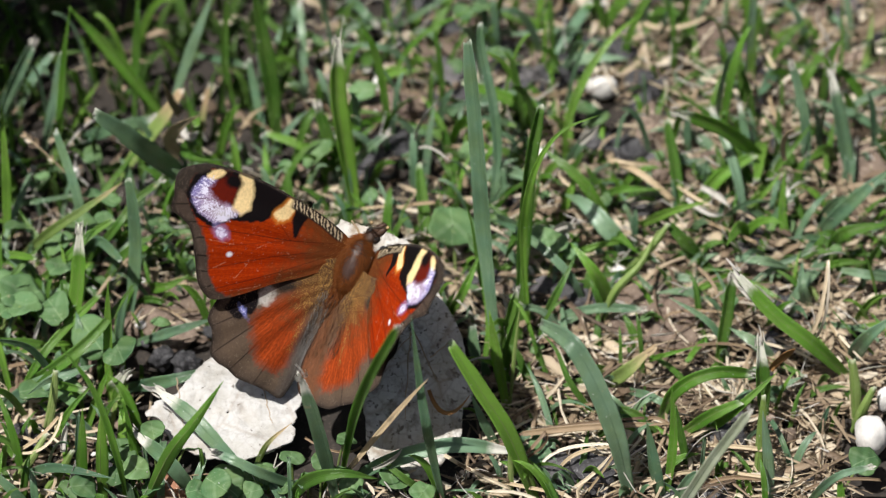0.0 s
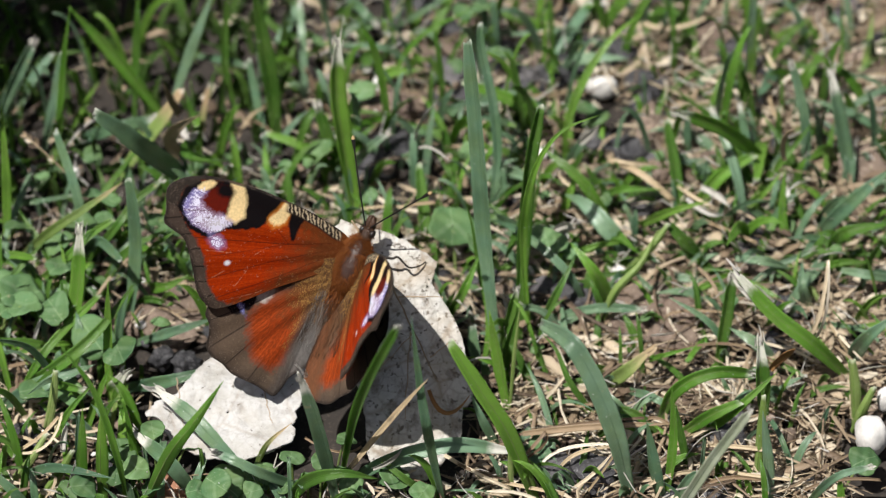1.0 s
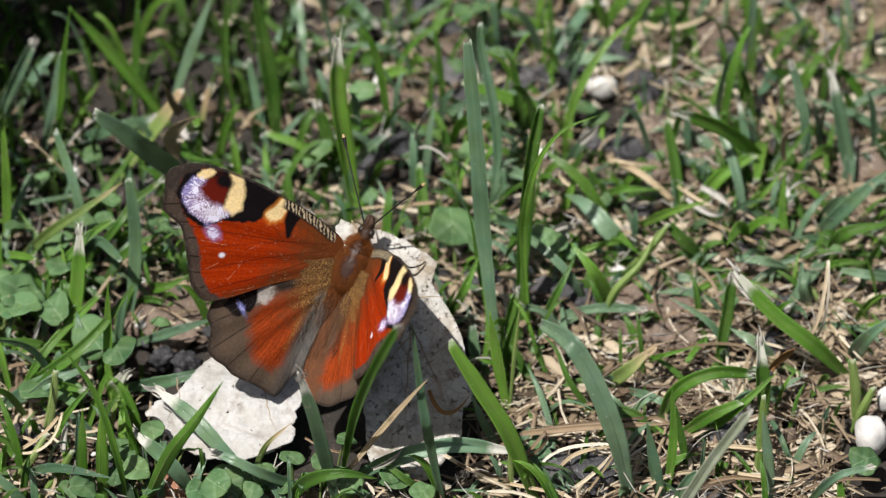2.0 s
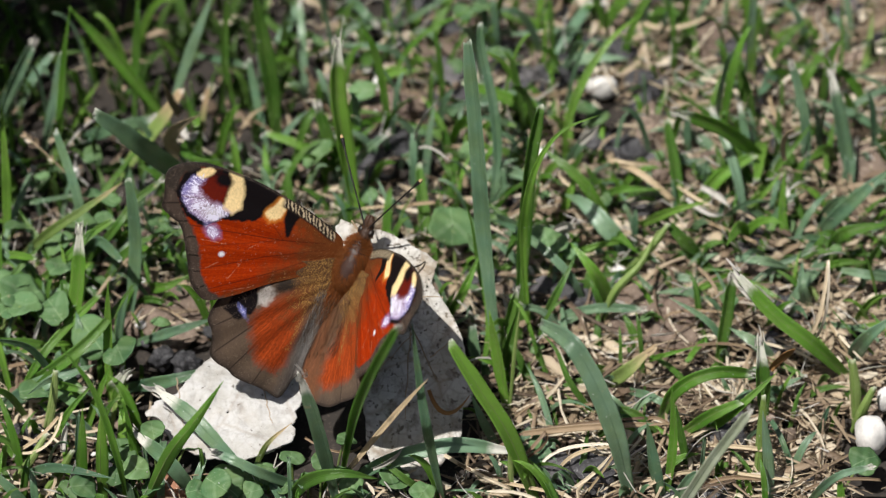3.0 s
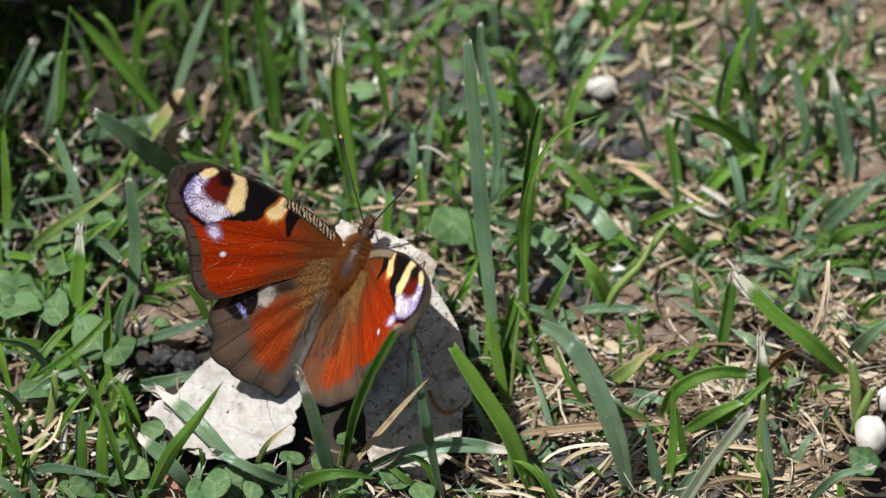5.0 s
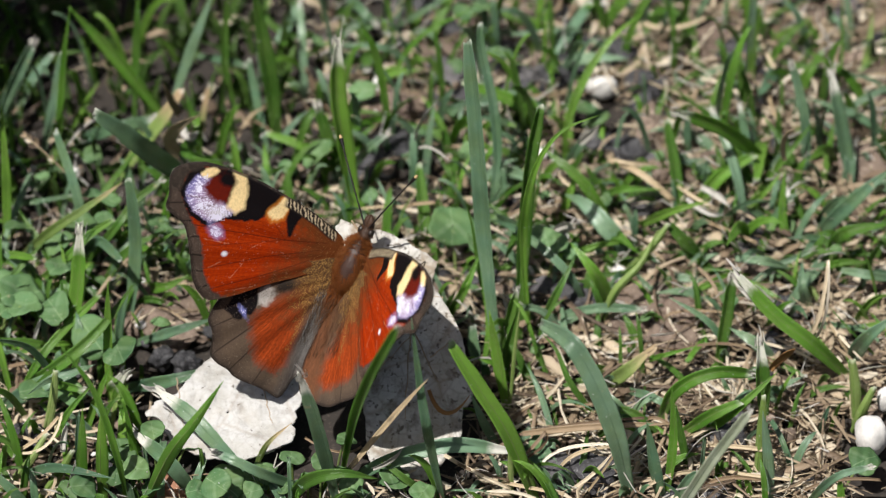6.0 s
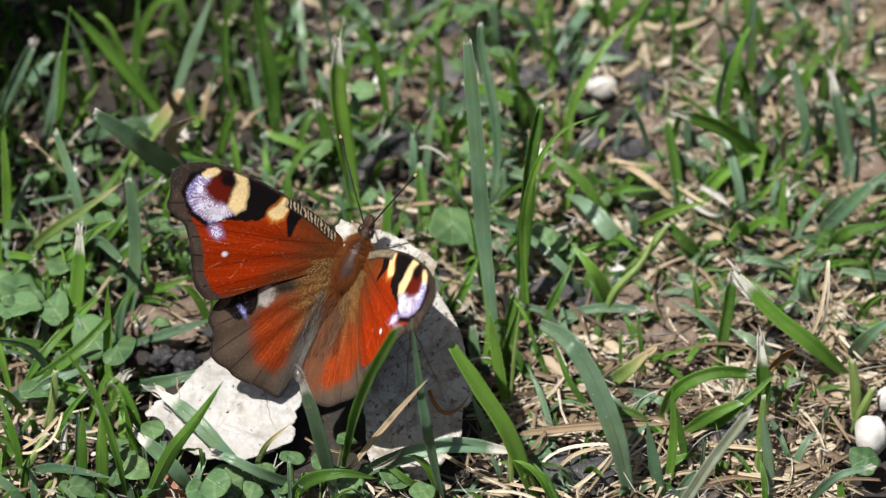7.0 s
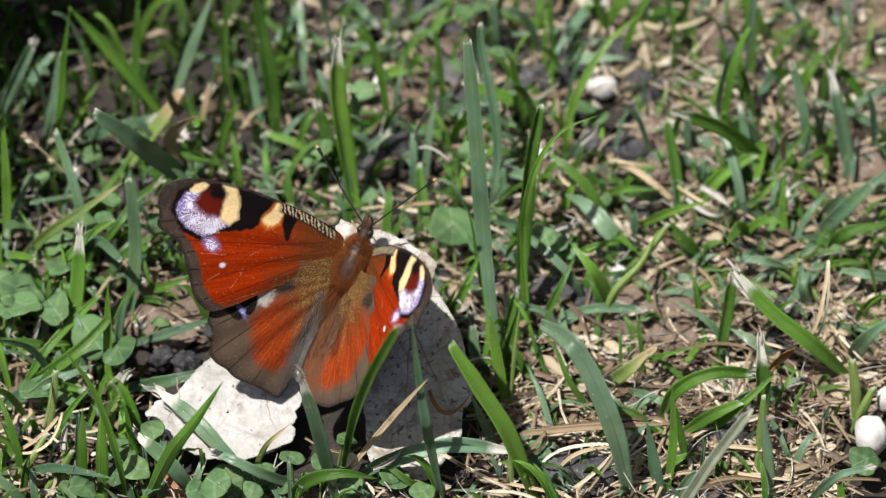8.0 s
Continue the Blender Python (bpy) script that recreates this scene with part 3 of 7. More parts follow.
def hind_pattern(a, b, r1, r2, hairy=0.0, outline=HIND_EDGE):
    """hairy: how far golden brown hair takes the place of the grey inner fold."""
    n = len(a)
    col = np.tile(np.array((0.092, 0.065, 0.046)), (n, 1))
    white, gold, stripe = np.zeros(n), np.zeros(n), np.full(n, 0.20) + 0.3 * r1
    w = r1 * 0.6
    ang = np.arctan2(a - 1, -(b + 1))
    comb = np.sin(ang * 150 + 3 * r1) * 0.4 + np.sin(ang * 61 + 2 * r2) * 0.25 + np.sin(ang * 290 + 4 * r2) * 0.5
    edge = inside(a, b, outline)
    col = lay(col, soft(1.3 - edge + 0.5 * r1, 1.6) * soft(-b - 9, 3) * 0.7, (0.045, 0.034, 0.028))
    for x1, y1 in ((16.5, -16), (14, -19.5), (10.5, -21.5), (6, -22.5)):
        col = lay(col, soft(0.10 - line(a, b, [(1, -2), (x1, y1)]), 0.14) * soft(-b - 11, 2), (0.03, 0.022, 0.018))
    red = inside(a, b, [(9.9, -11.6), (8.6, -15), (6.5, -18.2), (3.2 - 2.8 * hairy, -19), (2.0 - 3.6 * hairy, -17.5), (1.6 - 1.6 * hairy, -10.5), (2.2, -4), (6.2, -6.6)], w + 0.30 * comb)
    stripe *= 1 - soft(red + 0.8, 1.6)
    col = lay(col, soft(red, 1.8), (0.27, 0.036, 0.006))
    col = lay(col, soft(red, 1.4) * soft(comb, 0.7) * 0.7, (0.13, 0.026, 0.007))
    col = lay(col, soft(red, 1.4) * soft(-comb - 0.35, 0.6) * 0.35, (0.42, 0.085, 0.02))
    inner = soft(1.3 - 2.6 * hairy - a + 0.5 * w, 2.2) * soft(-b - 5, 3)
    col = lay(col, inner * 0.9, (0.050 + 0.045 * hairy, 0.042 - 0.004 * hairy, 0.039 - 0.022 * hairy))
    col = lay(col, soft(1.1 - a + 0.4 * w + 0.3 * comb, 2.0) * soft(-b - 6, 3) * soft(17 + b, 4) * 0.8 * (1 - hairy), (0.085, 0.080, 0.077))
    stripe *= 1 - inner
    col = lay(col, inner * soft(comb - 0.2, 1.0) * 0.5, (0.11 + 0.05 * hairy, 0.10 - 0.04 * hairy, 0.094 - 0.065 * hairy))
    root = np.hypot(a - 2.2, (b + 3.0) * 0.62)
    g = soft(4.6 - root + 1.5 * r1, 4.5)
    col = lay(col, g * 0.85, (0.075, 0.034, 0.014))
    gold = np.maximum(gold, g * 0.48)
    stripe *= 1 - g
    gold = np.maximum(gold, soft(0.7 - line(a, b, [(2, -6), (2.4, -15)]) + 0.4 * comb, 1.5) * 0.5)
    cream = inside(a, b, [(9.9, -9.8), (8.4, -9.0), (7.6, -7.2), (9.3, -6.2), (10.9, -8.2)], w)
    col = lay(col, soft(cream, 0.9) * (1 - hairy), (0.38, 0.36, 0.335))
    col = lay(col, soft(oval(a, b, 6.6, -5.4, 1.5, 1.3) + w, 0.8), (0.03, 0.024, 0.02))
    col = lay(col, soft(inside(a, b, [(14.7, -12.0), (12, -13), (10.2, -11.3), (9.8, -9.4), (11, -6.5), (14, -8.5)], w * 0.6), 0.4), JET)
    blue = oval(a, b, 11.6, -11.4, 1.0, 0.36, 0.75) + w * 0.5
    col = lay(col, soft(blue, 0.5), (0.20, 0.22, 0.55))
    white = np.maximum(white, soft(blue, 0.5) * 0.62)
    col = lay(col, soft(0.35 - edge, 0.3) * soft(-b - 10, 2) * 0.8, (0.02, 0.016, 0.014))
    return col, white, gold, stripe


UNDER_RINGS = [k / 16 for k in range(1, 16)] + [0.985]


def build_wing(name, edge, pattern, side, parent, centre, rings, around, label, hind=False):
    """A thin cambered wing with a scaled upper face and a dark under face."""
    rim = spline(edge, around)
    f = np.linspace(0, 1, rings + 1)[1:] ** 0.8
    pts = np.concatenate([np.array([centre])] + [np.array(centre) + (rim - np.array(centre)) * s for s in f])
    a, b = pts[:, 0], pts[:, 1]

    def z(a, b):
        d = np.hypot(a, b)
        ripple = 0.10 * np.sin(np.arctan2(b + 1, a + 3) * 26) * np.clip(d / 12, 0, 1)
        fold = (0.85 if side < 0 else 0.35) * np.clip(-a, 0, 5) * np.clip((-b - 3) / 4, 0, 1) if hind else 0.0
        return fold + 0.35 * np.sin(d / 34 * math.pi) + ripple - 0.25 * np.clip((d - 24) / 9, 0, 1) ** 2

    r1 = np.array([noise.noise(Vector((x * 0.9, y * 0.9, 3.1))) + 0.6 * noise.noise(Vector((x * 2.6, y * 2.6, 1.7))) for x, y in pts])
    r2 = np.array([noise.noise(Vector((x * 4.2, y * 4.2, 7.7))) for x, y in pts])
    col, white, gold, stripe = pattern(a, b, r1, r2)
    zz = z(a, b)
    if hind:
        a, b = a * 1.045 - 0.3, b * 0.991 + 0.023 * a + 0.12
    n = len(pts)
    low = np.concatenate([np.array([centre])] + [np.array(centre) + (rim - np.array(centre)) * s for s in UNDER_RINGS])
    verts = [(side * x * MM, y * MM, q * MM) for x, y, q in zip(a, b, zz)]
    zl = z(low[:, 0], low[:, 1])
    if hind:
        low = np.stack([low[:, 0] * 1.045 - 0.3, low[:, 1] * 0.991 + 0.023 * low[:, 0] + 0.12], 1)
    verts += [(side * x * MM, y * MM, (q - 0.2) * MM) for (x, y), q in zip(low, zl)]
    faces, mi = [], []

    def put(ids, k):
        faces.append(tuple(ids if side > 0 else ids[::-1]))
        mi.append(k)

    for i in range(around):
        j = (i + 1) % around
        put([0, 1 + j, 1 + i], 0)
        for r in range(rings - 1):
            o, q = 1 + r * around, 1 + (r + 1) * around
            put([o + i, o + j, q + j, q + i], 0)
        put([n, n + 1 + i, n + 1 + j], 1)
        for r in range(len(UNDER_RINGS) - 1):
            o, q = n + 1 + r * around, n + 1 + (r + 1) * around
            put([o + j, o + i, q + i, q + j], 1)
        o, q = 1 + (rings - 1) * around, n + 1 + (len(UNDER_RINGS) - 1) * around
        put([o + i, o + j, q + j, q + i], 1)
    me = bpy.data.meshes.new(name)
    me.from_pydata(verts, [], faces)
    me.materials.append(WING)
    me.materials.append(UNDER)
    me.polygons.foreach_set("material_index", mi)
    me.polygons.foreach_set("use_smooth", [True] * len(faces))
    pad = np.zeros((len(verts) - n, 3))
    for key, data in (("area", col), ("dust", np.stack([white, gold, stripe], 1))):
        at = me.color_attributes.new(key, "FLOAT_COLOR", "POINT")
        full = np.concatenate([np.clip(data, 0, 1), pad])
        at.data.foreach_set("color", np.concatenate([full, np.ones((len(full), 1))], 1).ravel())
    me.update()
    ob = new(name, me)
    ob.parent = parent
    return tagged(ob, label)


def hairs(pile, roots, rng, length, thin=0.035):
    """Fine hairs: three-sided spikes. roots: (point, direction)."""
    for p, d in roots:
        d = Vector(d).normalized()
        ln = length * rng.uniform(0.6, 1.3)
        a = d.cross(Vector((rng.uniform(-1, 1), rng.uniform(-1, 1), rng.uniform(-1, 1)))).normalized()
        b = d.cross(a)
        p = Vector(p)
        mid = p + d * ln * 0.55 + a * rng.uniform(-0.1, 0.1) * ln
        k = len(pile.v)
        for c, r in ((p, thin), (mid, thin * 0.8)):
            for q in (0, 2.094, 4.189):
                pile.v.append(tuple(c + (a * math.cos(q) + b * math.sin(q)) * r))
        pile.v.append(tuple(p + d * ln + a * rng.uniform(-0.25, 0.25) * ln))
        for i in range(3):
            j = (i + 1) % 3
            pile.f += [(k + i, k + j, k + 3 + j, k + 3 + i), (k + 3 + i, k + 3 + j, k + 6)]
            pile.uv += [(0, 0), (1, 0), (1, 0.5), (0, 0.5), (0, 0.5), (1, 0.5), (0.5, 1)]
            pile.mi += [0, 0]


def spline3(pts, k):
    """A smooth curve through points in space, k steps from each to the next."""
    out = []
    q = [Vector(p) for p in pts]
    q = [2 * q[0] - q[1]] + q + [2 * q[-1] - q[-2]]
    for i in range(1, len(q) - 2):
        for j in range(k):
            s = j / k
            a, b, c, d = q[i - 1], q[i], q[i + 1], q[i + 2]
            out.append(0.5 * (2 * b + (c - a) * s + (2 * a - 5 * b + 4 * c - d) * s * s + (3 * b - a - 3 * c + d) * s ** 3))
    return out + [q[-2]]


LEG_BEND = [(1.6, 0.6, -1.4), (5.09, 1.06, -2.72), (5.95, 1.62, -3.21), (7.7, 0.63, -4.68), (8.64, 1.24, -6.77), (8.85, 1.94, -8.05)]


def build_butterfly():
    fly = tagged(new("butterfly"), "red peacock butterfly with eyespots basking on a pale dry leaf", "butterfly")
    rng = random.Random(5)
    eye3 = Matrix.Identity(3)
    # thorax: bare polished back between tufts of hair
    p = Pile()
    blob(p, (0.7, -1.6, -0.2), eye3, (2.1, 4.3, 2.0), 0.06, 2, 14, 20)
    thorax = part("thorax", p, CHITIN, fly, "dark shiny thorax")
    p = Pile()
    roots = []
    for i in range(7500):
        th, ph = rng.uniform(0, math.pi), rng.uniform(0, math.pi)
        v = Vector((math.cos(ph) * math.sin(th), math.cos(th), abs(math.sin(ph)) * math.sin(th)))
        if (v.x / 0.55) ** 2 + ((v.y + 0.08) / 0.62) ** 2 < rng.uniform(0.3, 1.1):
            continue
        roots.append(((v.x * 2.2 + 0.7, v.y * 4.3 - 1.6, v.z * 1.95 - 0.2), Vector((v.x * 1.1 + rng.gauss(0, 0.15), -0.8 + rng.gauss(0, 0.2) if v.y < 0.5 else 0.1, v.z * 0.5 + 0.1))))
    hairs(p, roots, rng, 0.95, 0.020)
    part("fur", p, HAIR, thorax, "brown hair on the thorax")
    # abdomen
    p = Pile()
    ys = [-4.4 - 0.82 * i for i in range(13)]
    rad = [1.2, 1.45, 1.5, 1.5, 1.45, 1.4, 1.3, 1.2, 1.05, 0.9, 0.7, 0.4, 0.12]
    tube(p, [(0, y, -1.0 - 0.06 * i) for i, y in enumerate(ys)], [r * (1 + 0.04 * (i % 2)) for i, r in enumerate(rad)], 16)
    abdomen = part("abdomen", p, CHITIN, fly, "dark brown ringed abdomen")
    p = Pile()
    roots = []
    for i in range(1500):
        k = rng.randrange(0, 11)
        q = rng.uniform(-0.3, math.pi + 0.3)
        roots.append(((math.cos(q) * rad[k], ys[k] + rng.uniform(-0.5, 0.5), math.sin(q) * rad[k] - 1.1), (math.cos(q) * 0.45, -1, math.sin(q) * 0.25)))
    hairs(p, roots, rng, 1.5)
    part("fur", p, HAIR, abdomen, "brown hair on the abdomen")
    # head with eyes and palps
    p = Pile()
    blob(p, (0.9, 3.4, 0.1), eye3, (1.05, 1.5, 0.95), 0.06, 4, 10, 14)
    head = part("head", p, HEAD_SKIN, fly, "small dark hairy head")
    for sx in (-1, 1):
        p = Pile()
        blob(p, (0.9 + sx * 0.85, 3.8, 0.3), eye3, (0.5, 0.7, 0.62), 0.01, 1, 10, 14)
        part("eye", p, BLACK, head, "brown compound eye")
        p = Pile()
        tube(p, [(0.9 + sx * 0.3, 4.3, 0.2), (0.9 + sx * 0.36, 5.2, 0.5), (0.9 + sx * 0.3, 5.9, 0.75), (0.9 + sx * 0.18, 6.5, 0.95)], [0.46, 0.55, 0.45, 0.12], 8)
        part("palp", p, HEAD_SKIN, head, "dark pointed palp")
    p = Pile()
    roots = []
    for i in range(420):
        v = Vector((rng.gauss(0, 1), rng.gauss(0, 1), abs(rng.gauss(0, 1)))).normalized()
        roots.append(((0.9 + v.x * 1.1, 3.4 + v.y * 1.4, v.z * 1.0 + 0.05), v + Vector((0, 0.5, 0))))
    hairs(p, roots, rng, 0.5, 0.03)
    roots = []
    for i in range(260):
        sx, s, q = rng.choice((-1, 1)), rng.random(), rng.uniform(0, 6.283)
        r = 0.5 - 0.3 * s
        roots.append(((0.9 + sx * 0.32 + math.cos(q) * r, 4.3 + 2.0 * s, 0.2 + 0.7 * s + math.sin(q) * r), (math.cos(q) * 0.5, 1.2, math.sin(q) * 0.5)))
    hairs(p, roots, rng, 0.5, 0.025)
    part("fur", p, HEAD_HAIR, head)
    # antennae, each along its own y axis
    feelers = []
    for sx in (-1, 1):
        p = Pile()
        k = 14
        pts = [(0.0, FEELER * i / k * 0.96, 0.25 * math.sin(i / k * 3.1)) for i in range(k + 1)]
        tube(p, pts, [0.13 if i % 2 else 0.11 for i in range(k - 1)] + [0.25, 0.33], 6)
        rod = part("antenna", p, BLACK, fly, "black clubbed antenna")
        p = Pile()
        tube(p, [(0, FEELER * 0.962, 0), (0, FEELER * 0.985, 0.0), (0, FEELER, 0)], [0.30, 0.24, 0.10], 8)
        part("club_tip", p, CREAM, rod, "cream antenna tip")
        feelers.append(rod)
    # legs
    p = Pile()
    tube(p, spline3(LEG_BEND, 4), [0.24 - 0.008 * i for i in range(4 * (len(LEG_BEND) - 1) + 1)], 7)
    part("leg", p, UNDER, fly, "bent brown leg reaching over the leaf")
    for sx, foot in ((1, (3.2, -2.2, -5.0)), (-1, (-4.2, -1.5, -4.6)), (-1, (-3.6, -5.0, -4.7))):
        p = Pile()
        hip = Vector((sx * 1.4, foot[1] * 0.25, -1.5))
        knee = Vector((foot[0] * 0.62, foot[1] * 0.9, -2.6))
        tube(p, [hip, knee, Vector(foot) * 0.8 + knee * 0.2 + Vector((0, 0, -0.8)), Vector(foot)], [0.26, 0.17, 0.12, 0.09], 7)
        part("leg", p, UNDER, fly, "thin brown leg")
    wings = {}
    for sx, key in ((-1, "left"), (1, "right")):
        wings["hind", key] = build_wing("hindwing", HIND_EDGE if sx < 0 else HIND_EDGE_SPREAD, (hind_pattern if sx < 0 else lambda a, b, r1, r2: hind_pattern(a, b, r1, r2, 1.0, HIND_EDGE_SPREAD)), sx, fly, (6.5, -11.5), 90, 600, "rounded hindwing, rust red and grey brown with blue-black eyespot", hind=True)
        wings["fore", key] = build_wing("forewing", FORE_EDGE, fore_pattern, sx, fly, (17.5, -2.0), 110, 640, "rust red forewing with yellow, black and lilac eyespot")
        p = Pile()
        roots = []
        for i in range(300 if sx < 0 else 360):
            a, b = rng.uniform(-1.6, 1.2) if sx < 0 else rng.uniform(-4.5, 1.5), rng.uniform(-13, -4)
            roots.append(((sx * (a + 0.03 * b), b, 0.35 + (0.8 if sx < 0 else 0.35) * max(0, -a)), (sx * rng.uniform(-0.25, 0.15), -1, rng.uniform(0.05, 0.35))))
        hairs(p, roots, rng, 1.5, 0.022)
        part("fringe", p, GREY_HAIR if sx < 0 else HEAD_HAIR, wings["hind", key], "soft hair along the inner edge")
    return fly, feelers, wings


FEELER = 14.3
butterfly, antennae, wings = build_butterfly()


# outlines of the two leaves, in mm
LEAF_A = [(-15.9, -17.5), (-12.5, -17.5), (-8.1, -18.0), (-4.7, -19.5), (-1.6, -20.8), (-0.7, -21.1), (-1.0, -21.5), (-2.2, -22.9), (-1.9, -23.5), (0.5, -26.0), (2.5, -28.9), (3.5, -31.9), (4.5, -36.3), (3.1, -38.6), (2.6, -42.2),
          (1.0, -44.1), (-2.1, -47.3), (-7.2, -48.2), (-10.9, -46.8), (-11.8, -42.4), (-12.4, -38.6), (-15.0, -33.0), (-17.0, -27.5), (-17.4, -21.5)]
LEAF_B = [(-45.6, -38.1), (-43.8, -35.9), (-41.6, -35.1), (-39.5, -33.0), (-37.1, -29.4), (-35.6, -28.3), (-31.7, -27.5), (-24.7, -28.8), (-21.2, -30.9), (-21.6, -33.8), (-21.4, -36.0),
          (-22.0, -37.7), (-22.7, -40.1), (-22.6, -42.3), (-24.5, -44.3), (-29.7, -46.2), (-35.7, -45.6), (-40.1, -43.6), (-42.8, -41.1), (-43.3, -38.9)]


# ---------------------------------------------------------------- the pale leaves under it
def leaf_sheet(name, edge, height, centre, label, veins, mat):
    """A dry curled leaf: a sheet with thickness over an outline in x, y; height(x, y) in mm."""
    rim = spline(edge, 150)
    rag = np.array([1 + 0.035 * noise.noise(Vector((i * 0.35, 2, len(edge)))) + 0.03 * noise.noise(Vector((i * 1.3, 5, 1))) - 0.07 * max(0, noise.noise(Vector((i * 0.8, 9, len(edge)))) - 0.25) for i in range(150)])
    rim = np.array(centre) + (rim - np.array(centre)) * rag[:, None]

    def point(x, y, dz=0.0):
        v = Vector((x / 7, y / 7, 1.3))
        return (x, y, height(x, y) + 0.8 * noise.noise(v) + 0.34 * noise.noise(v * 3.3) + 0.13 * noise.noise(v * 8) + dz)

    p = Pile()
    f = [0.02 + 0.98 * i / 44 for i in range(45)]
    up = [[point(*(np.array(centre) + (q - np.array(centre)) * s)) for q in rim] for s in f]
    dn = [[point(*(np.array(centre) + (q - np.array(centre)) * s), -0.3) for q in rim] for s in f[::-4]]
    rows = up + dn
    p.sheet(rows, [[(x / 30, y / 30) for x, y, _ in r] for r in rows], closed=True)
    leaf = thing(name, p, mat, label, "dry leaf")
    for pts, r in veins:
        q = Pile()
        line3 = []
        for (x0, y0), (x1, y1) in zip(pts[:-1], pts[1:]):
            for k in range(8):
                s = k / 8
                line3.append(point(x0 + (x1 - x0) * s + 0.12 * math.sin(k * 2.1), y0 + (y1 - y0) * s, 0.02))
        tube(q, line3, [r * (1 - 0.6 * i / len(line3)) for i in range(len(line3))], 6)
        part("vein", q, VEIN, leaf, "thin brown leaf vein")
    return leaf


def slope(p0, n):
    return lambda x, y: p0[2] - (n[0] * (x - p0[0]) + n[1] * (y - p0[1])) / n[2]


PROP = slope((-12.3, -20.6, 22.5), (0.10, -0.61, 0.785))
FLAT = slope((-25, -36, 6.0), (-0.06, -0.20, 0.97))
leaf_sheet("dry_leaf", LEAF_A, lambda x, y: max(-2.6, PROP(x, y) - 0.014 * max(0, x + 4) ** 2 - 0.006 * max(0, -18 - x) ** 2), (-4.5, -31), "pale greyish dry leaf, propped up, with torn edge",
           [([(-14, -17), (-7, -26), (0, -37)], 0.20), ([(-7, -26), (1, -25)], 0.12), ([(-5, -30), (-6, -42)], 0.12), ([(-9, -22), (-15, -32)], 0.12), ([(-2, -33), (2.5, -30)], 0.10), ([(-4.5, -30), (-11, -36)], 0.10)], STAINED)
leaf_sheet("dry_leaf", LEAF_B, FLAT, (-33, -38), "bright white dry leaf lying flat, sunlit", [([(-29, -30), (-27.2, -36), (-26, -41)], 0.13), ([(-41, -32), (-40, -38), (-39.5, -42)], 0.11)], PALE)


# ---------------------------------------------------------------- grass, straw, clover, stones
def blade_mesh(pile, pts, w, tip, fold, turn, rng):
    """A folded blade through points, foot to tip: uneven edges, a fold along the middle, and a pointed, cut or torn end."""
    curve = spline3(pts, max(6, 20 // (len(pts) - 1)))
    run = [0.0]
    for p, q in zip(curve[:-1], curve[1:]):
        run.append(run[-1] + (q - p).length)
    total, k = run[-1], len(curve) - 1
    cap = {"point": -0.6, "cut": 0.35, "torn": 0.3 + (1.7 if w > 2.3 else 0.6) * w}[tip]
    twist, phase = rng.uniform(-14, 14), rng.uniform(0, 40)
    foot = 0.42 if total > 22 else 0.6
    across = (-1, -0.66, -0.33, 0, 0.33, 0.66, 1)
    rows, uvs = [], []
    for i, p in enumerate(curve):
        s = run[i] / total
        d = (curve[min(i + 1, k)] - curve[max(i - 1, 0)]).normalized()
        side = d.cross(FACE)
        side = side.normalized() if side.length > 0.05 else Vector((1, 0, 0))
        side = Matrix.Rotation(radians(turn + twist * (s - 0.4) + 5 * noise.noise(Vector((s * 3, phase, 2)))), 3, d) @ side
        nor = side.cross(d)
        prof = foot + (1 - foot) * min(1, s / 0.42)
        if tip == "point":
            prof *= max(0.02, 1 - max(0, (s - 0.45) / 0.55) ** 1.8)
        else:
            prof *= 1 - 0.22 * max(0, (s - 0.5) / 0.5) ** 1.5
        if tip == "cut":
            prof *= 0.68 + 0.32 * min(1, (total - run[i]) / (2.2 * w))
        elif tip == "torn":
            prof *= 0.42 + 0.58 * min(1, (total - run[i]) / (cap + 0.5 * w))
        top, low, uv = [], [], []
        for a in across:
            edge = 1 + (0.07 * noise.noise(Vector((s * total / 3, phase + a, 5))) + 0.05 * noise.noise(Vector((s * total * 1.2, phase + a, 8))) if abs(a) == 1 else 0)
            slip = 0.0
            if i == k and tip == "cut":
                slip = rng.uniform(-0.16, 0.12) * w + 0.12 * w * a
            elif i == k and tip == "torn":
                slip = rng.uniform(-0.7, 0.4) * w
            q = p + side * (a * edge * w / 2 * prof) + nor * (fold * w * prof * (abs(a) ** 1.15 - 0.45)) + d * slip
            top.append(q)
            low.append(q - nor * 0.15 * (1 - 0.65 * abs(a)))
            uv.append((0.5 + a / 2, 1 - (total - run[i] - cap - slip) / 100))
        rows.append(top + low[::-1])
        uvs.append(uv + uv[::-1])
    pile.sheet(rows, uvs, 0, closed=True)
    n = len(pile.v) - 2 * len(across)
    pile.f.append(tuple(range(n, n + 2 * len(across))))
    pile.uv += uvs[-1]
    pile.mi.append(0)
    return curve, [r[3] for r in rows[:-2]]


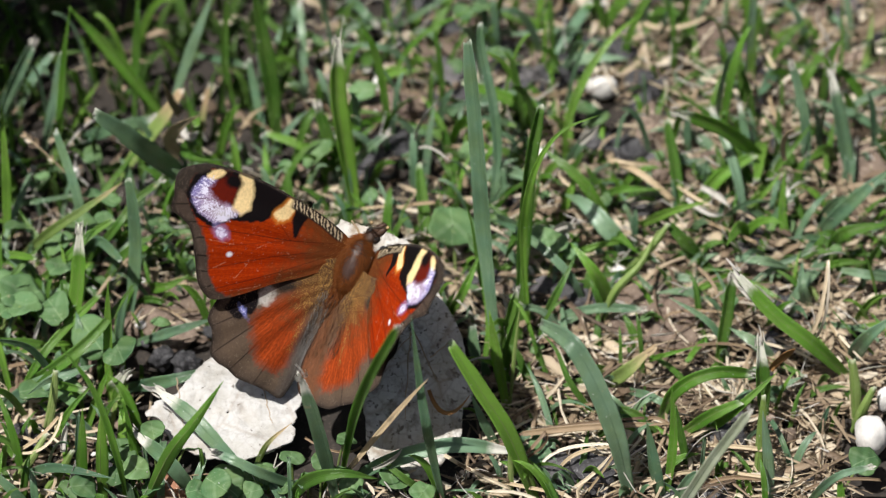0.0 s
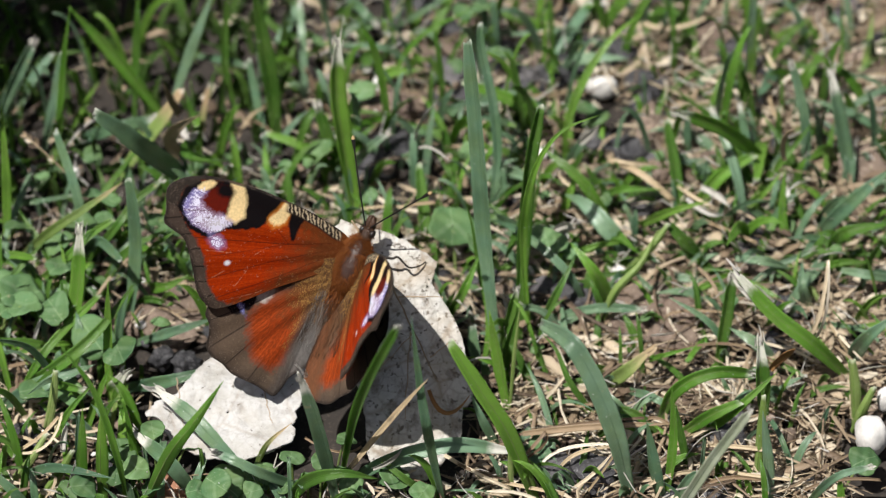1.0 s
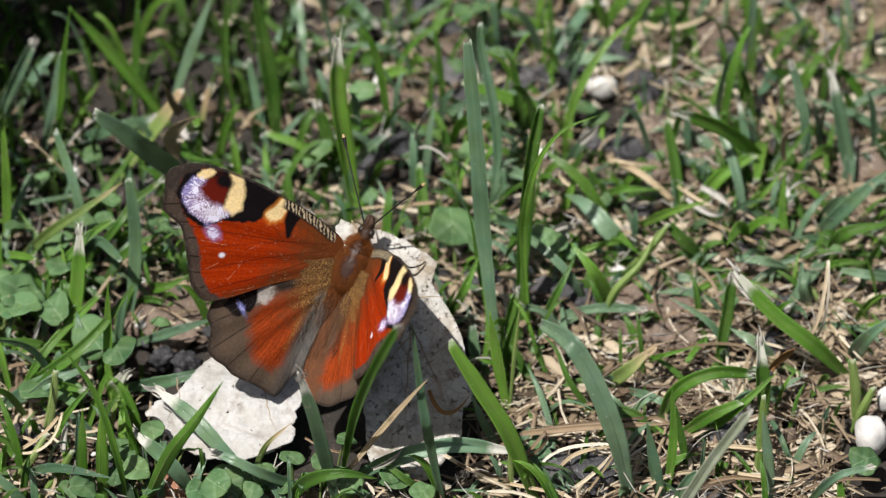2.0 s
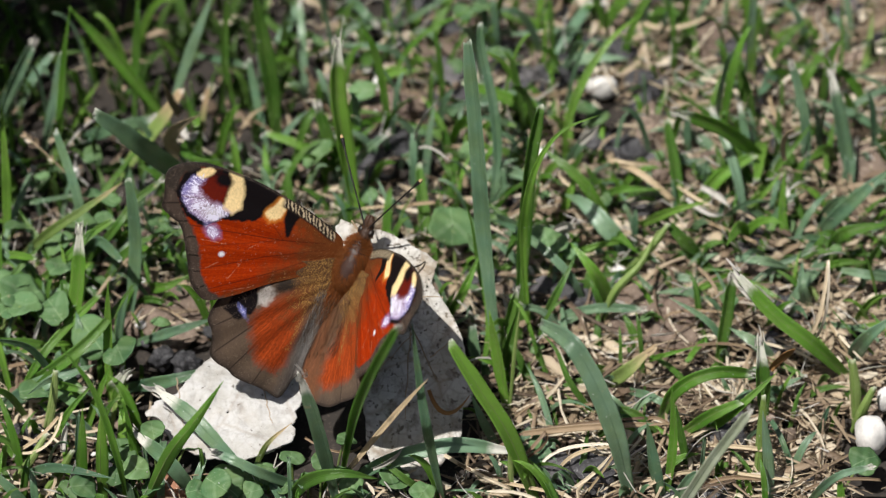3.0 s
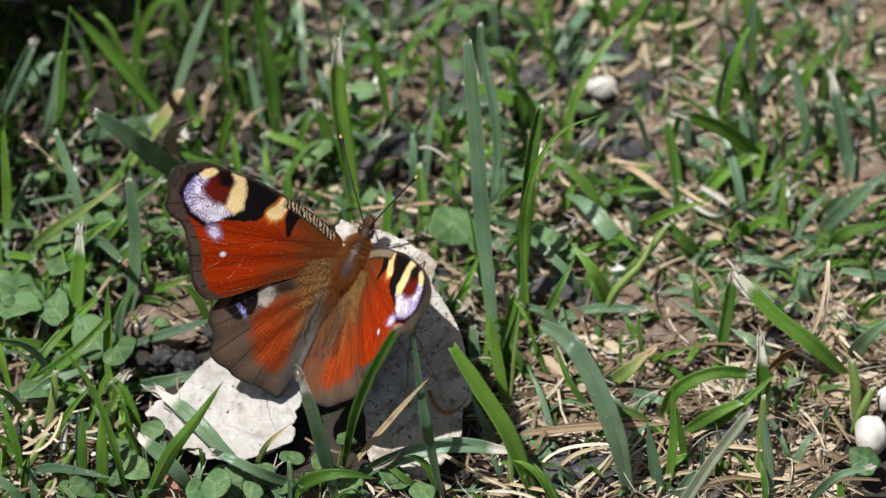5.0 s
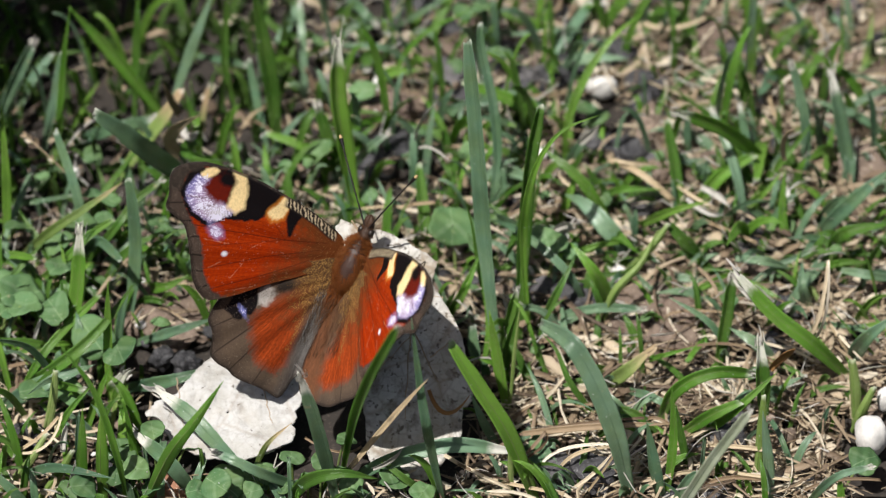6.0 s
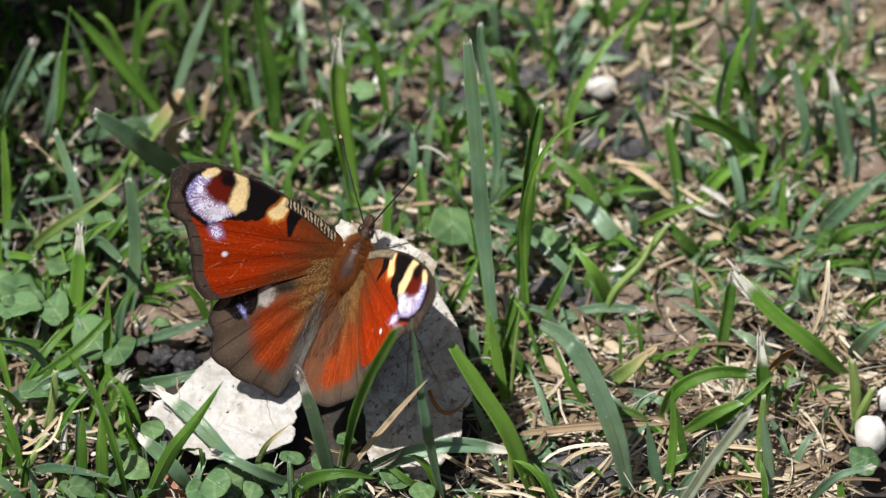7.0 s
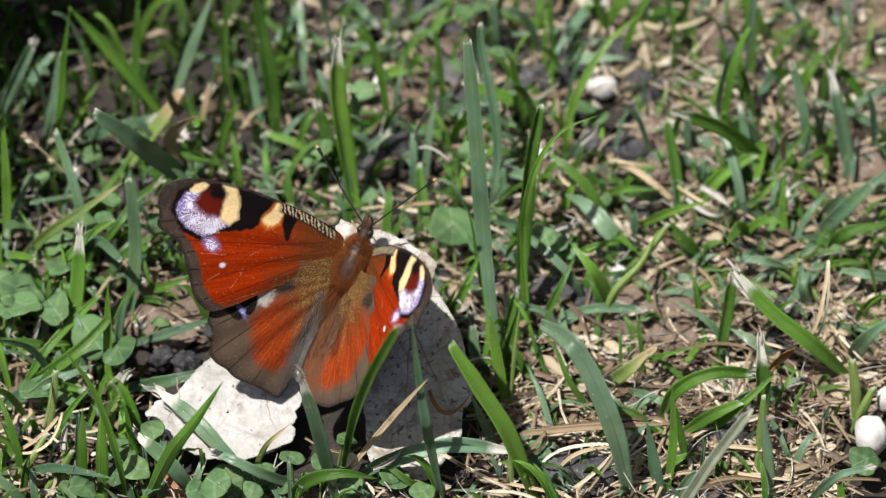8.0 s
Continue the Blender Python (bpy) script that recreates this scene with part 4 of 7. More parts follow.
def grass_blade(pts, w, mat, tip="point", fold=0.3, turn=0):
    """One blade of grass, from its foot to its tip."""
    rng = random.Random(int(abs(pts[0][0] * 131 + pts[0][1] * 17 + pts[-1][0] * 7) * 10))
    p = Pile()
    curve, middle = blade_mesh(p, pts, w, tip, fold, turn + rng.uniform(-6, 6), rng)
    tone = {FRESH: "fresh green", WAXY: "blue-green waxy", DEEP: "deep green", STEM: "pale yellow-green", FADING: "yellowing, half dry", BLANCHED: "blanched, mottled"}[mat]
    shape = {"cut": "cut off at the top", "point": "with a pointed tip", "torn": "with a torn bleached end"}[tip]
    ob = thing("grass_blade", p, mat, "%s %s grass blade %s" % ("upright" if pts[-1][2] > 14 else "low leaning", tone, shape), "grass", "grass blades")
    if w > 1.3:
        q = Pile()
        tube(q, [m + FACE * 0.01 for m in middle], [(0.022 if mat is WAXY else 0.04) * w * (1 - 0.75 * i / len(middle)) for i in range(len(middle))], 5)
        part("midrib", q, {FRESH: STEM, DEEP: FRESH, WAXY: WAXY, STEM: FRESH, FADING: STEM, BLANCHED: WAXY}[mat], ob)
    if tip == "torn":
        d = (curve[-1] - curve[-3]).normalized()
        side = d.cross(FACE).normalized()
        for k in range(5):
            q = Pile()
            o = curve[-1] + side * (k - 2) * w * 0.15 - d * w * rng.uniform(0.25, 0.6)
            ln = w * rng.uniform(0.5, 0.95) * (1.8 if k == 3 and w > 2.3 else 1.0)
            bend = side * rng.uniform(-0.2, 0.2) * ln
            strip(q, o, o + d * ln * 0.6, o + d * ln + bend, w * rng.uniform(0.07, 0.17), rng.uniform(-60, 60), n=6, thick=0.04, rng=rng)
            part("fibre", q, BLEACHED, ob, "bleached torn fibre")
    return ob


def dry_straw(b, c, t, w, mat=None):
    """A flattened dead stalk."""
    rng = random.Random(int(abs(b[0] * 77 + b[1] * 29) * 10))
    p = Pile()
    strip(p, b, c, t, w, rng.uniform(-40, 5) if t[2] > 20 else rng.uniform(-25, 25), rng.random() < 0.6, 0.3, n=14, thick=0.12, rng=rng)
    return thing("dry_straw", p, mat or STRAW, "pale dry grass stalk leaning against a leaf" if mat else "tan dry grass stalk lying in the litter", "straw", "dry stalks")


def dry_curl(b, c, t, w, mat):
    """A withered, twisted end of a blade."""
    p = Pile()
    strip(p, b, c, t, w, 35, False, 0.45, n=14, thick=0.1, rng=random.Random(3))
    word = {STRAW: "tan withered", BLEACHED: "bleached white", RUST: "rust brown curled", DEEP: "green and brown curled"}[mat]
    return thing("withered_blade", p, mat, word + " grass end caught among the blades", "dry grass", "withered blades")


def clover_into(p, c, r, stretch, heading, rng, tilt=None):
    """A rounded, slightly folded leaflet."""
    m = Matrix.Rotation(radians(heading), 3, "Z") @ (Matrix.Rotation(radians(rng.uniform(-30, 30) if tilt is None else tilt), 3, "X") @ Matrix.Rotation(radians(rng.uniform(-26, 26)), 3, "Y"))
    n, rings = 32, 7
    rows, uvs = [], []
    for top in (1, 0):
        for k in range(rings + 1):
            s = max(0.04, k / rings)
            if not top:
                s = 1.04 - s
            row, uv = [], []
            for i in range(n):
                q = 2 * math.pi * i / n
                x, y = math.cos(q), math.sin(q)
                e = 1 - 0.16 * max(0, math.cos(q)) ** 10 - 0.22 * max(0, -math.cos(q)) ** 2 + 0.012 * math.cos(16 * q) + 0.05 * math.sin(3 * q + c[0]) + 0.03 * math.sin(5 * q + c[1])
                x, y = x * e * s, y * e * s / (0.55 + 0.45 * (1.2 if x > 0 else 1)) * stretch
                z = 0.16 * abs(y) ** 1.4 - 0.14 * x * x + 0.07 * math.sin(3 * x + 2 * y + c[0]) + 0.03 * math.sin(9 * x - 7 * y)
                row.append(Vector(c) + m @ Vector((x * r, y * r, z * r - (0 if top else 0.12))))
                uv.append((0.5 + 0.5 * y, 0.5 + 0.4 * x))
            rows.append(row)
            uvs.append(uv)
    p.sheet(rows, uvs, closed=True)


def clover_leaf(c, r, stretch, heading):
    rng = random.Random(int(abs(c[0] * 51 + c[1] * 23) * 10))
    p = Pile()
    clover_into(p, c, r, stretch, heading, rng)
    ob = thing("clover_leaf", p, CLOVER, "rounded blue-green clover leaflet on a thin stalk", "clover", "clover leaflets")
    q = Pile()
    back = Matrix.Rotation(radians(heading), 3, "Z") @ Vector((-r, 0, 0))
    foot = Vector((c[0] + back.x * 1.2, c[1] + back.y * 1.2 + 1, -3.8))
    s = Vector(c) + back * 0.15 + Vector((0, 0, -0.2))
    tube(q, [s, s * 0.6 + foot * 0.4 + Vector((0, 0, 0.6)), foot], [0.16, 0.2, 0.22], 6)
    part("stalk", q, STEM, ob, "thin green stalk")
    return ob


def stone(c, size, mat, rz):
    seed = int(abs(c[0] * 3 + c[1])) + 1
    p = Pile()
    flat = mat in (CHAR, BARK)
    ax = Matrix.Rotation(radians(rz), 3, "Z") @ Matrix.Rotation(radians((seed * 37) % 16 - 8), 3, "X")
    blob(p, (c[0], c[1], c[2] - 0.3), ax, size, 0.42 if flat else 0.16, seed, 12, 18, power=0.75 if flat else 0.9)
    word = {"white_stone": ("pebble", "chalky white pebble among the grass", "stone"), "dark_chip": ("wood_chip", "charcoal grey wood chip lying on soil", "wood chip"),
            "bark_chip": ("bark_piece", "flat brown piece of bark in the litter", "bark"), "red_stone": ("brick_fragment", "rough reddish brick fragment on the soil", "stone")}[mat.name]
    return thing(word[0], p, mat, word[1], word[2], smooth=not flat)


grass_blade([(-44.1, 29.9, -3.4), (-52.0, 32.7, 8.8), (-59.8, 34.9, 19.2)], 2.31, FRESH, fold=0.25, turn=-24)
grass_blade([(-44.2, 32.7, -3.4), (-40.8, 35.1, 7.3), (-36.2, 37.9, 20.6)], 1.93, WAXY, fold=0.20, turn=-24)
grass_blade([(-72.1, 27.7, -3.4), (-69.0, 29.8, 5.7), (-65.2, 31.7, 14.5)], 1.96, WAXY, "torn", fold=0.50, turn=15)
grass_blade([(-69.7, 30.8, -3.4), (-66.3, 35.8, 1.0), (-62.9, 39.1, 3.9)], 1.64, WAXY, "cut", fold=0.20, turn=-24)
grass_blade([(-61.9, 19.0, -3.4), (-60.1, 23.5, 16.9), (-58.6, 25.8, 28.6)], 1.25, FRESH, fold=0.40, turn=-24)
grass_blade([(-64.3, 23.3, -3.4), (-61.9, 26.7, 7.6), (-60.6, 28.8, 14.9)], 1.45, WAXY, "cut", turn=-24)
grass_blade([(-60.8, 26.4, -3.4), (-57.8, 29.4, 1.4), (-55.2, 31.8, 5.2)], 0.87, FRESH, fold=0.40, turn=-24)
grass_blade([(-59.4, 24.9, -2.0), (-52.6, 21.3, 5.0), (-45.7, 23.6, 5.0)], 1.96, WAXY, "torn", fold=0.15)
grass_blade([(-51.8, 18.8, -3.4), (-47.5, 20.7, 2.8), (-44.3, 22.0, 7.3), (-41.5, 23.4, 12.0)], 2.31, FADING, "cut", fold=0.20, turn=-24)
grass_blade([(-39.4, 28.2, -3.4), (-40.6, 30.4, 0.1), (-41.7, 32.2, 3.0)], 0.58, DEEP, turn=-24)
grass_blade([(-39.1, 25.7, -3.4), (-38.3, 27.6, 2.7), (-37.3, 29.0, 7.4)], 0.96, FADING, "torn", turn=-24)
grass_blade([(-39.1, 16.6, -3.4), (-46.1, 4.3, 18.0), (-49.9, 2.1, 25.0), (-53.8, 1.1, 30.0)], 3.30, WAXY, "cut", fold=0.16, turn=8)
grass_blade([(-49.8, 30.8, -3.4), (-49.2, 34.3, 8.1), (-48.5, 38.1, 21.1)], 1.45, DEEP, turn=-24)
grass_blade([(-32.9, 30.8, -3.4), (-35.0, 33.7, 6.1), (-34.4, 38.1, 21.1)], 1.34, DEEP, turn=20)
grass_blade([(-39.8, 39.3, 3.0), (-35.4, 35.6, 6.0), (-31.1, 35.0, 5.0)], 1.16, WAXY, "torn", fold=0.20)
grass_blade([(-26.5, 23.3, -3.4), (-27.4, 26.3, 9.9), (-29.1, 29.0, 22.7), (-30.1, 30.4, 30.2)], 2.68, DEEP, fold=0.20, turn=10)
grass_blade([(-28.2, 24.0, -3.4), (-30.2, 31.5, 3.2), (-31.3, 35.2, 6.5)], 1.54, WAXY, "cut", fold=0.20, turn=-24)
grass_blade([(-27.1, 47.9, -3.4), (-24.7, 51.4, -0.4), (-22.5, 55.3, 2.9)], 2.12, WAXY, fold=0.20, turn=-24)
grass_blade([(-13.5, 7.8, -3.4), (-15.3, 10.9, 10.7), (-16.5, 13.1, 21.3), (-16.4, 15.1, 32.0)], 2.80, FRESH, "torn", fold=0.45, turn=10)
grass_blade([(-14.6, 16.0, -3.4), (-17.5, 18.2, 3.9), (-20.1, 20.5, 11.9)], 2.10, DEEP, "torn", fold=0.40, turn=-24)
grass_blade([(-15.0, 18.3, -2.0), (-12.0, 14.0, 8.0), (-8.6, 15.7, 10.0)], 1.43, WAXY, "torn", fold=0.20)
grass_blade([(-28.4, 20.8, -2.0), (-24.3, 21.7, 5.0), (-21.3, 24.8, 6.0)], 1.07, WAXY, fold=0.20)
grass_blade([(-8.7, 51.1, -3.0), (-4.0, 47.8, 4.0), (1.8, 50.6, 6.0)], 1.16, WAXY, fold=0.20)
grass_blade([(-17.0, 56.1, 2.0), (-13.2, 47.7, 5.0), (-10.6, 46.1, 3.0)], 1.52, WAXY, "torn", fold=0.20)
grass_blade([(-11.4, 45.3, -3.4), (-14.0, 48.5, -0.7), (-15.8, 52.0, 2.3)], 0.77, FRESH, turn=-24)
grass_blade([(-22.9, 44.7, -3.0), (-19.6, 41.5, 3.0), (-16.8, 42.0, 4.0)], 0.98, FRESH)
grass_blade([(-2.9, 16.0, -3.4), (-2.2, 18.7, 5.6), (-1.3, 20.6, 12.1)], 1.25, WAXY, fold=0.20, turn=-24)
grass_blade([(8.8, -21.7, -3.4), (7.7, -18.4, 6.2), (6.3, -13.7, 20.6), (5.3, -9.3, 35.0), (4.3, -6.0, 46.5), (3.8, -4.5, 52.1)], 2.80, WAXY, "cut", turn=-24, fold=0.3)
grass_blade([(7.4, 8.0, -3.4), (8.6, 13.1, 8.3), (7.7, 16.7, 16.9), (6.0, 20.0, 25.0), (5.8, 21.6, 28.8)], 1.61, WAXY, "cut", fold=0.25, turn=12)
grass_blade([(6.3, -22.3, -3.4), (7.4, -17.8, 4.2), (6.0, -12.8, 13.0), (5.4, -10.5, 17.0)], 1.64, FRESH, turn=-24)
grass_blade([(1.4, 12.6, -3.4), (2.7, 16.8, 0.3), (4.1, 22.1, 5.0)], 0.96, FRESH, turn=-24)
grass_blade([(11.9, -15.9, -3.4), (12.4, -10.9, 13.6), (13.4, -7.2, 27.6), (14.9, -4.6, 37.8)], 2.23, DEEP, "cut", fold=0.45, turn=22)
grass_blade([(13.6, -15.9, -3.4), (12.4, -13.1, 16.0), (13.8, -11.8, 30.0), (17.8, -9.5, 37.0), (24.2, -6.5, 38.0)], 1.25, FRESH)
grass_blade([(19.6, 19.6, -3.4), (19.8, 20.4, 7.0), (23.0, 25.0, 14.0), (27.5, 29.8, 18.0), (32.1, 34.6, 18.0)], 1.34, FRESH)
grass_blade([(5.7, 39.7, 3.0), (9.2, 37.6, 6.0), (13.1, 38.7, 3.0)], 1.34, WAXY, fold=0.20)
grass_blade([(19.6, 19.3, -3.0), (21.1, 18.3, 3.0), (23.4, 19.4, 6.0)], 1.70, WAXY, "torn", fold=0.20)
grass_blade([(-2.9, -0.4, -3.4), (-2.9, 4.2, 0.8), (-3.9, 11.5, 7.4)], 1.96, DEEP, "cut", fold=0.40, turn=15)
grass_blade([(53.8, 18.9, -3.0), (46.0, 13.1, 12.0), (40.8, 9.8, 19.0), (35.9, 7.2, 24.0)], 2.32, FRESH, "torn")
grass_blade([(38.1, 9.2, -3.4), (36.9, 14.4, 2.9), (35.5, 19.5, 9.1)], 1.88, DEEP, "cut", turn=15)
grass_blade([(57.8, 14.1, -3.4), (57.7, 18.8, 7.4), (56.2, 21.9, 14.6), (55.0, 23.4, 18.2)], 1.64, WAXY, "torn", fold=0.25, turn=-24)
grass_blade([(65.7, 13.5, -3.4), (63.6, 18.0, 7.0), (61.3, 22.5, 17.4)], 2.32, WAXY, "torn", fold=0.25, turn=10)
grass_blade([(63.2, 31.4, -3.4), (64.3, 37.4, 6.2), (64.0, 43.0, 15.4)], 0.58, DEEP, fold=0.20, turn=-24)
grass_blade([(59.9, 13.5, -3.4), (61.3, 17.6, 1.5), (62.3, 21.8, 6.6)], 1.16, FRESH, turn=-24)
grass_blade([(50.0, 14.1, -3.4), (48.9, 18.8, 2.2), (47.3, 23.6, 8.1)], 1.45, WAXY, "torn", fold=0.20, turn=-24)
grass_blade([(48.9, 13.5, -3.0), (53.8, 13.4, 6.0), (59.1, 19.6, 9.0)], 1.07, FRESH, fold=0.35)
grass_blade([(45.6, 11.9, -3.4), (44.7, 15.6, 1.0), (43.4, 18.4, 4.4)], 1.74, DEEP, turn=-24)
grass_blade([(53.3, 40.3, -3.4), (51.6, 45.0, -0.4), (49.9, 49.4, 2.3)], 1.83, WAXY, fold=0.20, turn=-24)
grass_blade([(-49.4, -14.7, -3.4), (-47.8, -10.7, 10.1), (-47.9, -8.4, 18.6), (-48.6, -6.9, 24.0)], 2.22, WAXY, "cut", fold=0.22, turn=-24)
grass_blade([(-59.2, -21.1, -3.4), (-56.7, -17.5, 9.1), (-55.8, -13.9, 20.4)], 2.51, FRESH, "torn", turn=-24)
grass_blade([(-51.5, -30.4, -3.4), (-51.5, -26.8, 9.1), (-51.3, -24.0, 19.3)], 1.64, FRESH, turn=-24)
grass_blade([(-62.6, -7.1, -2.0), (-65.7, -8.8, 6.0), (-70.4, -7.0, 9.0)], 2.23, WAXY, fold=0.20)
grass_blade([(-67.4, -28.5, -2.0), (-58.5, -30.7, 8.0), (-52.4, -26.8, 12.0), (-47.4, -19.5, 14.0)], 1.96, DEEP, fold=0.35)
grass_blade([(-67.3, -0.5, -2.0), (-61.3, -4.4, 9.0), (-55.9, -3.3, 13.0), (-50.0, 1.5, 14.0)], 1.61, FADING, fold=0.25)
grass_blade([(-56.9, 6.5, -2.0), (-53.0, 6.4, 5.0), (-49.9, 8.1, 9.0)], 0.80, FRESH)
grass_blade([(-64.7, -5.3, -3.0), (-59.4, -7.0, 5.0), (-55.2, -4.1, 8.0), (-51.5, -1.8, 9.0)], 1.34, FRESH, "cut")
grass_blade([(-57.5, -2.0, -3.0), (-51.7, -3.5, 8.0), (-48.1, 0.3, 11.0), (-43.8, 2.0, 14.0)], 1.25, DEEP, "torn")
grass_blade([(-49.3, -1.7, -3.0), (-44.6, -5.0, 7.0), (-40.7, -5.3, 11.0)], 0.98, DEEP)
grass_blade([(-48.3, 2.6, -3.0), (-42.3, -6.7, 6.0), (-39.3, -6.8, -1.0)], 1.79, DEEP, fold=0.20)
grass_blade([(-48.6, -5.0, -3.0), (-43.6, -11.6, 4.0), (-39.5, -9.8, 5.0)], 1.70, FRESH, fold=0.20)
grass_blade([(-64.2, -4.6, -3.4), (-64.0, -3.4, -1.4), (-63.6, -2.2, 0.7)], 1.16, FRESH, fold=0.20, turn=-24)
grass_blade([(-70.8, 9.1, 0.0), (-64.6, 5.5, 5.0), (-58.2, 7.0, 5.0)], 0.80, WAXY, "torn", fold=0.20)
grass_blade([(-69.0, -1.0, -3.4), (-68.4, 3.2, 11.1), (-68.7, 7.2, 25.6)], 1.64, FRESH, turn=-24)
grass_blade([(-65.1, 13.5, -3.4), (-66.0, 16.0, -1.2), (-66.4, 18.8, 1.3)], 0.87, FRESH, turn=-24)
grass_blade([(-61.9, 13.5, -3.4), (-62.1, 15.9, 0.6), (-61.6, 18.0, 4.0)], 1.06, FRESH, turn=-24)
grass_blade([(-68.0, 12.9, -3.4), (-68.7, 14.4, -1.0), (-69.0, 15.9, 1.6)], 1.54, FRESH, turn=-24)
grass_blade([(7.4, -13.5, -3.4), (5.6, -10.6, 6.6), (4.6, -8.4, 14.1), (3.3, -6.9, 19.8)], 0.68, DEEP, fold=0.20, turn=-24)
grass_blade([(0.7, -11.7, -3.0), (3.0, -13.9, 5.0), (5.8, -9.8, 10.0)], 1.52, FRESH, fold=0.35)
grass_blade([(22.9, -10.6, -3.0), (19.9, -11.2, 6.0), (15.5, -8.0, 9.0), (10.7, -2.6, 8.0), (7.3, 2.8, 4.0)], 1.43, WAXY, fold=0.25)
grass_blade([(30.9, -1.4, -3.0), (26.5, -0.1, 4.0), (22.3, 4.1, 6.0), (19.1, 7.2, 5.0)], 3.04, WAXY, fold=0.18)
grass_blade([(26.7, 5.8, -1.0), (21.9, 7.1, 8.0), (15.2, 12.1, 11.0)], 1.79, FRESH)
grass_blade([(27.0, -10.3, -3.0), (23.6, -11.2, 7.0), (19.7, -7.5, 10.0)], 2.14, FRESH, fold=0.28)
grass_blade([(18.5, 7.1, -3.0), (19.8, 8.3, 3.0), (21.7, 11.1, 7.0)], 1.34, FRESH)
grass_blade([(7.0, 3.6, -2.0), (13.0, 0.8, 3.0), (18.5, 1.3, 4.0)], 1.88, WAXY, fold=0.20)
grass_blade([(17.7, -0.8, -3.0), (18.3, -0.5, 2.0), (19.4, 0.2, 5.0)], 2.41, WAXY, "torn", fold=0.20)
grass_blade([(14.7, -14.5, -3.0), (17.7, -13.9, 5.0), (20.8, -9.2, 9.0)], 1.25, DEEP, fold=0.40)
grass_blade([(24.4, -15.0, -3.0), (26.7, -14.7, 6.0), (30.8, -12.0, 10.0), (33.6, -7.3, 13.0)], 1.43, STEM, fold=-0.45)
grass_blade([(25.7, -12.7, -3.0), (24.0, -12.3, 3.0), (22.4, -9.8, 5.0)], 1.16, DEEP)
grass_blade([(8.5, -21.7, -3.4), (10.2, -19.4, 4.6), (11.4, -17.7, 10.4)], 1.70, DEEP, "torn", fold=0.45, turn=20)
grass_blade([(16.8, -13.5, -1.0), (24.3, -15.1, 3.0), (31.5, -15.4, 3.0)], 1.52, WAXY, "torn", fold=0.20)
grass_blade([(24.1, 12.6, -2.0), (28.2, 8.1, 5.0), (34.7, 8.1, 5.0)], 1.25, FRESH)
grass_blade([(30.3, 6.3, -2.0), (36.0, 0.8, 8.0), (41.9, 0.3, 11.0)], 1.43, FRESH)
grass_blade([(35.4, -2.1, 8.0), (38.2, -3.2, 5.0), (41.3, -2.3, 0.0)], 2.14, DEEP, fold=0.20)
grass_blade([(37.5, 12.6, -3.4), (38.8, 13.5, -2.0), (40.5, 14.9, 0.3)], 1.16, FRESH, turn=-24)
grass_blade([(28.2, -3.2, -3.0), (32.4, -5.5, 6.0), (35.4, -2.7, 9.0)], 1.34, STEM, "cut", fold=-0.45)
grass_blade([(42.6, -22.9, -3.4), (43.8, -20.2, 5.6), (44.7, -17.9, 13.8)], 1.96, DEEP, "torn", fold=0.40, turn=15)
grass_blade([(64.3, -25.6, -3.0), (57.0, -28.1, 9.0), (50.4, -25.6, 14.0), (44.6, -22.5, 20.0)], 2.41, FRESH, "torn")
grass_blade([(54.9, 0.8, -3.4), (53.7, 4.6, 3.0), (53.9, 8.5, 9.6)], 1.45, FRESH, fold=0.35, turn=-24)
grass_blade([(59.3, 3.2, -3.4), (56.2, 6.9, 2.8), (54.5, 9.2, 6.6)], 1.06, DEEP, "torn", turn=-24)
grass_blade([(45.9, -4.7, 3.0), (50.1, -7.0, 5.0), (54.9, -5.1, 1.0)], 1.43, WAXY, fold=0.20)
grass_blade([(54.2, -1.6, -1.0), (57.2, -8.9, 1.0), (59.5, -10.9, -1.0)], 1.34, STEM, "cut", fold=-0.45)
grass_blade([(58.4, 4.3, -3.0), (63.6, 2.8, 7.0), (70.6, 5.7, 13.0)], 2.59, WAXY, fold=0.20)
grass_blade([(61.0, 0.2, -3.0), (62.7, -3.1, 7.0), (70.8, -2.6, 9.0)], 2.14, FRESH, fold=0.20)
grass_blade([(62.3, -8.0, 4.0), (65.8, -9.8, 5.0), (70.8, -9.1, 3.0)], 1.52, WAXY, "cut", fold=0.20)
grass_blade([(46.6, 10.1, -3.0), (50.3, 6.9, 5.0), (53.5, 9.2, 8.0)], 1.25, FRESH, fold=0.35)
grass_blade([(63.1, -22.1, -3.0), (65.0, -26.1, 8.0), (69.9, -25.9, 14.0)], 2.50, WAXY, fold=0.20)
grass_blade([(63.6, -34.7, -3.4), (63.4, -32.9, 2.8), (62.8, -31.0, 9.2)], 1.75, STEM, "cut", fold=-0.45, turn=-24)
grass_blade([(63.2, -35.4, -3.0), (64.7, -34.9, 2.0), (66.4, -32.9, 5.0)], 1.55, STEM, "cut", fold=-0.45)
grass_blade([(62.9, -24.6, -3.0), (59.2, -24.0, 3.0), (56.9, -20.9, 5.0)], 1.52, FRESH)
grass_blade([(68.8, -12.9, -3.4), (66.9, -10.3, 5.6), (64.5, -8.4, 12.3)], 0.39, DEEP, fold=0.20, turn=-24)
grass_blade([(-55.4, -52.0, -3.4), (-55.0, -49.8, 6.7), (-54.4, -47.7, 17.2)], 2.02, FRESH, fold=-0.30, turn=-24)
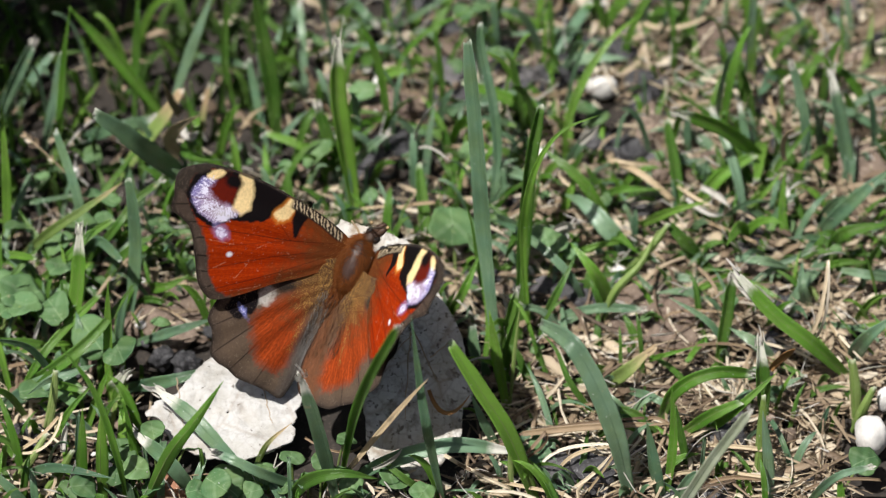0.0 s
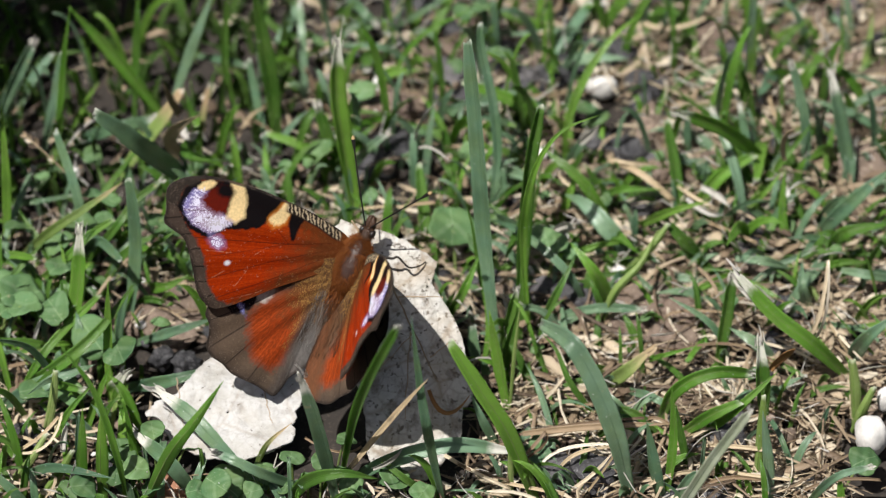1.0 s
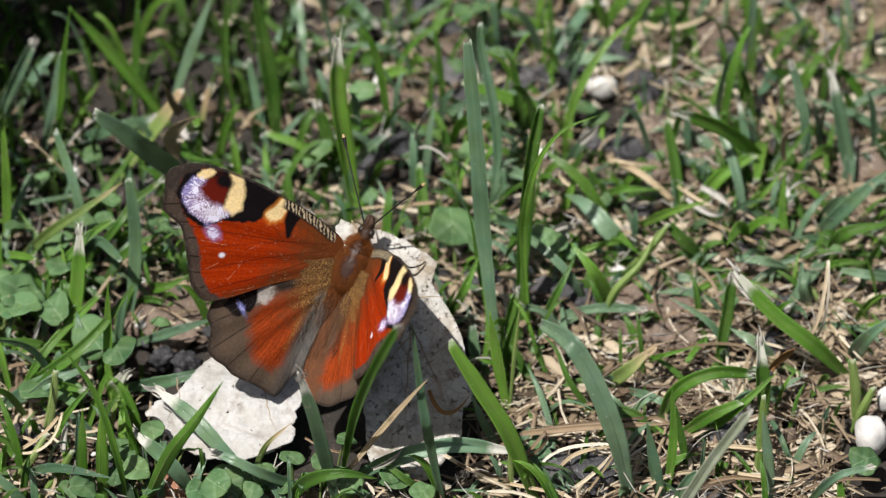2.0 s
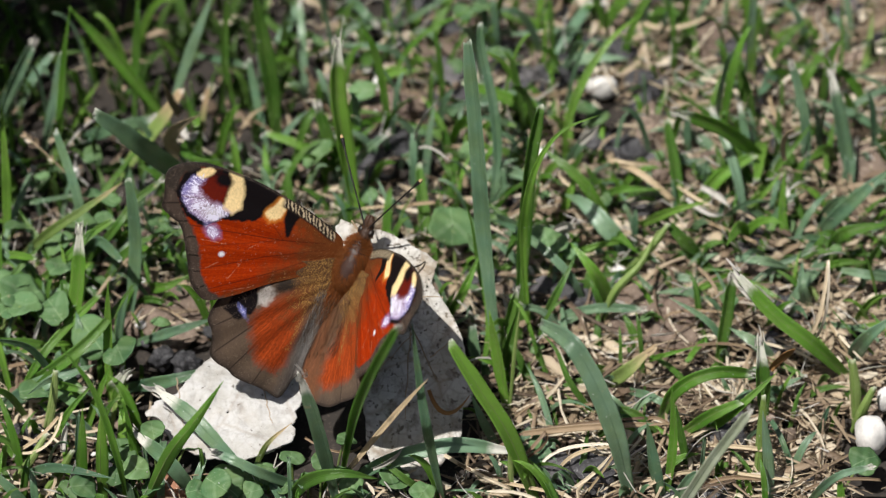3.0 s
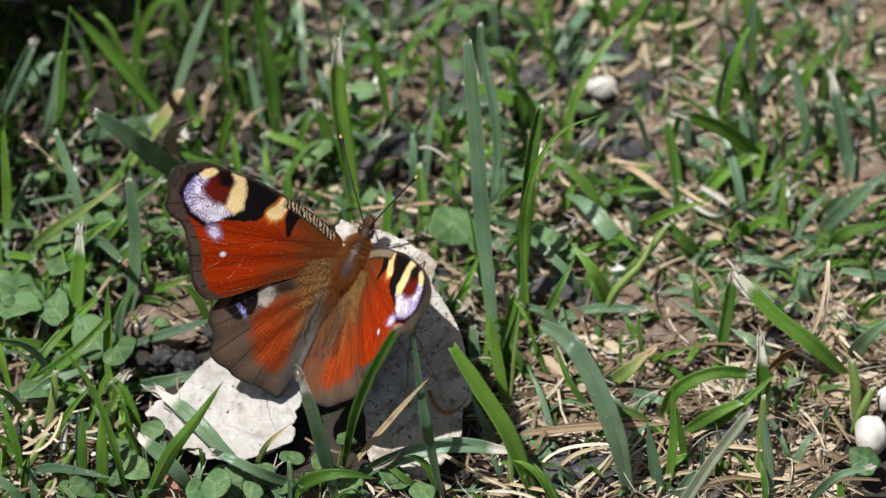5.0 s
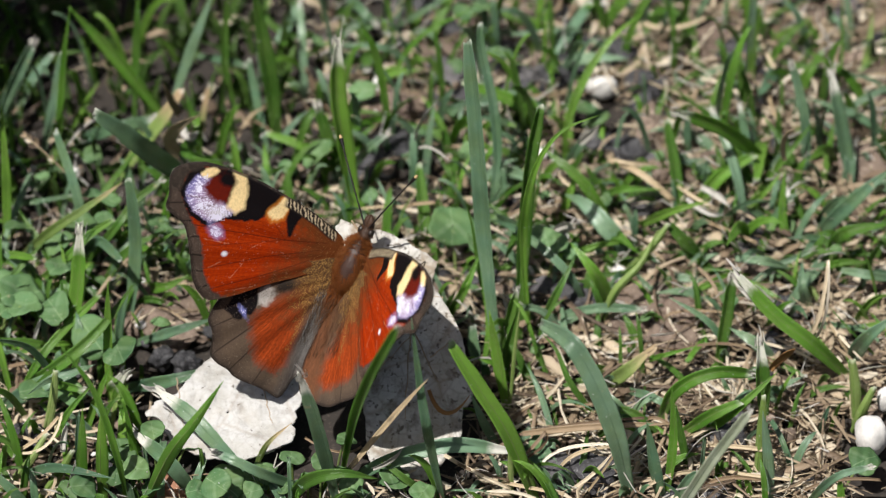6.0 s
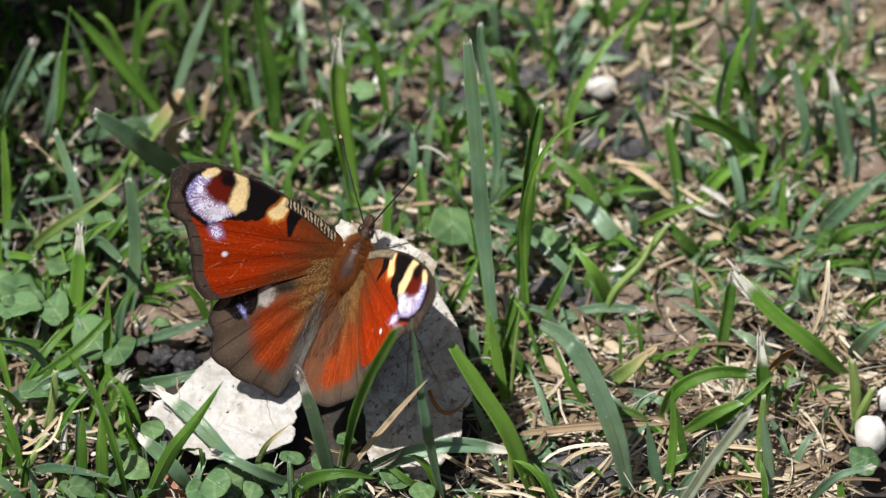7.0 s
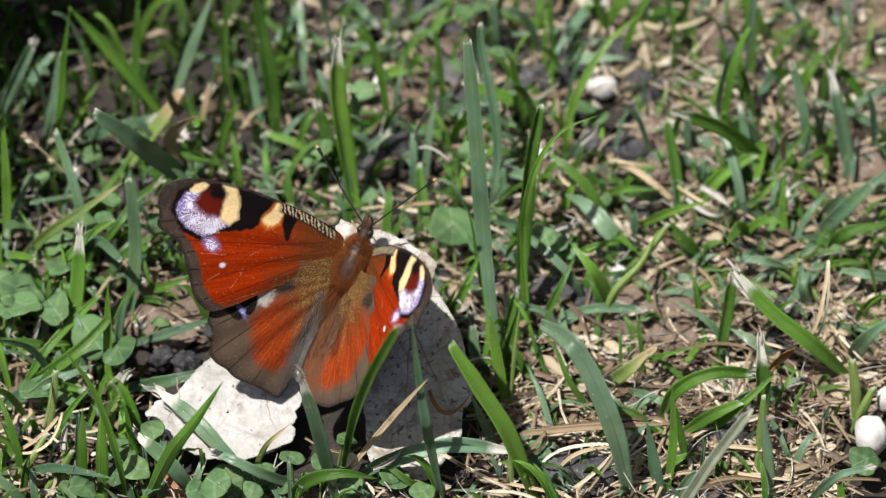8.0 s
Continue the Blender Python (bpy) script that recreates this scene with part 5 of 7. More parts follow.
grass_blade([(-52.0, -52.0, -3.4), (-51.9, -49.8, 6.7), (-51.5, -47.7, 17.2)], 2.12, FRESH, fold=-0.30, turn=-24)
grass_blade([(-48.0, -50.6, -3.0), (-49.4, -52.0, 12.0), (-52.4, -50.0, 24.0), (-58.0, -46.6, 32.0)], 1.16, FRESH)
grass_blade([(-46.1, -46.7, -3.4), (-47.2, -44.9, 4.9), (-48.5, -43.1, 13.9)], 1.25, FRESH, turn=-24)
grass_blade([(-45.9, -50.6, -3.0), (-41.2, -54.3, 14.0), (-37.1, -53.5, 21.0), (-32.7, -51.6, 28.0)], 2.23, FRESH, fold=-0.25)
grass_blade([(-30.4, -49.2, 4.0), (-34.7, -46.4, 8.0), (-39.0, -42.4, 10.0), (-43.8, -37.9, 10.0)], 2.41, WAXY, "torn", fold=0.12)
grass_blade([(-37.3, -49.5, -3.0), (-41.5, -50.0, 7.0), (-47.3, -42.9, 6.0)], 2.32, WAXY, "torn", fold=0.15)
grass_blade([(-19.4, -47.5, -3.0), (-26.9, -52.3, 7.0), (-31.1, -52.3, 10.0), (-34.7, -50.3, 10.0)], 1.61, WAXY, "torn", fold=0.20)
grass_blade([(-69.1, -31.1, -3.0), (-62.1, -32.7, 5.0), (-53.5, -30.2, 7.0)], 2.68, WAXY, fold=0.15)
grass_blade([(-51.8, -29.3, -2.0), (-50.2, -30.5, 3.0), (-48.7, -30.6, 6.0)], 2.77, FRESH, "torn", fold=0.15)
grass_blade([(-50.0, -22.9, -3.4), (-50.3, -20.1, 1.4), (-50.5, -17.0, 6.6)], 1.70, DEEP, turn=15)
grass_blade([(-49.3, -27.3, -2.0), (-42.1, -31.8, 5.0), (-35.8, -29.9, 6.0)], 2.23, WAXY, fold=0.18)
grass_blade([(-48.0, -18.0, -2.0), (-41.6, -20.7, 4.0), (-35.1, -18.8, 5.0)], 1.61, WAXY, fold=0.18)
grass_blade([(-62.0, -39.0, -3.4), (-60.1, -36.5, 5.1), (-59.3, -34.9, 11.1)], 1.45, STEM, "cut", fold=-0.45, turn=-24)
grass_blade([(-68.3, -48.2, -3.0), (-63.3, -46.7, 3.0), (-60.5, -43.3, 6.0)], 1.34, STEM, "cut", fold=-0.45)
grass_blade([(-62.7, -50.6, -3.0), (-58.5, -48.7, 3.0), (-56.3, -46.5, 6.0)], 1.34, STEM, "cut", fold=-0.45)
grass_blade([(-55.6, -38.1, -3.4), (-53.7, -36.1, 3.3), (-50.8, -33.9, 11.3)], 1.35, FRESH, turn=-24)
grass_blade([(-60.9, -39.3, -3.0), (-57.5, -38.4, 5.0), (-53.3, -35.4, 9.0)], 1.07, FRESH)
grass_blade([(-67.7, -53.1, 8.0), (-64.9, -55.0, 6.0), (-62.1, -55.3, 2.0)], 1.61, WAXY, fold=0.20)
grass_blade([(-15.9, -50.6, -3.0), (-18.6, -53.5, 19.0), (-21.1, -53.8, 32.0)], 2.59, WAXY, "torn", turn=-32)
grass_blade([(-15.4, -43.9, -3.0), (-13.2, -52.1, 20.0), (-10.5, -58.4, 37.0), (-6.4, -63.7, 54.0)], 1.79, FRESH, "torn", fold=0.45, turn=-30)
grass_blade([(0.3, -51.2, -3.0), (-2.0, -53.2, 16.0), (-3.3, -52.5, 27.0), (-4.7, -51.4, 42.0)], 1.61, WAXY, fold=0.25, turn=-20)
grass_blade([(-15.5, -45.9, -3.0), (-8.1, -48.7, 6.0), (1.4, -48.1, 9.0), (11.0, -46.9, 6.0)], 2.41, WAXY, "torn")
grass_blade([(-23.8, -50.6, -3.0), (-21.0, -54.0, 7.0), (-15.7, -55.4, 11.0), (-9.6, -54.0, 8.0)], 2.12, DEEP, fold=0.25)
grass_blade([(-9.3, -48.6, 6.0), (-5.5, -50.9, 4.0), (-2.2, -50.0, 0.0)], 1.16, DEEP, fold=0.20)
grass_blade([(-29.4, -45.9, -2.0), (-27.0, -45.8, 6.0), (-23.0, -44.5, 10.0)], 0.89, FADING)
grass_blade([(14.8, -51.2, -3.0), (10.0, -51.4, 15.0), (5.6, -50.0, 24.0), (1.0, -47.7, 32.0)], 2.65, FRESH, "cut", fold=0.22, turn=15)
grass_blade([(8.8, -39.3, -3.0), (6.1, -39.0, 4.0), (4.2, -36.8, 8.0)], 1.43, WAXY, fold=0.20)
grass_blade([(28.8, -50.6, -3.0), (26.6, -50.9, 12.0), (23.4, -48.5, 22.0), (19.3, -45.3, 29.0), (14.6, -38.4, 26.0)], 3.12, WAXY, "cut", fold=0.16)
grass_blade([(30.7, -33.9, -3.0), (27.2, -36.7, 4.0), (24.5, -34.7, 6.0)], 1.96, WAXY, "torn", fold=0.20)
grass_blade([(24.8, -33.9, -3.0), (19.8, -32.7, 5.0), (17.5, -29.3, 9.0), (15.1, -27.1, 11.0)], 0.98, DEEP)
grass_blade([(10.0, -30.4, -3.4), (8.9, -28.5, 3.1), (7.1, -25.4, 14.1)], 2.02, FRESH, turn=-24)
grass_blade([(9.0, -26.4, -3.4), (10.0, -24.3, 3.6), (11.7, -22.2, 11.1)], 1.79, DEEP, fold=0.45, turn=25)
grass_blade([(10.2, -31.0, -3.4), (11.0, -27.8, 7.6), (11.9, -25.5, 16.1)], 0.68, STEM, fold=-0.45, turn=-24)
grass_blade([(10.3, -50.9, -3.4), (10.2, -49.4, 3.5), (10.1, -48.4, 8.2)], 0.96, STEM, "cut", fold=-0.45, turn=-24)
grass_blade([(17.0, -26.4, -3.4), (15.1, -23.7, 1.2), (13.5, -21.6, 4.8)], 0.87, DEEP, turn=-24)
grass_blade([(24.4, -27.3, -2.0), (28.4, -29.7, 5.0), (32.9, -27.6, 9.0)], 2.23, FADING, fold=0.20)
grass_blade([(12.3, -36.5, -1.0), (15.6, -44.8, 1.0), (19.9, -49.8, -1.0)], 3.57, WAXY, fold=0.15)
grass_blade([(33.0, -34.5, -3.0), (35.6, -37.3, 9.0), (41.2, -37.1, 13.0), (47.9, -34.7, 10.0)], 2.05, FRESH, "torn")
grass_blade([(36.9, -36.5, -2.0), (41.1, -39.6, 6.0), (45.5, -39.5, 9.0)], 1.96, FRESH, "cut", fold=0.25)
grass_blade([(48.0, -46.7, -3.4), (48.3, -44.0, 5.9), (48.6, -42.0, 13.4)], 1.45, STEM, "cut", fold=-0.45, turn=-24)
grass_blade([(49.1, -37.9, 4.0), (48.7, -36.5, 11.0), (48.2, -33.5, 17.0)], 2.41, DEEP, "torn", fold=0.45, turn=10)
grass_blade([(39.0, -37.9, -2.0), (45.4, -39.4, 8.0), (51.1, -36.0, 12.0)], 1.52, FRESH, fold=0.25)
grass_blade([(31.4, -58.6, -3.4), (35.4, -60.3, 8.0), (40.2, -61.8, 22.0), (45.4, -63.2, 35.0)], 1.79, BLANCHED, "torn", fold=0.20)
grass_blade([(33.9, -50.3, -3.4), (35.0, -47.6, 9.4), (34.5, -45.5, 19.6)], 1.54, FRESH, turn=-24)
grass_blade([(33.8, -50.9, -3.4), (32.1, -49.1, 4.6), (30.8, -47.3, 13.6)], 2.12, WAXY, fold=-0.30, turn=-24)
grass_blade([(38.5, -45.8, -3.4), (36.8, -43.8, 3.6), (35.4, -41.7, 11.1)], 1.45, DEEP, turn=-24)
grass_blade([(50.1, -50.9, -3.4), (49.3, -48.7, 6.7), (48.3, -46.9, 15.7)], 1.74, WAXY, fold=-0.30, turn=-24)
grass_blade([(54.4, -56.4, 4.0), (58.7, -60.4, 16.0), (64.2, -59.9, 18.0)], 1.25, WAXY, "torn", fold=0.20)
grass_blade([(29.0, -50.9, -3.4), (28.1, -49.7, 0.6), (27.5, -48.7, 4.3)], 1.45, FRESH, fold=0.20, turn=-24)
grass_blade([(28.2, -29.3, 0.0), (32.7, -34.6, 4.0), (36.6, -35.0, 1.0)], 1.43, WAXY, fold=0.20)
grass_blade([(61.0, -50.9, -3.4), (60.7, -49.9, 0.1), (60.4, -49.0, 3.1)], 1.25, FRESH, fold=0.20, turn=-24)
grass_blade([(5.4, -20.6, -3.4), (4.8, -19.2, -1.2), (4.6, -17.5, 1.8)], 2.31, WAXY, "cut", fold=0.15, turn=-24)
grass_blade([(-66.7, 50.4, 2.0), (-63.5, 42.0, 4.0), (-62.8, 41.5, -2.0)], 0.71, DEEP, fold=0.20)
grass_blade([(-25.8, 50.4, -3.4), (-29.0, 52.6, -1.6), (-28.1, 56.1, 1.4)], 1.35, DEEP, fold=0.20, turn=-24)
grass_blade([(47.4, 40.3, -3.4), (48.1, 42.2, -1.7), (49.0, 43.7, -0.4)], 2.31, FRESH, fold=0.20, turn=-24)
grass_blade([(41.1, 40.3, -3.4), (40.8, 43.0, -1.0), (41.0, 45.7, 1.3)], 1.74, FRESH, fold=0.20, turn=-24)
grass_blade([(3.3, 44.1, -3.4), (2.6, 46.9, -1.0), (3.5, 50.0, 1.7)], 1.74, FRESH, fold=0.20, turn=-24)
grass_blade([(7.0, 50.4, -3.4), (5.6, 53.3, -1.0), (7.2, 56.4, 1.7)], 1.93, WAXY, fold=0.20, turn=-24)
grass_blade([(11.2, 50.4, -3.4), (10.7, 53.3, -1.0), (11.3, 56.4, 1.7)], 1.16, DEEP, fold=0.20, turn=-24)
grass_blade([(-60.3, 18.4, -3.4), (-63.7, 20.1, 0.1), (-66.9, 22.9, 2.0)], 0.54, STEM)
grass_blade([(-70.6, 21.2, -3.4), (-66.1, 12.3, 7.2), (-61.9, 11.3, 10.0)], 0.80, FRESH)
grass_blade([(-51.6, -4.6, -3.4), (-51.6, -3.0, -0.5), (-52.0, -0.3, 1.8)], 1.96, STEM)
grass_blade([(-67.7, -22.9, -3.4), (-65.9, -20.5, 0.6), (-64.6, -18.9, 1.4)], 0.89, FRESH)
grass_blade([(-61.6, -20.6, -3.4), (-63.0, -19.0, -0.5), (-64.0, -16.5, 1.4)], 0.71, STEM)
grass_blade([(-51.2, -34.4, -3.4), (-50.6, -32.6, -0.2), (-49.7, -30.5, 1.3)], 0.89, STEM)
grass_blade([(-63.9, -49.8, -3.4), (-66.0, -48.3, -0.5), (-67.7, -45.5, 1.6)], 1.43, DEEP)
grass_blade([(6.6, 47.9, -3.4), (7.4, 41.4, 5.9), (8.3, 42.0, 8.0)], 1.25, FRESH)
grass_blade([(27.3, 48.5, -3.4), (29.6, 50.0, -0.3), (31.4, 53.3, 2.3)], 0.54, STEM)
grass_blade([(62.9, 49.8, -3.4), (61.5, 50.9, -1.2), (60.6, 53.4, 0.9)], 1.43, STEM)
grass_blade([(67.5, 39.0, -3.4), (68.8, 41.7, 1.8), (69.7, 46.7, 5.8)], 1.07, STEM)
grass_blade([(57.3, 47.2, -3.4), (58.6, 42.0, 4.7), (60.4, 42.7, 6.0)], 1.25, FRESH)
grass_blade([(8.6, 11.1, -3.4), (10.9, 13.1, 0.5), (13.6, 16.3, 2.9)], 0.71, DEEP)
grass_blade([(7.8, 20.3, -3.4), (11.3, 12.7, 4.1), (15.7, 8.8, 5.0)], 2.32, WAXY)
grass_blade([(55.4, 22.1, -3.4), (57.7, 23.4, -0.8), (59.9, 25.0, 0.1)], 1.07, WAXY)
grass_blade([(64.5, 8.0, -3.4), (64.6, 9.4, -0.9), (64.8, 11.5, 0.8)], 1.07, DEEP)
grass_blade([(30.5, -20.6, -3.4), (29.6, -18.2, 0.6), (27.8, -15.4, 2.7)], 1.43, DEEP)
grass_blade([(58.2, -11.2, -3.4), (56.0, -12.5, 4.7), (56.2, -7.7, 6.0)], 1.78, WAXY)
grass_blade([(52.5, -22.9, -3.4), (48.7, -23.6, 4.1), (44.3, -20.9, 5.0)], 2.14, WAXY)
grass_blade([(68.8, -21.1, -3.4), (63.5, -22.9, 5.9), (59.2, -18.3, 8.0)], 0.45, DEEP)
grass_blade([(30.5, -20.6, -3.4), (33.7, -26.5, 4.7), (39.4, -25.5, 6.0)], 0.89, FRESH)
grass_blade([(12.2, -44.1, -3.4), (10.4, -47.6, 3.5), (8.3, -46.9, 4.0)], 1.43, FRESH)
grass_blade([(-28.9, -50.3, -3.4), (-29.0, -48.0, 0.5), (-31.4, -45.8, 2.0)], 1.61, FRESH)
grass_blade([(-17.2, -50.3, -3.4), (-16.1, -49.0, -1.0), (-15.0, -47.5, -0.0)], 1.61, STEM)
dry_straw((-14.8, -48.3, 2.5), (-7.4, -50.8, 19.2), (-2.3, -54.0, 31.0), 0.98, PALE_STRAW)
dry_straw((11.4, -40.2, 2.0), (18.0, -40.8, 5.5), (30.8, -39.3, 5.0), 0.53)
dry_straw((30.9, -37.3, 2.0), (32.4, -37.9, 4.5), (34.8, -39.0, 3.0), 0.64)
dry_straw((12.2, -44.4, 1.0), (16.3, -45.1, 5.5), (15.8, -45.3, 8.0), 0.43)
dry_straw((15.2, -45.4, 1.5), (17.8, -42.6, 4.2), (30.7, -44.1, 4.0), 0.53)
dry_straw((22.1, -50.2, 0.5), (24.9, -49.2, 5.3), (26.4, -49.3, 9.0), 0.43)
dry_straw((1.4, -45.1, 2.5), (2.2, -49.7, 5.2), (10.0, -50.0, 3.0), 0.48)
dry_straw((8.3, -48.4, 1.0), (10.0, -50.9, 3.0), (18.5, -52.8, 3.0), 0.64)
dry_straw((34.9, -15.0, 1.0), (36.7, -14.4, 3.0), (48.9, -16.8, 3.0), 0.48)
dry_straw((40.4, -10.3, 1.0), (44.9, -19.2, 3.0), (47.9, -21.5, 3.0), 0.59)
dry_straw((47.1, -19.7, 1.0), (55.7, -23.8, 3.0), (57.4, -26.1, 3.0), 0.48)
dry_straw((36.5, -22.1, 1.0), (46.2, -19.7, 3.0), (52.1, -27.3, 3.0), 0.48)
dry_straw((56.8, -20.9, 1.0), (59.7, -27.1, 11.5), (59.1, -20.2, 20.0), 0.53)
dry_straw((59.5, -16.8, 3.0), (60.9, -23.1, 5.5), (66.1, -26.4, 2.0), 0.43)
dry_straw((33.8, 15.6, 3.0), (30.2, 10.8, 7.5), (26.1, 14.0, 6.0), 0.59)
dry_straw((39.9, 5.8, 1.0), (42.0, 2.7, 3.5), (49.4, -2.3, 4.0), 0.64)
dry_straw((37.4, 12.1, 1.5), (39.4, 7.1, 4.2), (43.4, 4.9, 4.0), 0.53)
dry_straw((-7.5, 6.7, 2.0), (-5.2, 4.3, 6.0), (-1.2, 4.5, 6.0), 0.64)
dry_straw((-12.9, 7.2, 1.5), (-7.5, 5.9, 4.2), (-5.7, 4.9, 4.0), 0.43)
dry_straw((-8.6, 46.2, 1.0), (-11.8, 37.5, 3.5), (-20.5, 40.8, 4.0), 0.48)
dry_straw((-66.1, -43.6, 2.0), (-59.1, -49.1, 6.5), (-58.2, -39.9, 7.0), 0.48)
dry_straw((-65.8, -30.2, 1.0), (-64.6, -35.9, 3.0), (-56.9, -33.0, 3.0), 0.53)
dry_straw((-60.0, -24.4, 1.0), (-62.5, -25.2, 3.0), (-68.5, -27.8, 3.0), 0.64)
dry_straw((-44.5, -13.3, 1.0), (-43.1, -14.3, 2.5), (-40.0, -17.1, 2.0), 0.32)
dry_straw((-12.5, -42.0, 1.5), (-15.0, -47.9, 4.7), (-21.1, -43.3, 5.0), 0.43)
dry_straw((40.3, -42.0, 1.5), (43.2, -43.8, 4.2), (51.4, -45.3, 4.0), 0.75)
dry_straw((42.0, -46.1, 1.0), (44.9, -48.9, 3.0), (53.0, -50.0, 3.0), 0.53)
dry_straw((54.8, -50.6, 1.0), (59.1, -48.9, 3.0), (66.7, -50.0, 3.0), 0.64)
dry_straw((34.2, -48.4, 1.0), (39.2, -52.3, 3.0), (44.4, -50.0, 3.0), 0.48)
dry_straw((15.4, -31.3, 1.0), (17.9, -37.0, 3.0), (24.0, -34.2, 3.0), 0.53)
dry_straw((14.5, -33.6, 1.0), (17.0, -33.7, 4.5), (19.7, -29.9, 6.0), 0.53)
dry_straw((13.7, -20.9, 1.0), (19.4, -20.9, 3.0), (19.8, -21.5, 3.0), 0.53)
dry_straw((52.5, 34.3, 1.5), (52.1, 25.3, 3.8), (55.6, 21.7, 3.0), 0.64)
dry_straw((50.3, 49.6, 1.5), (51.7, 39.9, 4.2), (53.4, 35.7, 4.0), 0.75)
dry_straw((-28.5, 29.3, 1.5), (-31.6, 26.0, 3.8), (-32.8, 20.5, 3.0), 0.53)
dry_straw((-22.3, 38.6, 1.0), (-20.8, 32.3, 3.0), (-17.6, 25.4, 3.0), 0.75)
dry_straw((30.9, 50.0, 1.0), (35.8, 43.0, 3.0), (42.8, 48.1, 3.0), 0.75)
dry_straw((41.6, 36.1, 1.0), (45.6, 33.5, 3.0), (47.8, 30.4, 3.0), 0.53)
dry_straw((20.6, 33.6, 1.0), (16.4, 29.5, 3.0), (10.5, 31.0, 3.0), 0.64)
dry_straw((-4.4, 26.2, 1.5), (-2.4, 18.7, 7.2), (-1.3, 21.9, 10.0), 0.27)
clover_leaf((-14.8, -46.2, 8.0), 1.80, 1.0, 20)
clover_leaf((-18.4, -49.5, 7.0), 2.18, 0.8, 80)
clover_leaf((-34.2, -55.9, 9.0), 2.70, 1.0, 140)
clover_leaf((-37.1, -54.6, 6.0), 2.18, 0.9, 200)
clover_leaf((-23.0, -48.1, 6.0), 1.28, 1.7, 95)
clover_leaf((64.3, -46.1, 3.0), 2.9, 0.9, 30)
clover_leaf((1.4, -1.6, 7.0), 3.9, 1.1, 100)
clover_leaf((-55.1, 5.2, 7.0), 2.57, 0.8, -20)
clover_leaf((-53.1, -0.2, 7.0), 2.18, 0.7, -30)
clover_leaf((-65.1, -18.9, 8.0), 3.21, 1.0, 20)
clover_leaf((-58.3, -15.9, 6.0), 3.08, 0.9, 50)
clover_leaf((-49.9, -28.2, 8.0), 3.34, 0.9, 110)
clover_leaf((-43.9, -18.0, 3.0), 1.93, 0.7, 10)
clover_leaf((-46.7, -50.3, 6.0), 2.57, 0.9, 10)
clover_leaf((-49.1, -45.3, 4.0), 2.83, 0.8, 100)
clover_leaf((-54.3, -52.8, 5.0), 2.57, 0.9, 190)
clover_leaf((-43.8, -1.7, 6.0), 1.93, 0.6, 10)
clover_leaf((-44.8, 1.6, 5.0), 2.18, 0.6, 200)
clover_leaf((-66.9, -0.5, 6.0), 2.83, 0.6, 10)
clover_leaf((-60.2, -3.2, 5.0), 3.34, 0.8, 30)
clover_leaf((-28.7, -50.9, 4.0), 2.83, 0.7, 10)
clover_leaf((-27.0, -47.8, 3.0), 2.31, 0.8, 100)
clover_leaf((-7.2, -50.0, 3.0), 2.83, 0.8, 150)
clover_leaf((-14.1, -51.2, 3.0), 2.57, 0.7, 60)
clover_leaf((-39.2, -43.3, 3.0), 2.57, 0.7, 40)
clover_leaf((-44.3, -43.3, 7.0), 2.44, 0.8, 100)
clover_leaf((15.6, -2.0, 5.0), 3.08, 0.6, -10)
clover_leaf((17.8, -4.1, 6.0), 2.57, 0.7, 60)
clover_leaf((44.6, -13.3, 3.0), 2.18, 0.6, 120)
clover_leaf((3.3, 43.6, 9.0), 2.95, 0.6, 80)
clover_leaf((6.5, 44.8, 9.0), 2.83, 0.6, 40)
clover_leaf((9.6, 37.0, 6.0), 2.57, 0.5, 0)
clover_leaf((-13.1, 30.7, 4.0), 2.83, 0.6, 0)
clover_leaf((-20.5, 41.1, 5.0), 2.18, 0.5, 160)
clover_leaf((22.3, 27.0, 4.0), 3.21, 0.6, -20)
clover_leaf((24.5, 25.4, 3.0), 2.83, 0.6, 30)
clover_leaf((5.0, -4.1, 6.0), 2.18, 0.7, 120)
clover_leaf((25.7, -36.8, 2.0), 2.57, 0.6, 30)
clover_leaf((-20.1, 15.2, 6.0), 3.85, 0.6, 60)
clover_leaf((-61.2, 11.6, 6.0), 1.67, 0.7, 0)
clover_leaf((61.7, -3.5, 4.0), 1.28, 0.6, 20)
clover_leaf((-65.5, -15.6, 7.0), 4.75, 0.8, 30)
clover_leaf((-54.1, -23.9, 6.0), 4.50, 0.75, 120)
clover_leaf((-59.5, -8.8, 6.0), 3.60, 0.7, 50)
clover_leaf((-68.0, -12.4, 6.0), 4.50, 0.7, 10)
clover_leaf((-62.0, -33.6, 5.0), 3.85, 0.6, 200)
clover_leaf((-57.8, -32.7, 4.0), 3.34, 0.7, -40)
clover_leaf((-44.5, -41.0, 3.0), 2.57, 0.7, 120)
clover_leaf((-57.0, -1.7, 8.0), 3.34, 0.8, -30)
clover_leaf((-52.8, 3.7, 8.0), 2.95, 0.6, -50)
dry_straw((12.2, -40.8, 3.0), (21.6, -43.3, 8.0), (36.4, -40.4, 5.0), 1.07)
dry_straw((-0.5, -43.6, 2.0), (4.3, -50.9, 6.0), (10.4, -51.0, 2.0), 0.71)
dry_straw((12.2, -44.7, 2.0), (14.4, -43.8, 4.5), (15.7, -42.0, 5.0), 0.62)
dry_straw((17.8, -46.1, 1.0), (19.9, -45.7, 6.0), (27.3, -43.5, 3.0), 0.62)
dry_straw((19.5, -50.2, 1.0), (23.1, -48.9, 2.5), (26.0, -46.7, 6.0), 0.62)
dry_straw((55.5, -21.1, 1.0), (58.5, -24.6, 7.5), (59.4, -16.9, 16.0), 0.71)
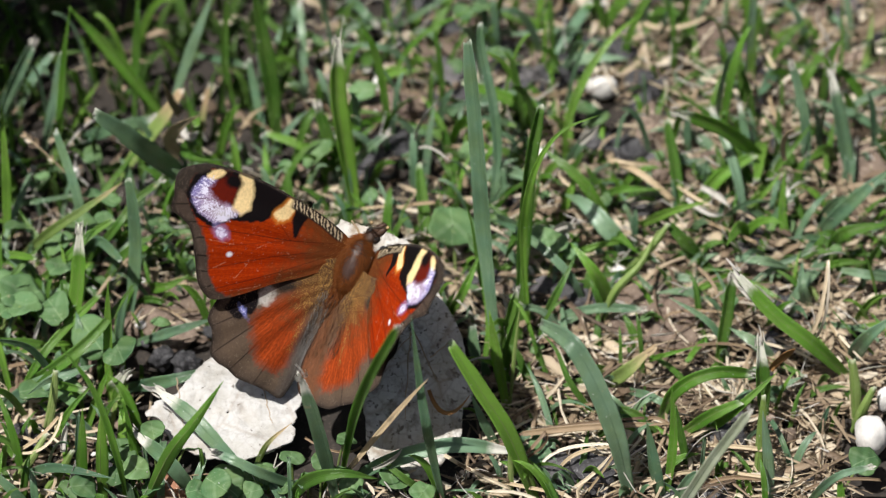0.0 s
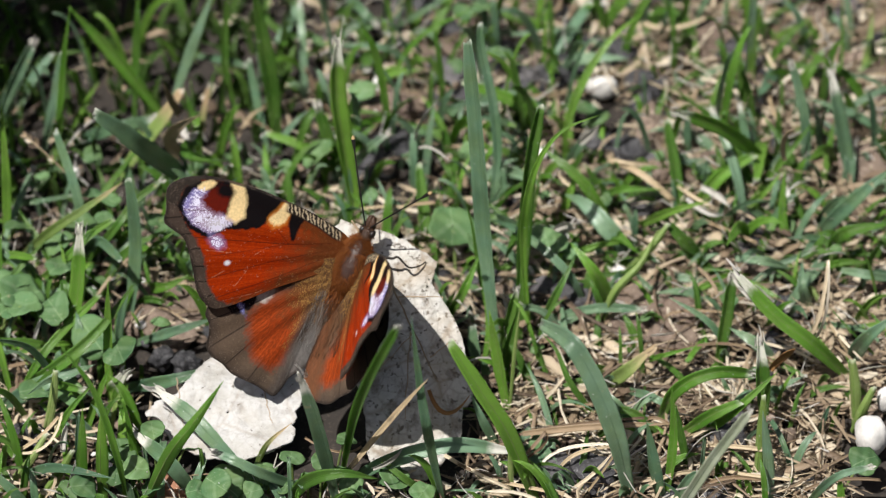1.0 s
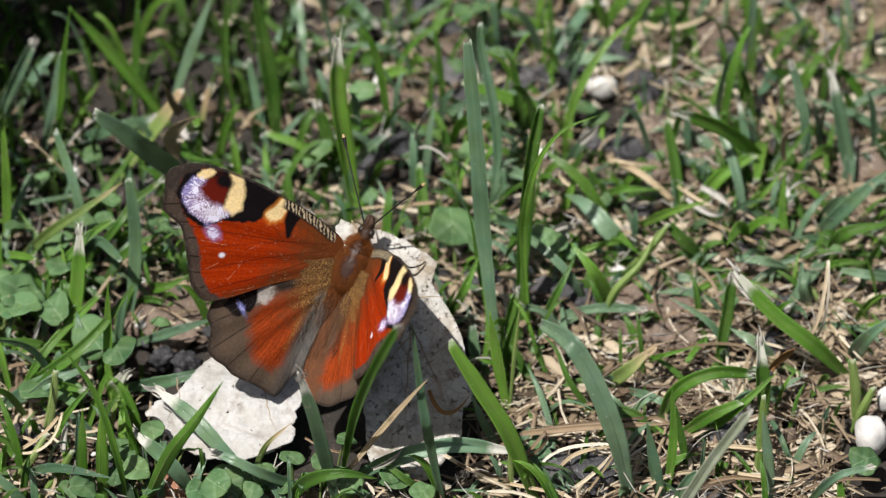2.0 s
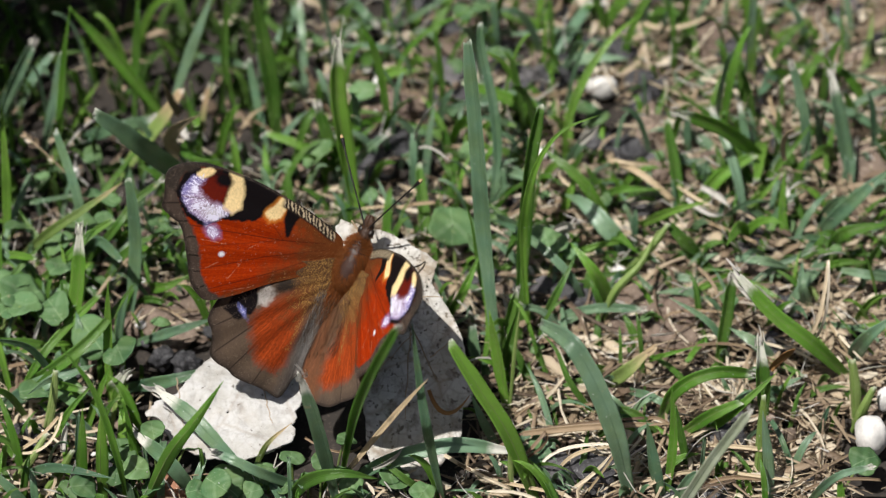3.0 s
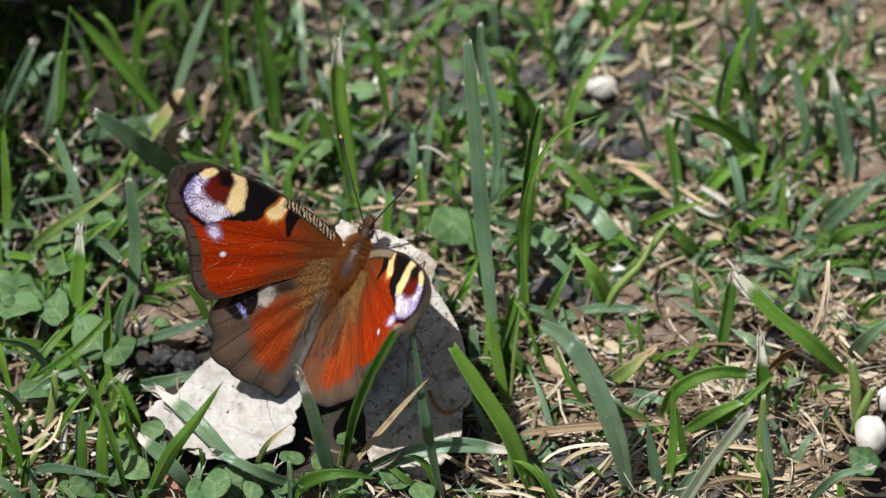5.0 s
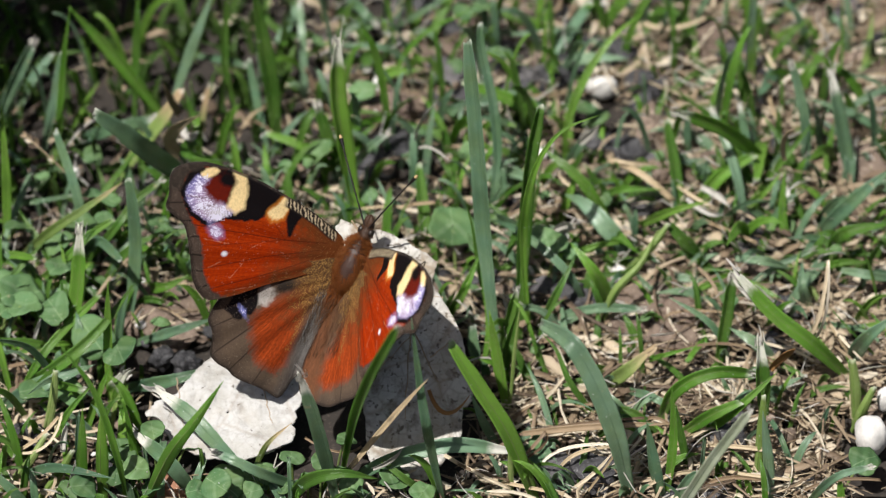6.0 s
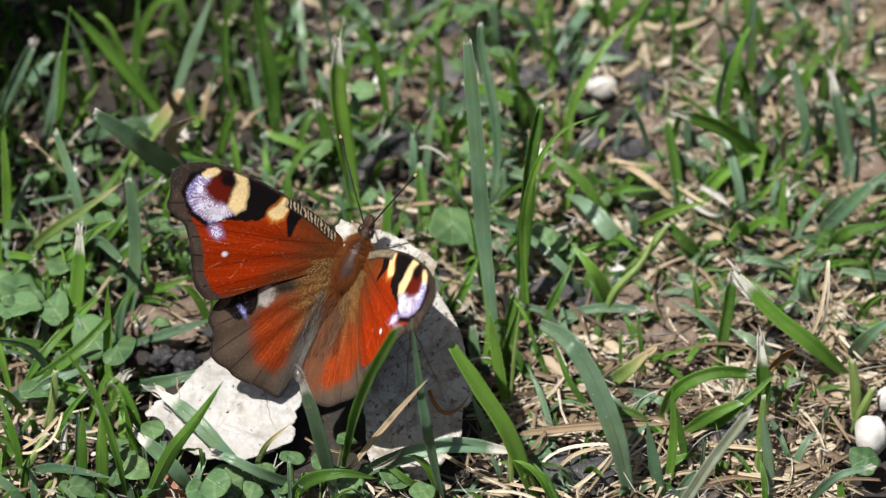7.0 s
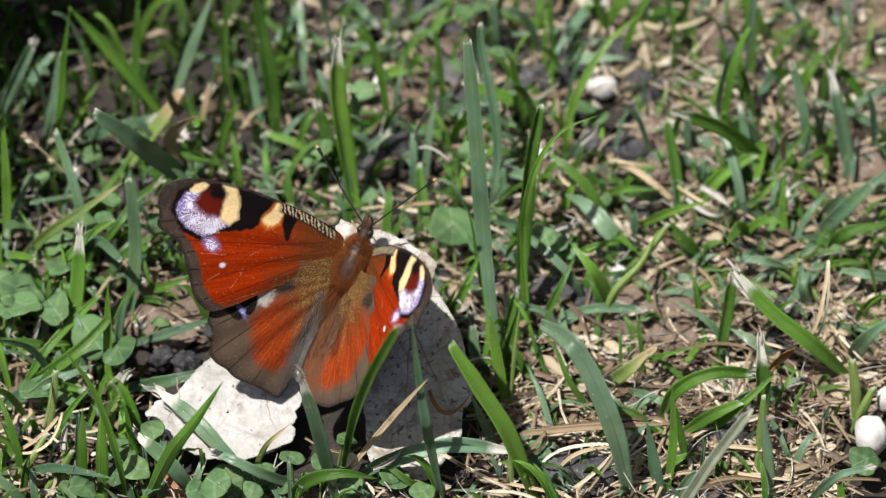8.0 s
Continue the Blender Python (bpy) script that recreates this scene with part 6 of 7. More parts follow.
dry_straw((58.6, -18.0, 6.0), (60.9, -22.0, 4.5), (63.0, -22.7, 1.0), 0.54)
dry_straw((26.2, 16.5, 3.0), (30.6, 9.9, 9.0), (36.5, 7.5, 3.0), 1.16)
dry_straw((-68.3, -43.4, 1.0), (-63.2, -45.7, 4.0), (-58.7, -40.8, 7.0), 0.62)
dry_straw((-67.9, -40.4, 2.0), (-63.7, -42.9, 6.0), (-60.0, -43.6, 2.0), 0.54)
dry_straw((-64.6, -37.0, 2.0), (-61.3, -41.8, 5.5), (-58.1, -43.3, 3.0), 0.45)
dry_straw((29.8, -50.8, 1.0), (34.5, -48.5, 4.5), (41.0, -47.9, 2.0), 0.71)
dry_straw((39.3, -49.7, 1.0), (43.5, -49.5, 5.0), (51.4, -49.3, 1.0), 0.71)
dry_straw((42.1, -42.7, 1.0), (46.9, -44.3, 4.5), (52.8, -44.1, 2.0), 0.80)
dry_straw((29.3, -27.9, 5.0), (32.6, -29.5, 9.0), (32.9, -28.1, 9.0), 0.80)
dry_straw((18.1, 15.3, 2.0), (19.1, 8.5, 4.0), (24.8, 10.4, 2.0), 0.54)
clover_leaf((-33.1, -52.6, 5.0), 3.39, 1.00, 140)
clover_leaf((-29.3, -53.3, 4.0), 2.14, 0.90, 20)
clover_leaf((-27.0, -50.0, 4.0), 1.96, 0.80, 70)
clover_leaf((-24.0, -51.4, 3.0), 1.96, 0.80, 10)
clover_leaf((-7.9, -49.5, 4.0), 2.14, 0.90, 160)
clover_leaf((-3.1, -53.3, 4.0), 2.32, 0.90, 60)
clover_leaf((-12.4, -52.5, 3.0), 1.96, 0.80, 110)
clover_leaf((-49.8, -50.0, 4.0), 2.32, 0.80, 30)
clover_leaf((-44.2, -51.4, 3.0), 2.14, 0.90, 200)
clover_leaf((-57.0, -52.3, 3.0), 2.32, 0.80, 80)
clover_leaf((-36.7, -55.5, 5.0), 2.50, 0.90, -20)
clover_leaf((-20.6, -49.8, 3.0), 1.43, 0.90, 90)
clover_leaf((-66.9, -18.6, 7.0), 3.21, 0.80, 40)
clover_leaf((-60.3, -19.4, 8.0), 3.57, 0.80, -60)
clover_leaf((-43.0, -0.8, 5.0), 2.32, 0.70, 10)
clover_leaf((20.0, -4.1, 4.0), 1.79, 0.80, 60)
clover_leaf((31.8, -15.9, 2.0), 1.61, 0.70, 0)
dry_curl((-41.6, 11.8, 9.0), (-46.1, 10.6, 15.5), (-38.1, 8.2, 22.0), 2.32, STRAW)
dry_curl((-41.0, 15.2, 12.0), (-40.1, 10.1, 14.0), (-38.5, 10.6, 16.0), 1.78, BLEACHED)
dry_curl((-38.8, 14.9, 9.0), (-43.5, 9.8, 11.5), (-34.0, 6.0, 14.0), 2.14, DEEP)
dry_curl((50.3, -30.4, 6.0), (52.2, -29.9, 9.5), (53.9, -32.3, 13.0), 1.43, RUST)
dry_curl((-41.9, 21.4, 8.0), (-43.3, 18.5, 14.0), (-43.9, 16.8, 20.0), 1.43, STRAW)
dry_curl((-4.4, 14.0, 10.0), (-4.4, 13.6, 15.0), (-0.8, 13.1, 20.0), 0.54, BLEACHED)
dry_curl((-3.9, 12.5, 10.0), (-1.9, 13.0, 11.0), (1.0, 7.8, 12.0), 0.54, BLEACHED)
dry_curl((17.4, -0.6, 5.0), (19.3, 0.3, 6.5), (20.7, -2.9, 8.0), 1.43, BLEACHED)
dry_curl((21.6, 17.1, 6.0), (22.7, 17.3, 7.5), (24.8, 18.3, 9.0), 1.43, BLEACHED)
dry_curl((44.8, -20.7, 16.0), (46.5, -23.0, 15.0), (48.4, -24.2, 14.0), 0.71, BLEACHED)
dry_curl((-43.7, -33.9, 6.0), (-44.9, -36.6, 7.5), (-46.2, -35.9, 9.0), 0.89, BLEACHED)
dry_curl((-58.1, -45.3, 4.0), (-58.1, -42.9, 6.0), (-57.3, -43.2, 8.0), 1.07, BLEACHED)
dry_curl((-57.0, -51.7, 3.0), (-56.2, -51.0, 5.5), (-55.7, -50.3, 8.0), 0.71, BLEACHED)
dry_curl((-2.1, -37.9, 10.0), (-0.0, -46.0, 9.5), (4.1, -38.2, 9.0), 0.80, RUST)
dry_curl((-10.7, -49.5, 5.0), (-7.7, -50.2, 7.5), (-6.2, -49.8, 10.0), 0.80, BLEACHED)
dry_curl((-63.2, -24.1, 6.0), (-62.7, -23.2, 8.0), (-62.0, -23.5, 10.0), 0.62, BLEACHED)
dry_curl((53.7, 7.8, 12.0), (52.2, 8.2, 17.0), (54.7, 5.4, 22.0), 1.07, STRAW)
dry_curl((40.8, 8.8, 5.0), (43.8, 6.9, 5.5), (45.0, 3.7, 6.0), 1.25, BLEACHED)
dry_curl((38.5, 7.3, 4.0), (41.7, 2.2, 5.0), (44.1, 1.9, 6.0), 0.89, BLEACHED)
stone((65.7, -39.0, 0.8), (2.30, 3.00, 3.7), CHALK, 20)
stone((25.9, 35.6, -0.2), (2.3, 1.5, 2.2), CHALK, 10)
stone((68.7, -31.5, 0.6), (1.8, 1.5, 2.2), CHALK, 15)
stone((23.4, 36.4, -0.5), (0.89, 1.08, 1.2), CHALK, 0)
stone((-39.8, -24.1, -0.2), (2.18, 2.07, 2.2), CHAR, 30)
stone((-43.8, -22.3, -0.4), (1.54, 1.73, 1.6), CHAR, -40)
stone((-41.7, -48.8, -0.3), (3.92, 2.64, 2.0), BRICK, -10)
stone((23.0, -46.0, -0.1), (3.98, 2.94, 2.6), CHAR, -25)
stone((17.4, -45.8, -0.2), (2.57, 2.25, 2.2), CHAR, 40)
stone((43.9, -38.1, -0.1), (2.95, 2.94, 2.6), CHAR, 10)
stone((-63.7, -39.1, -0.2), (3.60, 2.42, 2.4), CHAR, 10)
stone((53.6, -12.1, -0.4), (2.83, 2.07, 1.8), CHAR, -10)
stone((51.5, -20.4, -0.3), (2.18, 2.07, 2.0), CHAR, 20)
stone((20.0, -10.0, -0.2), (4.50, 2.07, 2.2), CHAR, 0)
stone((31.5, -10.1, -0.5), (3.92, 3.12, 1.4), BARK, 10)
stone((37.3, -11.7, -0.5), (3.57, 2.40, 1.2), BARK, -30)
stone((35.8, -17.6, -0.5), (3.57, 2.40, 1.2), BARK, -10)
stone((29.7, -15.1, -0.6), (3.21, 1.44, 1.0), BARK, 5)
stone((15.6, -8.4, -0.4), (2.83, 2.07, 1.6), CHAR, 10)
stone((18.8, 38.9, -0.2), (3.85, 2.94, 2.2), CHAR, 20)
stone((28.5, 42.9, -0.3), (3.21, 2.07, 2.0), CHAR, -40)
stone((-12.1, 18.0, -0.4), (3.85, 2.59, 1.8), CHAR, 0)
stone((-42.9, -10.7, -0.5), (7.14, 4.08, 1.4), BARK, 10)
stone((-46.3, -14.1, -0.5), (4.46, 2.88, 1.2), BARK, -20)
stone((-41.8, -17.5, -0.6), (3.57, 2.40, 1.0), BARK, 30)
stone((33.2, 26.4, -0.2), (2.14, 4.32, 2.2), BARK, 0)
stone((32.4, 32.9, -0.4), (2.57, 2.07, 1.8), CHAR, 60)
stone((66.5, 19.1, -0.3), (3.57, 3.60, 2.0), BARK, 20)
stone((47.4, 44.1, -0.3), (3.21, 2.59, 2.0), CHAR, 0)
stone((44.7, 46.7, -0.3), (3.57, 3.60, 2.0), BARK, 40)
stone((50.9, 39.1, -0.3), (3.21, 2.25, 2.0), CHAR, 10)
stone((13.4, 38.1, -0.4), (2.31, 2.07, 1.6), CHAR, 0)
stone((25.0, 22.8, -0.3), (3.21, 2.25, 2.0), CHAR, 10)
stone((29.5, 21.6, -0.3), (2.57, 2.59, 2.0), CHAR, 50)
stone((-8.6, 31.8, -0.4), (5.35, 2.40, 1.6), BARK, 0)
stone((-3.9, -6.9, -0.6), (1.28, 1.73, 1.0), CHAR, 0)
stone((5.9, -5.9, -0.5), (3.21, 1.73, 1.4), CHAR, 0)
stone((-59.7, -32.8, -0.5), (2.57, 2.07, 1.4), CHAR, 20)
stone((-32.3, -29.0, -0.7), (1.03, 1.04, 0.8), CHAR, 0)
stone((44.9, -35.2, -0.4), (1.93, 1.73, 1.6), CHAR, 60)
stone((13.0, -4.7, -0.5), (1.43, 1.68, 1.4), CHALK, 0)
stone((15.5, 20.7, -0.5), (1.25, 1.44, 1.4), CHALK, 0)
stone((27.7, -4.6, -0.5), (1.25, 1.68, 1.2), CHALK, 0)
stone((55.4, 11.5, -0.5), (1.07, 2.16, 1.4), CHALK, 0)
stone((-10.4, 36.2, -0.4), (1.25, 1.44, 1.6), CHALK, 0)
stone((-47.6, -6.6, -0.6), (0.98, 1.08, 1.0), CHALK, 0)
stone((-58.8, 17.1, -0.6), (0.89, 1.08, 1.0), CHALK, 0)


def seed_stalk(pts, heads):
    """A thin dead flowering stalk with husks along it; heads: share of the way, length, lean."""
    curve = spline3(pts, 8)
    p = Pile()
    tube(p, curve, [0.20 - 0.10 * i / len(curve) for i in range(len(curve))], 6)
    ob = thing("seed_stalk", p, STRAW, "thin brown dead flowering stalk with empty husks", "straw")
    rng = random.Random(8)
    for share, ln, lean in heads:
        k = min(len(curve) - 2, int(share * (len(curve) - 1)))
        d = (curve[k + 1] - curve[k]).normalized()
        for way in (-1, 1):
            q = Pile()
            side = d.cross(FACE).normalized() * way
            e = curve[k] + (d * 0.8 + side * lean + FACE * rng.uniform(-0.2, 0.3)) * ln
            strip(q, curve[k], curve[k] + (d * 0.3 + side * lean * 0.9) * ln, e, ln * 0.42, rng.uniform(-30, 30), n=6, thick=0.15, rng=rng)
            part("husk", q, CHAFF, ob, "papery empty husk")
    return ob


seed_stalk([(-52.0, 7.4, -3.0), (-56.5, 6.5, 6.0), (-60.0, 6.3, 12.0), (-63.2, 6.9, 16.0), (-65.6, 7.8, 18.0)], [(0.62, 0.9, 0.45), (0.80, 1.7, 0.45), (0.88, 1.3, 0.4), (0.97, 1.2, 0.3)])


def clear(x, y):
    """False over the two pale leaves, the bare gap between them and the white pebbles."""
    return not (-46 < x < 5 and -47 < y < -17) and not (60 < x < 73 and -52 < y < -33) and not (20 < x < 31 and 21 < y < 38)


def loose_blades(rng, count, xs, ys, lengths, widths, mats, rise):
    """Middling blades that lean every way between the tall ones."""
    for i in range(count):
        x, y = rng.uniform(*xs), rng.uniform(*ys)
        q, ln, up = rng.uniform(0, 6.283), rng.uniform(*lengths), rng.uniform(*rise)
        mat, w = mats[i % len(mats)], rng.uniform(*widths)
        z = ground_height(x, y) - 0.4
        dx, dy = math.cos(q) * ln, math.sin(q) * ln * 0.8
        out = math.sqrt(1 - up * up)
        if clear(x, y) and clear(x + dx * out, y + dy * out):
            tip = ("point", "point", "torn", "point", "cut")[i % 5]
            grass_blade([(x, y, z), (x + dx * out * 0.4, y + dy * out * 0.4, z + ln * up * 0.62 + 1.5), (x + dx * out, y + dy * out, z + ln * up + 0.8)], w, mat, tip, fold=rng.uniform(0.1, 0.35), turn=rng.uniform(-25, 25))


loose_blades(random.Random(21), 46, (12, 78), (2, 50), (10, 24), (1.1, 2.3), (WAXY, FRESH, WAXY, DEEP, FRESH), (0.2, 0.75))
loose_blades(random.Random(22), 16, (14, 60), (-22, 2), (9, 17), (0.7, 1.5), (FRESH, WAXY, DEEP), (0.2, 0.6))
loose_blades(random.Random(23), 34, (-74, -49), (-50, 2), (12, 28), (0.8, 1.6), (FRESH, WAXY, DEEP, FRESH), (0.4, 0.85))
loose_blades(random.Random(24), 16, (-32, 8), (16, 48), (10, 22), (0.9, 1.9), (FRESH, WAXY, DEEP), (0.3, 0.8))


# ---------------------------------------------------------------- what nobody could count
def scatter():
    rng = random.Random(11)
    # a loose heap of dead stalks, fibres and chaff
    p, chips = Pile(), Pile()
    for i in range(46000):
        x, y = rng.uniform(-88, 88), rng.uniform(-70, 76)
        dense = 0.24 + 0.76 * (1 / (1 + math.exp(-(x - 5) / 8)))
        if y > 0:
            dense = max(dense * (0.46 if y < 22 else 0.8), 0.30)
        if x < -20 and y > 18:
            dense = 0.07
        if x < -42 and y > 4:
            dense = 0.05
        if x > 5 and y < 10:
            dense *= 1.3
        if x < -55 and y < -20:
            dense = 0.5
        lump = 0.62 + 0.9 * noise.noise(Vector((x / 9, y / 9, 5.5)))
        if rng.random() > dense * lump or not clear(x, y):
            continue
        q = rng.gauss(0.15, 0.9)
        z = ground_height(x, y) + 0.2 + 4.4 * rng.random() ** 1.5
        kind = rng.random()
        if kind < 0.03:
            flake(chips, (x, y, z), rng.uniform(3.0, 6.0), rng.uniform(1.4, 2.4), rng.uniform(0, 6.283), rng, 7)
            continue
        if kind < 0.42:
            flake(chips, (x, y, z), rng.uniform(1.0, 5.0), rng.uniform(0.5, 2.0), rng.uniform(0, 6.283), rng)
            continue
        ln, w = rng.uniform(2, 9), 0.12 + 0.36 * rng.random() ** 2
        if kind > 0.86:
            ln, w, z = rng.uniform(7, 19), rng.uniform(0.25, 0.8), z + 0.8
            flake(chips, (x, y, z), ln, w, q, rng, 7)
            continue
        dx, dy = math.cos(q) * ln / 2, math.sin(q) * ln / 2
        tz = rng.uniform(-0.18, 0.18) * ln
        sliver(p, (x - dx, y - dy, z - tz), (x + rng.gauss(0, 0.13) * ln, y + rng.gauss(0, 0.13) * ln, z + rng.uniform(0, 0.25) * ln), (x + dx, y + dy, z + tz), w, rng)
    thing("straw_litter", p, STRAW, "loose tan fibres and dead grass over the soil", "straw", kind="stuff")
    thing("chaff", chips, CHAFF, "flat torn flakes of dead blades and husks", "straw", kind="stuff")
    # bleached shreds that catch the light
    p = Pile()
    for i in range(1300):
        x, y = rng.uniform(-85, 85), rng.uniform(-66, 74)
        if not clear(x, y) or (x < -20 and y > 22):
            continue
        ln, q = rng.uniform(1.2, 6.5), rng.uniform(0, 6.283)
        z = ground_height(x, y) + rng.uniform(2.5, 8)
        a = Vector((math.cos(q), math.sin(q), rng.uniform(-0.5, 0.9))) * ln
        o = Vector((x, y, z))
        sliver(p, o, o + a * 0.5 + Vector((rng.gauss(0, 0.3), rng.gauss(0, 0.3), rng.gauss(0, 0.3))) * ln * 0.5, o + a, rng.uniform(0.10, 0.42), rng)
    thing("dry_shreds", p, BLEACHED, "bleached white shreds of dead grass", "straw", kind="stuff")
    # short grass between the blades
    for mat, count, name, word in ((FRESH, 850, "short_grass", "short fresh green grass between the larger blades"), (WAXY, 1250, "short_grass", "short blue-green grass between the larger blades"),
                                   (DEEP, 900, "short_grass", "short deep green grass in the shade")):
        p = Pile()
        for i in range(count):
            x, y = rng.uniform(-92, 92), rng.uniform(-70, 85)
            dense = 0.72 if x < 5 else 0.44
            if y > 0 and x > 0:
                dense = (0.95 if y < 25 else 0.66) if mat is not DEEP else 0.35
            if x < -22 and y > (6 if x < -40 else 22):
                dense = 0.14
            if rng.random() > dense or not clear(x, y):
                continue
            q, ln = rng.uniform(0, 6.283), rng.uniform(4, 16) * (1.0 if x < 20 else 0.8)
            up = rng.uniform(0.15, 0.95)
            if x < 10:
                ln, up = ln * 0.85, rng.uniform(0.35, 1.1)
            if y > 20 and rng.random() < 0.5:
                ln, up = ln * rng.uniform(1.1, 1.8), rng.uniform(0.9, 1.35)
            z = ground_height(x, y) - 0.3
            out = max(0.12, 1 - up * 0.6)
            tip = (x + math.cos(q) * ln * out, y + math.sin(q) * ln * out, z + ln * up * 0.8 + 3.5)
            mid = (x + math.cos(q) * ln * out * 0.3, y + math.sin(q) * ln * out * 0.3, z + ln * up * 0.75 + 4.5)
            strip(p, (x, y, z), mid, tip, rng.uniform(0.5, 1.5), rng.uniform(-50, 50), rng.random() < 0.15, 0.25, n=8, thick=0.12, rng=rng)
        thing(name, p, mat, word, "grass", kind="stuff")
    # dense low grass over the far corner, its dark colour standing in for shade
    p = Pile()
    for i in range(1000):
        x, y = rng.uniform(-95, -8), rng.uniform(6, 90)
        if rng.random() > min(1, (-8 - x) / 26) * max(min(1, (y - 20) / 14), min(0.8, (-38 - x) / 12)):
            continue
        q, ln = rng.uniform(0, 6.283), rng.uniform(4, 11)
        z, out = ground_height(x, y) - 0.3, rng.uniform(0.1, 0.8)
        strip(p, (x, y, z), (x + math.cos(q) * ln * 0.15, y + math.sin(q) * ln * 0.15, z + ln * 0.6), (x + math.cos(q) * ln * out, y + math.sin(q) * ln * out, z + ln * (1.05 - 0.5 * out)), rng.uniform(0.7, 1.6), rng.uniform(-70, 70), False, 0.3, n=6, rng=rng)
    thing("low_grass", p, SHADED, "dense low grass hiding the soil, coloured dark in place of shade", "grass", kind="stuff")
    p = Pile()
    for i in range(1500):
        x, y = rng.uniform(0, 85), rng.uniform(-6, 90)
        if not clear(x, y) or rng.random() > 0.55 - 0.25 * (y > 25) + 0.6 * noise.noise(Vector((x / 12, y / 12, 2.2))):
            continue
        q, ln = rng.uniform(0, 6.283), rng.uniform(4, 12)
        z, out = ground_height(x, y) - 0.3, rng.uniform(0.3, 1.0)
        strip(p, (x, y, z), (x + math.cos(q) * ln * 0.2, y + math.sin(q) * ln * 0.2, z + ln * 0.5), (x + math.cos(q) * ln * out, y + math.sin(q) * ln * out, z + ln * (0.9 - 0.5 * out)), rng.uniform(0.5, 1.3), rng.uniform(-70, 70), False, 0.3, n=6, rng=rng)
    thing("low_grass", p, DEEP, "thin deep green low grass among the litter", "grass", kind="stuff")
    # the same lawn goes on all around
    for mat, count, word in ((FRESH, 1500, "sparse fresh green lawn grass all around"), (DEEP, 1500, "sparse deep green lawn grass all around")):
        p = Pile()
        for i in range(count):
            far, q = 100 + 320 * rng.random(), rng.uniform(0, 6.283)
            x, y = math.cos(q) * far, math.sin(q) * far
            if abs(x) < 92 and -70 < y < 85:
                continue
            q, ln = rng.uniform(0, 6.283), rng.uniform(10, 26)
            z, out = ground_height(x, y) - 0.3, rng.uniform(0.15, 0.7)
            strip(p, (x, y, z), (x + math.cos(q) * ln * 0.2, y + math.sin(q) * ln * 0.2, z + ln * 0.6), (x + math.cos(q) * ln * out, y + math.sin(q) * ln * out, z + ln * (1.1 - 0.6 * out)), rng.uniform(1.2, 2.8), rng.uniform(-50, 50), n=5, rng=rng)
        thing("lawn_grass", p, mat, word, "grass", kind="stuff")
    p = Pile()
    for i in range(6000):
        far, q = 400 + 900 * rng.random() ** 0.7, rng.uniform(0, 6.283)
        x, y = math.cos(q) * far, math.sin(q) * far
        q, ln = rng.uniform(0, 6.283), rng.uniform(16, 42)
        z, out = ground_height(x, y) - 0.3, rng.uniform(0.15, 0.8)
        strip(p, (x, y, z), (x + math.cos(q) * ln * 0.2, y + math.sin(q) * ln * 0.2, z + ln * 0.6), (x + math.cos(q) * ln * out, y + math.sin(q) * ln * out, z + ln * (1.1 - 0.6 * out)), rng.uniform(2.4, 4.4), rng.uniform(-50, 50), n=3, rng=rng)
    thing("lawn_grass", p, FRESH, "rough fresh green grass farther out on the lawn", "grass", kind="stuff")
    p = Pile()
    for i in range(5000):
        far, q = 90 + 330 * rng.random(), rng.uniform(0, 6.283)
        x, y = math.cos(q) * far, math.sin(q) * far
        if abs(x) < 88 and -70 < y < 76:
            continue
        ln, q = rng.uniform(5, 22), rng.uniform(0, 6.283)
        z = ground_height(x, y) + rng.uniform(0.2, 3)
        dx, dy = math.cos(q) * ln / 2, math.sin(q) * ln / 2
        sliver(p, (x - dx, y - dy, z), (x, y, z + 0.1 * ln), (x + dx, y + dy, z), rng.uniform(0.4, 1.6), rng)
    thing("lawn_litter", p, STRAW, "dead grass strewn over the lawn around", "straw", kind="stuff")
    # low clover
    p = Pile()
    for i in range(380):
        x, y = rng.uniform(-100, 100), rng.uniform(-75, 90)
        if rng.random() > (0.75 if x < 5 else 0.25) or (x < -15 and y > 22) or not clear(x, y):
            continue
        z = ground_height(x, y) + rng.uniform(2.2, 6.5)
        clover_into(p, (x, y, z), rng.uniform(1.0, 2.4), rng.uniform(0.5, 0.95), rng.uniform(0, 360), rng)
    thing("clover_patch", p, CLOVER, "low clover leaflets close to the soil", "clover", kind="stuff")
    # crumbs of bark, charcoal and grit
    for mat, count, name, word in ((CHAR, 700, "charcoal_crumbs", "charcoal grey crumbs and chips on the soil"), (BARK, 1100, "bark_crumbs", "brown bark crumbs on the soil"), (CHALK, 34, "white_grit", "small white bits of grit")):
        p = Pile()
        for i in range(count):
            x, y = rng.uniform(-100, 100), rng.uniform(-75, 90)
            if not clear(x, y) or (x < -20 and y > 18):
                continue
            s = rng.uniform(0.4, 1.7) * (1.7 if y > 20 and x > -10 else 1.0) if mat is not CHALK else rng.uniform(0.3, 0.8)
            ax = Euler((rng.uniform(-0.4, 0.4), rng.uniform(-0.4, 0.4), rng.uniform(0, 6.28))).to_matrix()
            blob(p, (x, y, ground_height(x, y) + rng.uniform(0.3, 3.2) + (1.5 if mat is CHALK else 0)), ax, (s * rng.uniform(0.8, 1.8), s, s * rng.uniform(0.3, 0.7)), 0.3, rng.uniform(0, 90), 5, 8, power=0.75)
        thing(name, p, mat, word, "grit", kind="stuff", smooth=False)
    # tall rough grass added out of view, only to shade the far corner
    p = Pile()
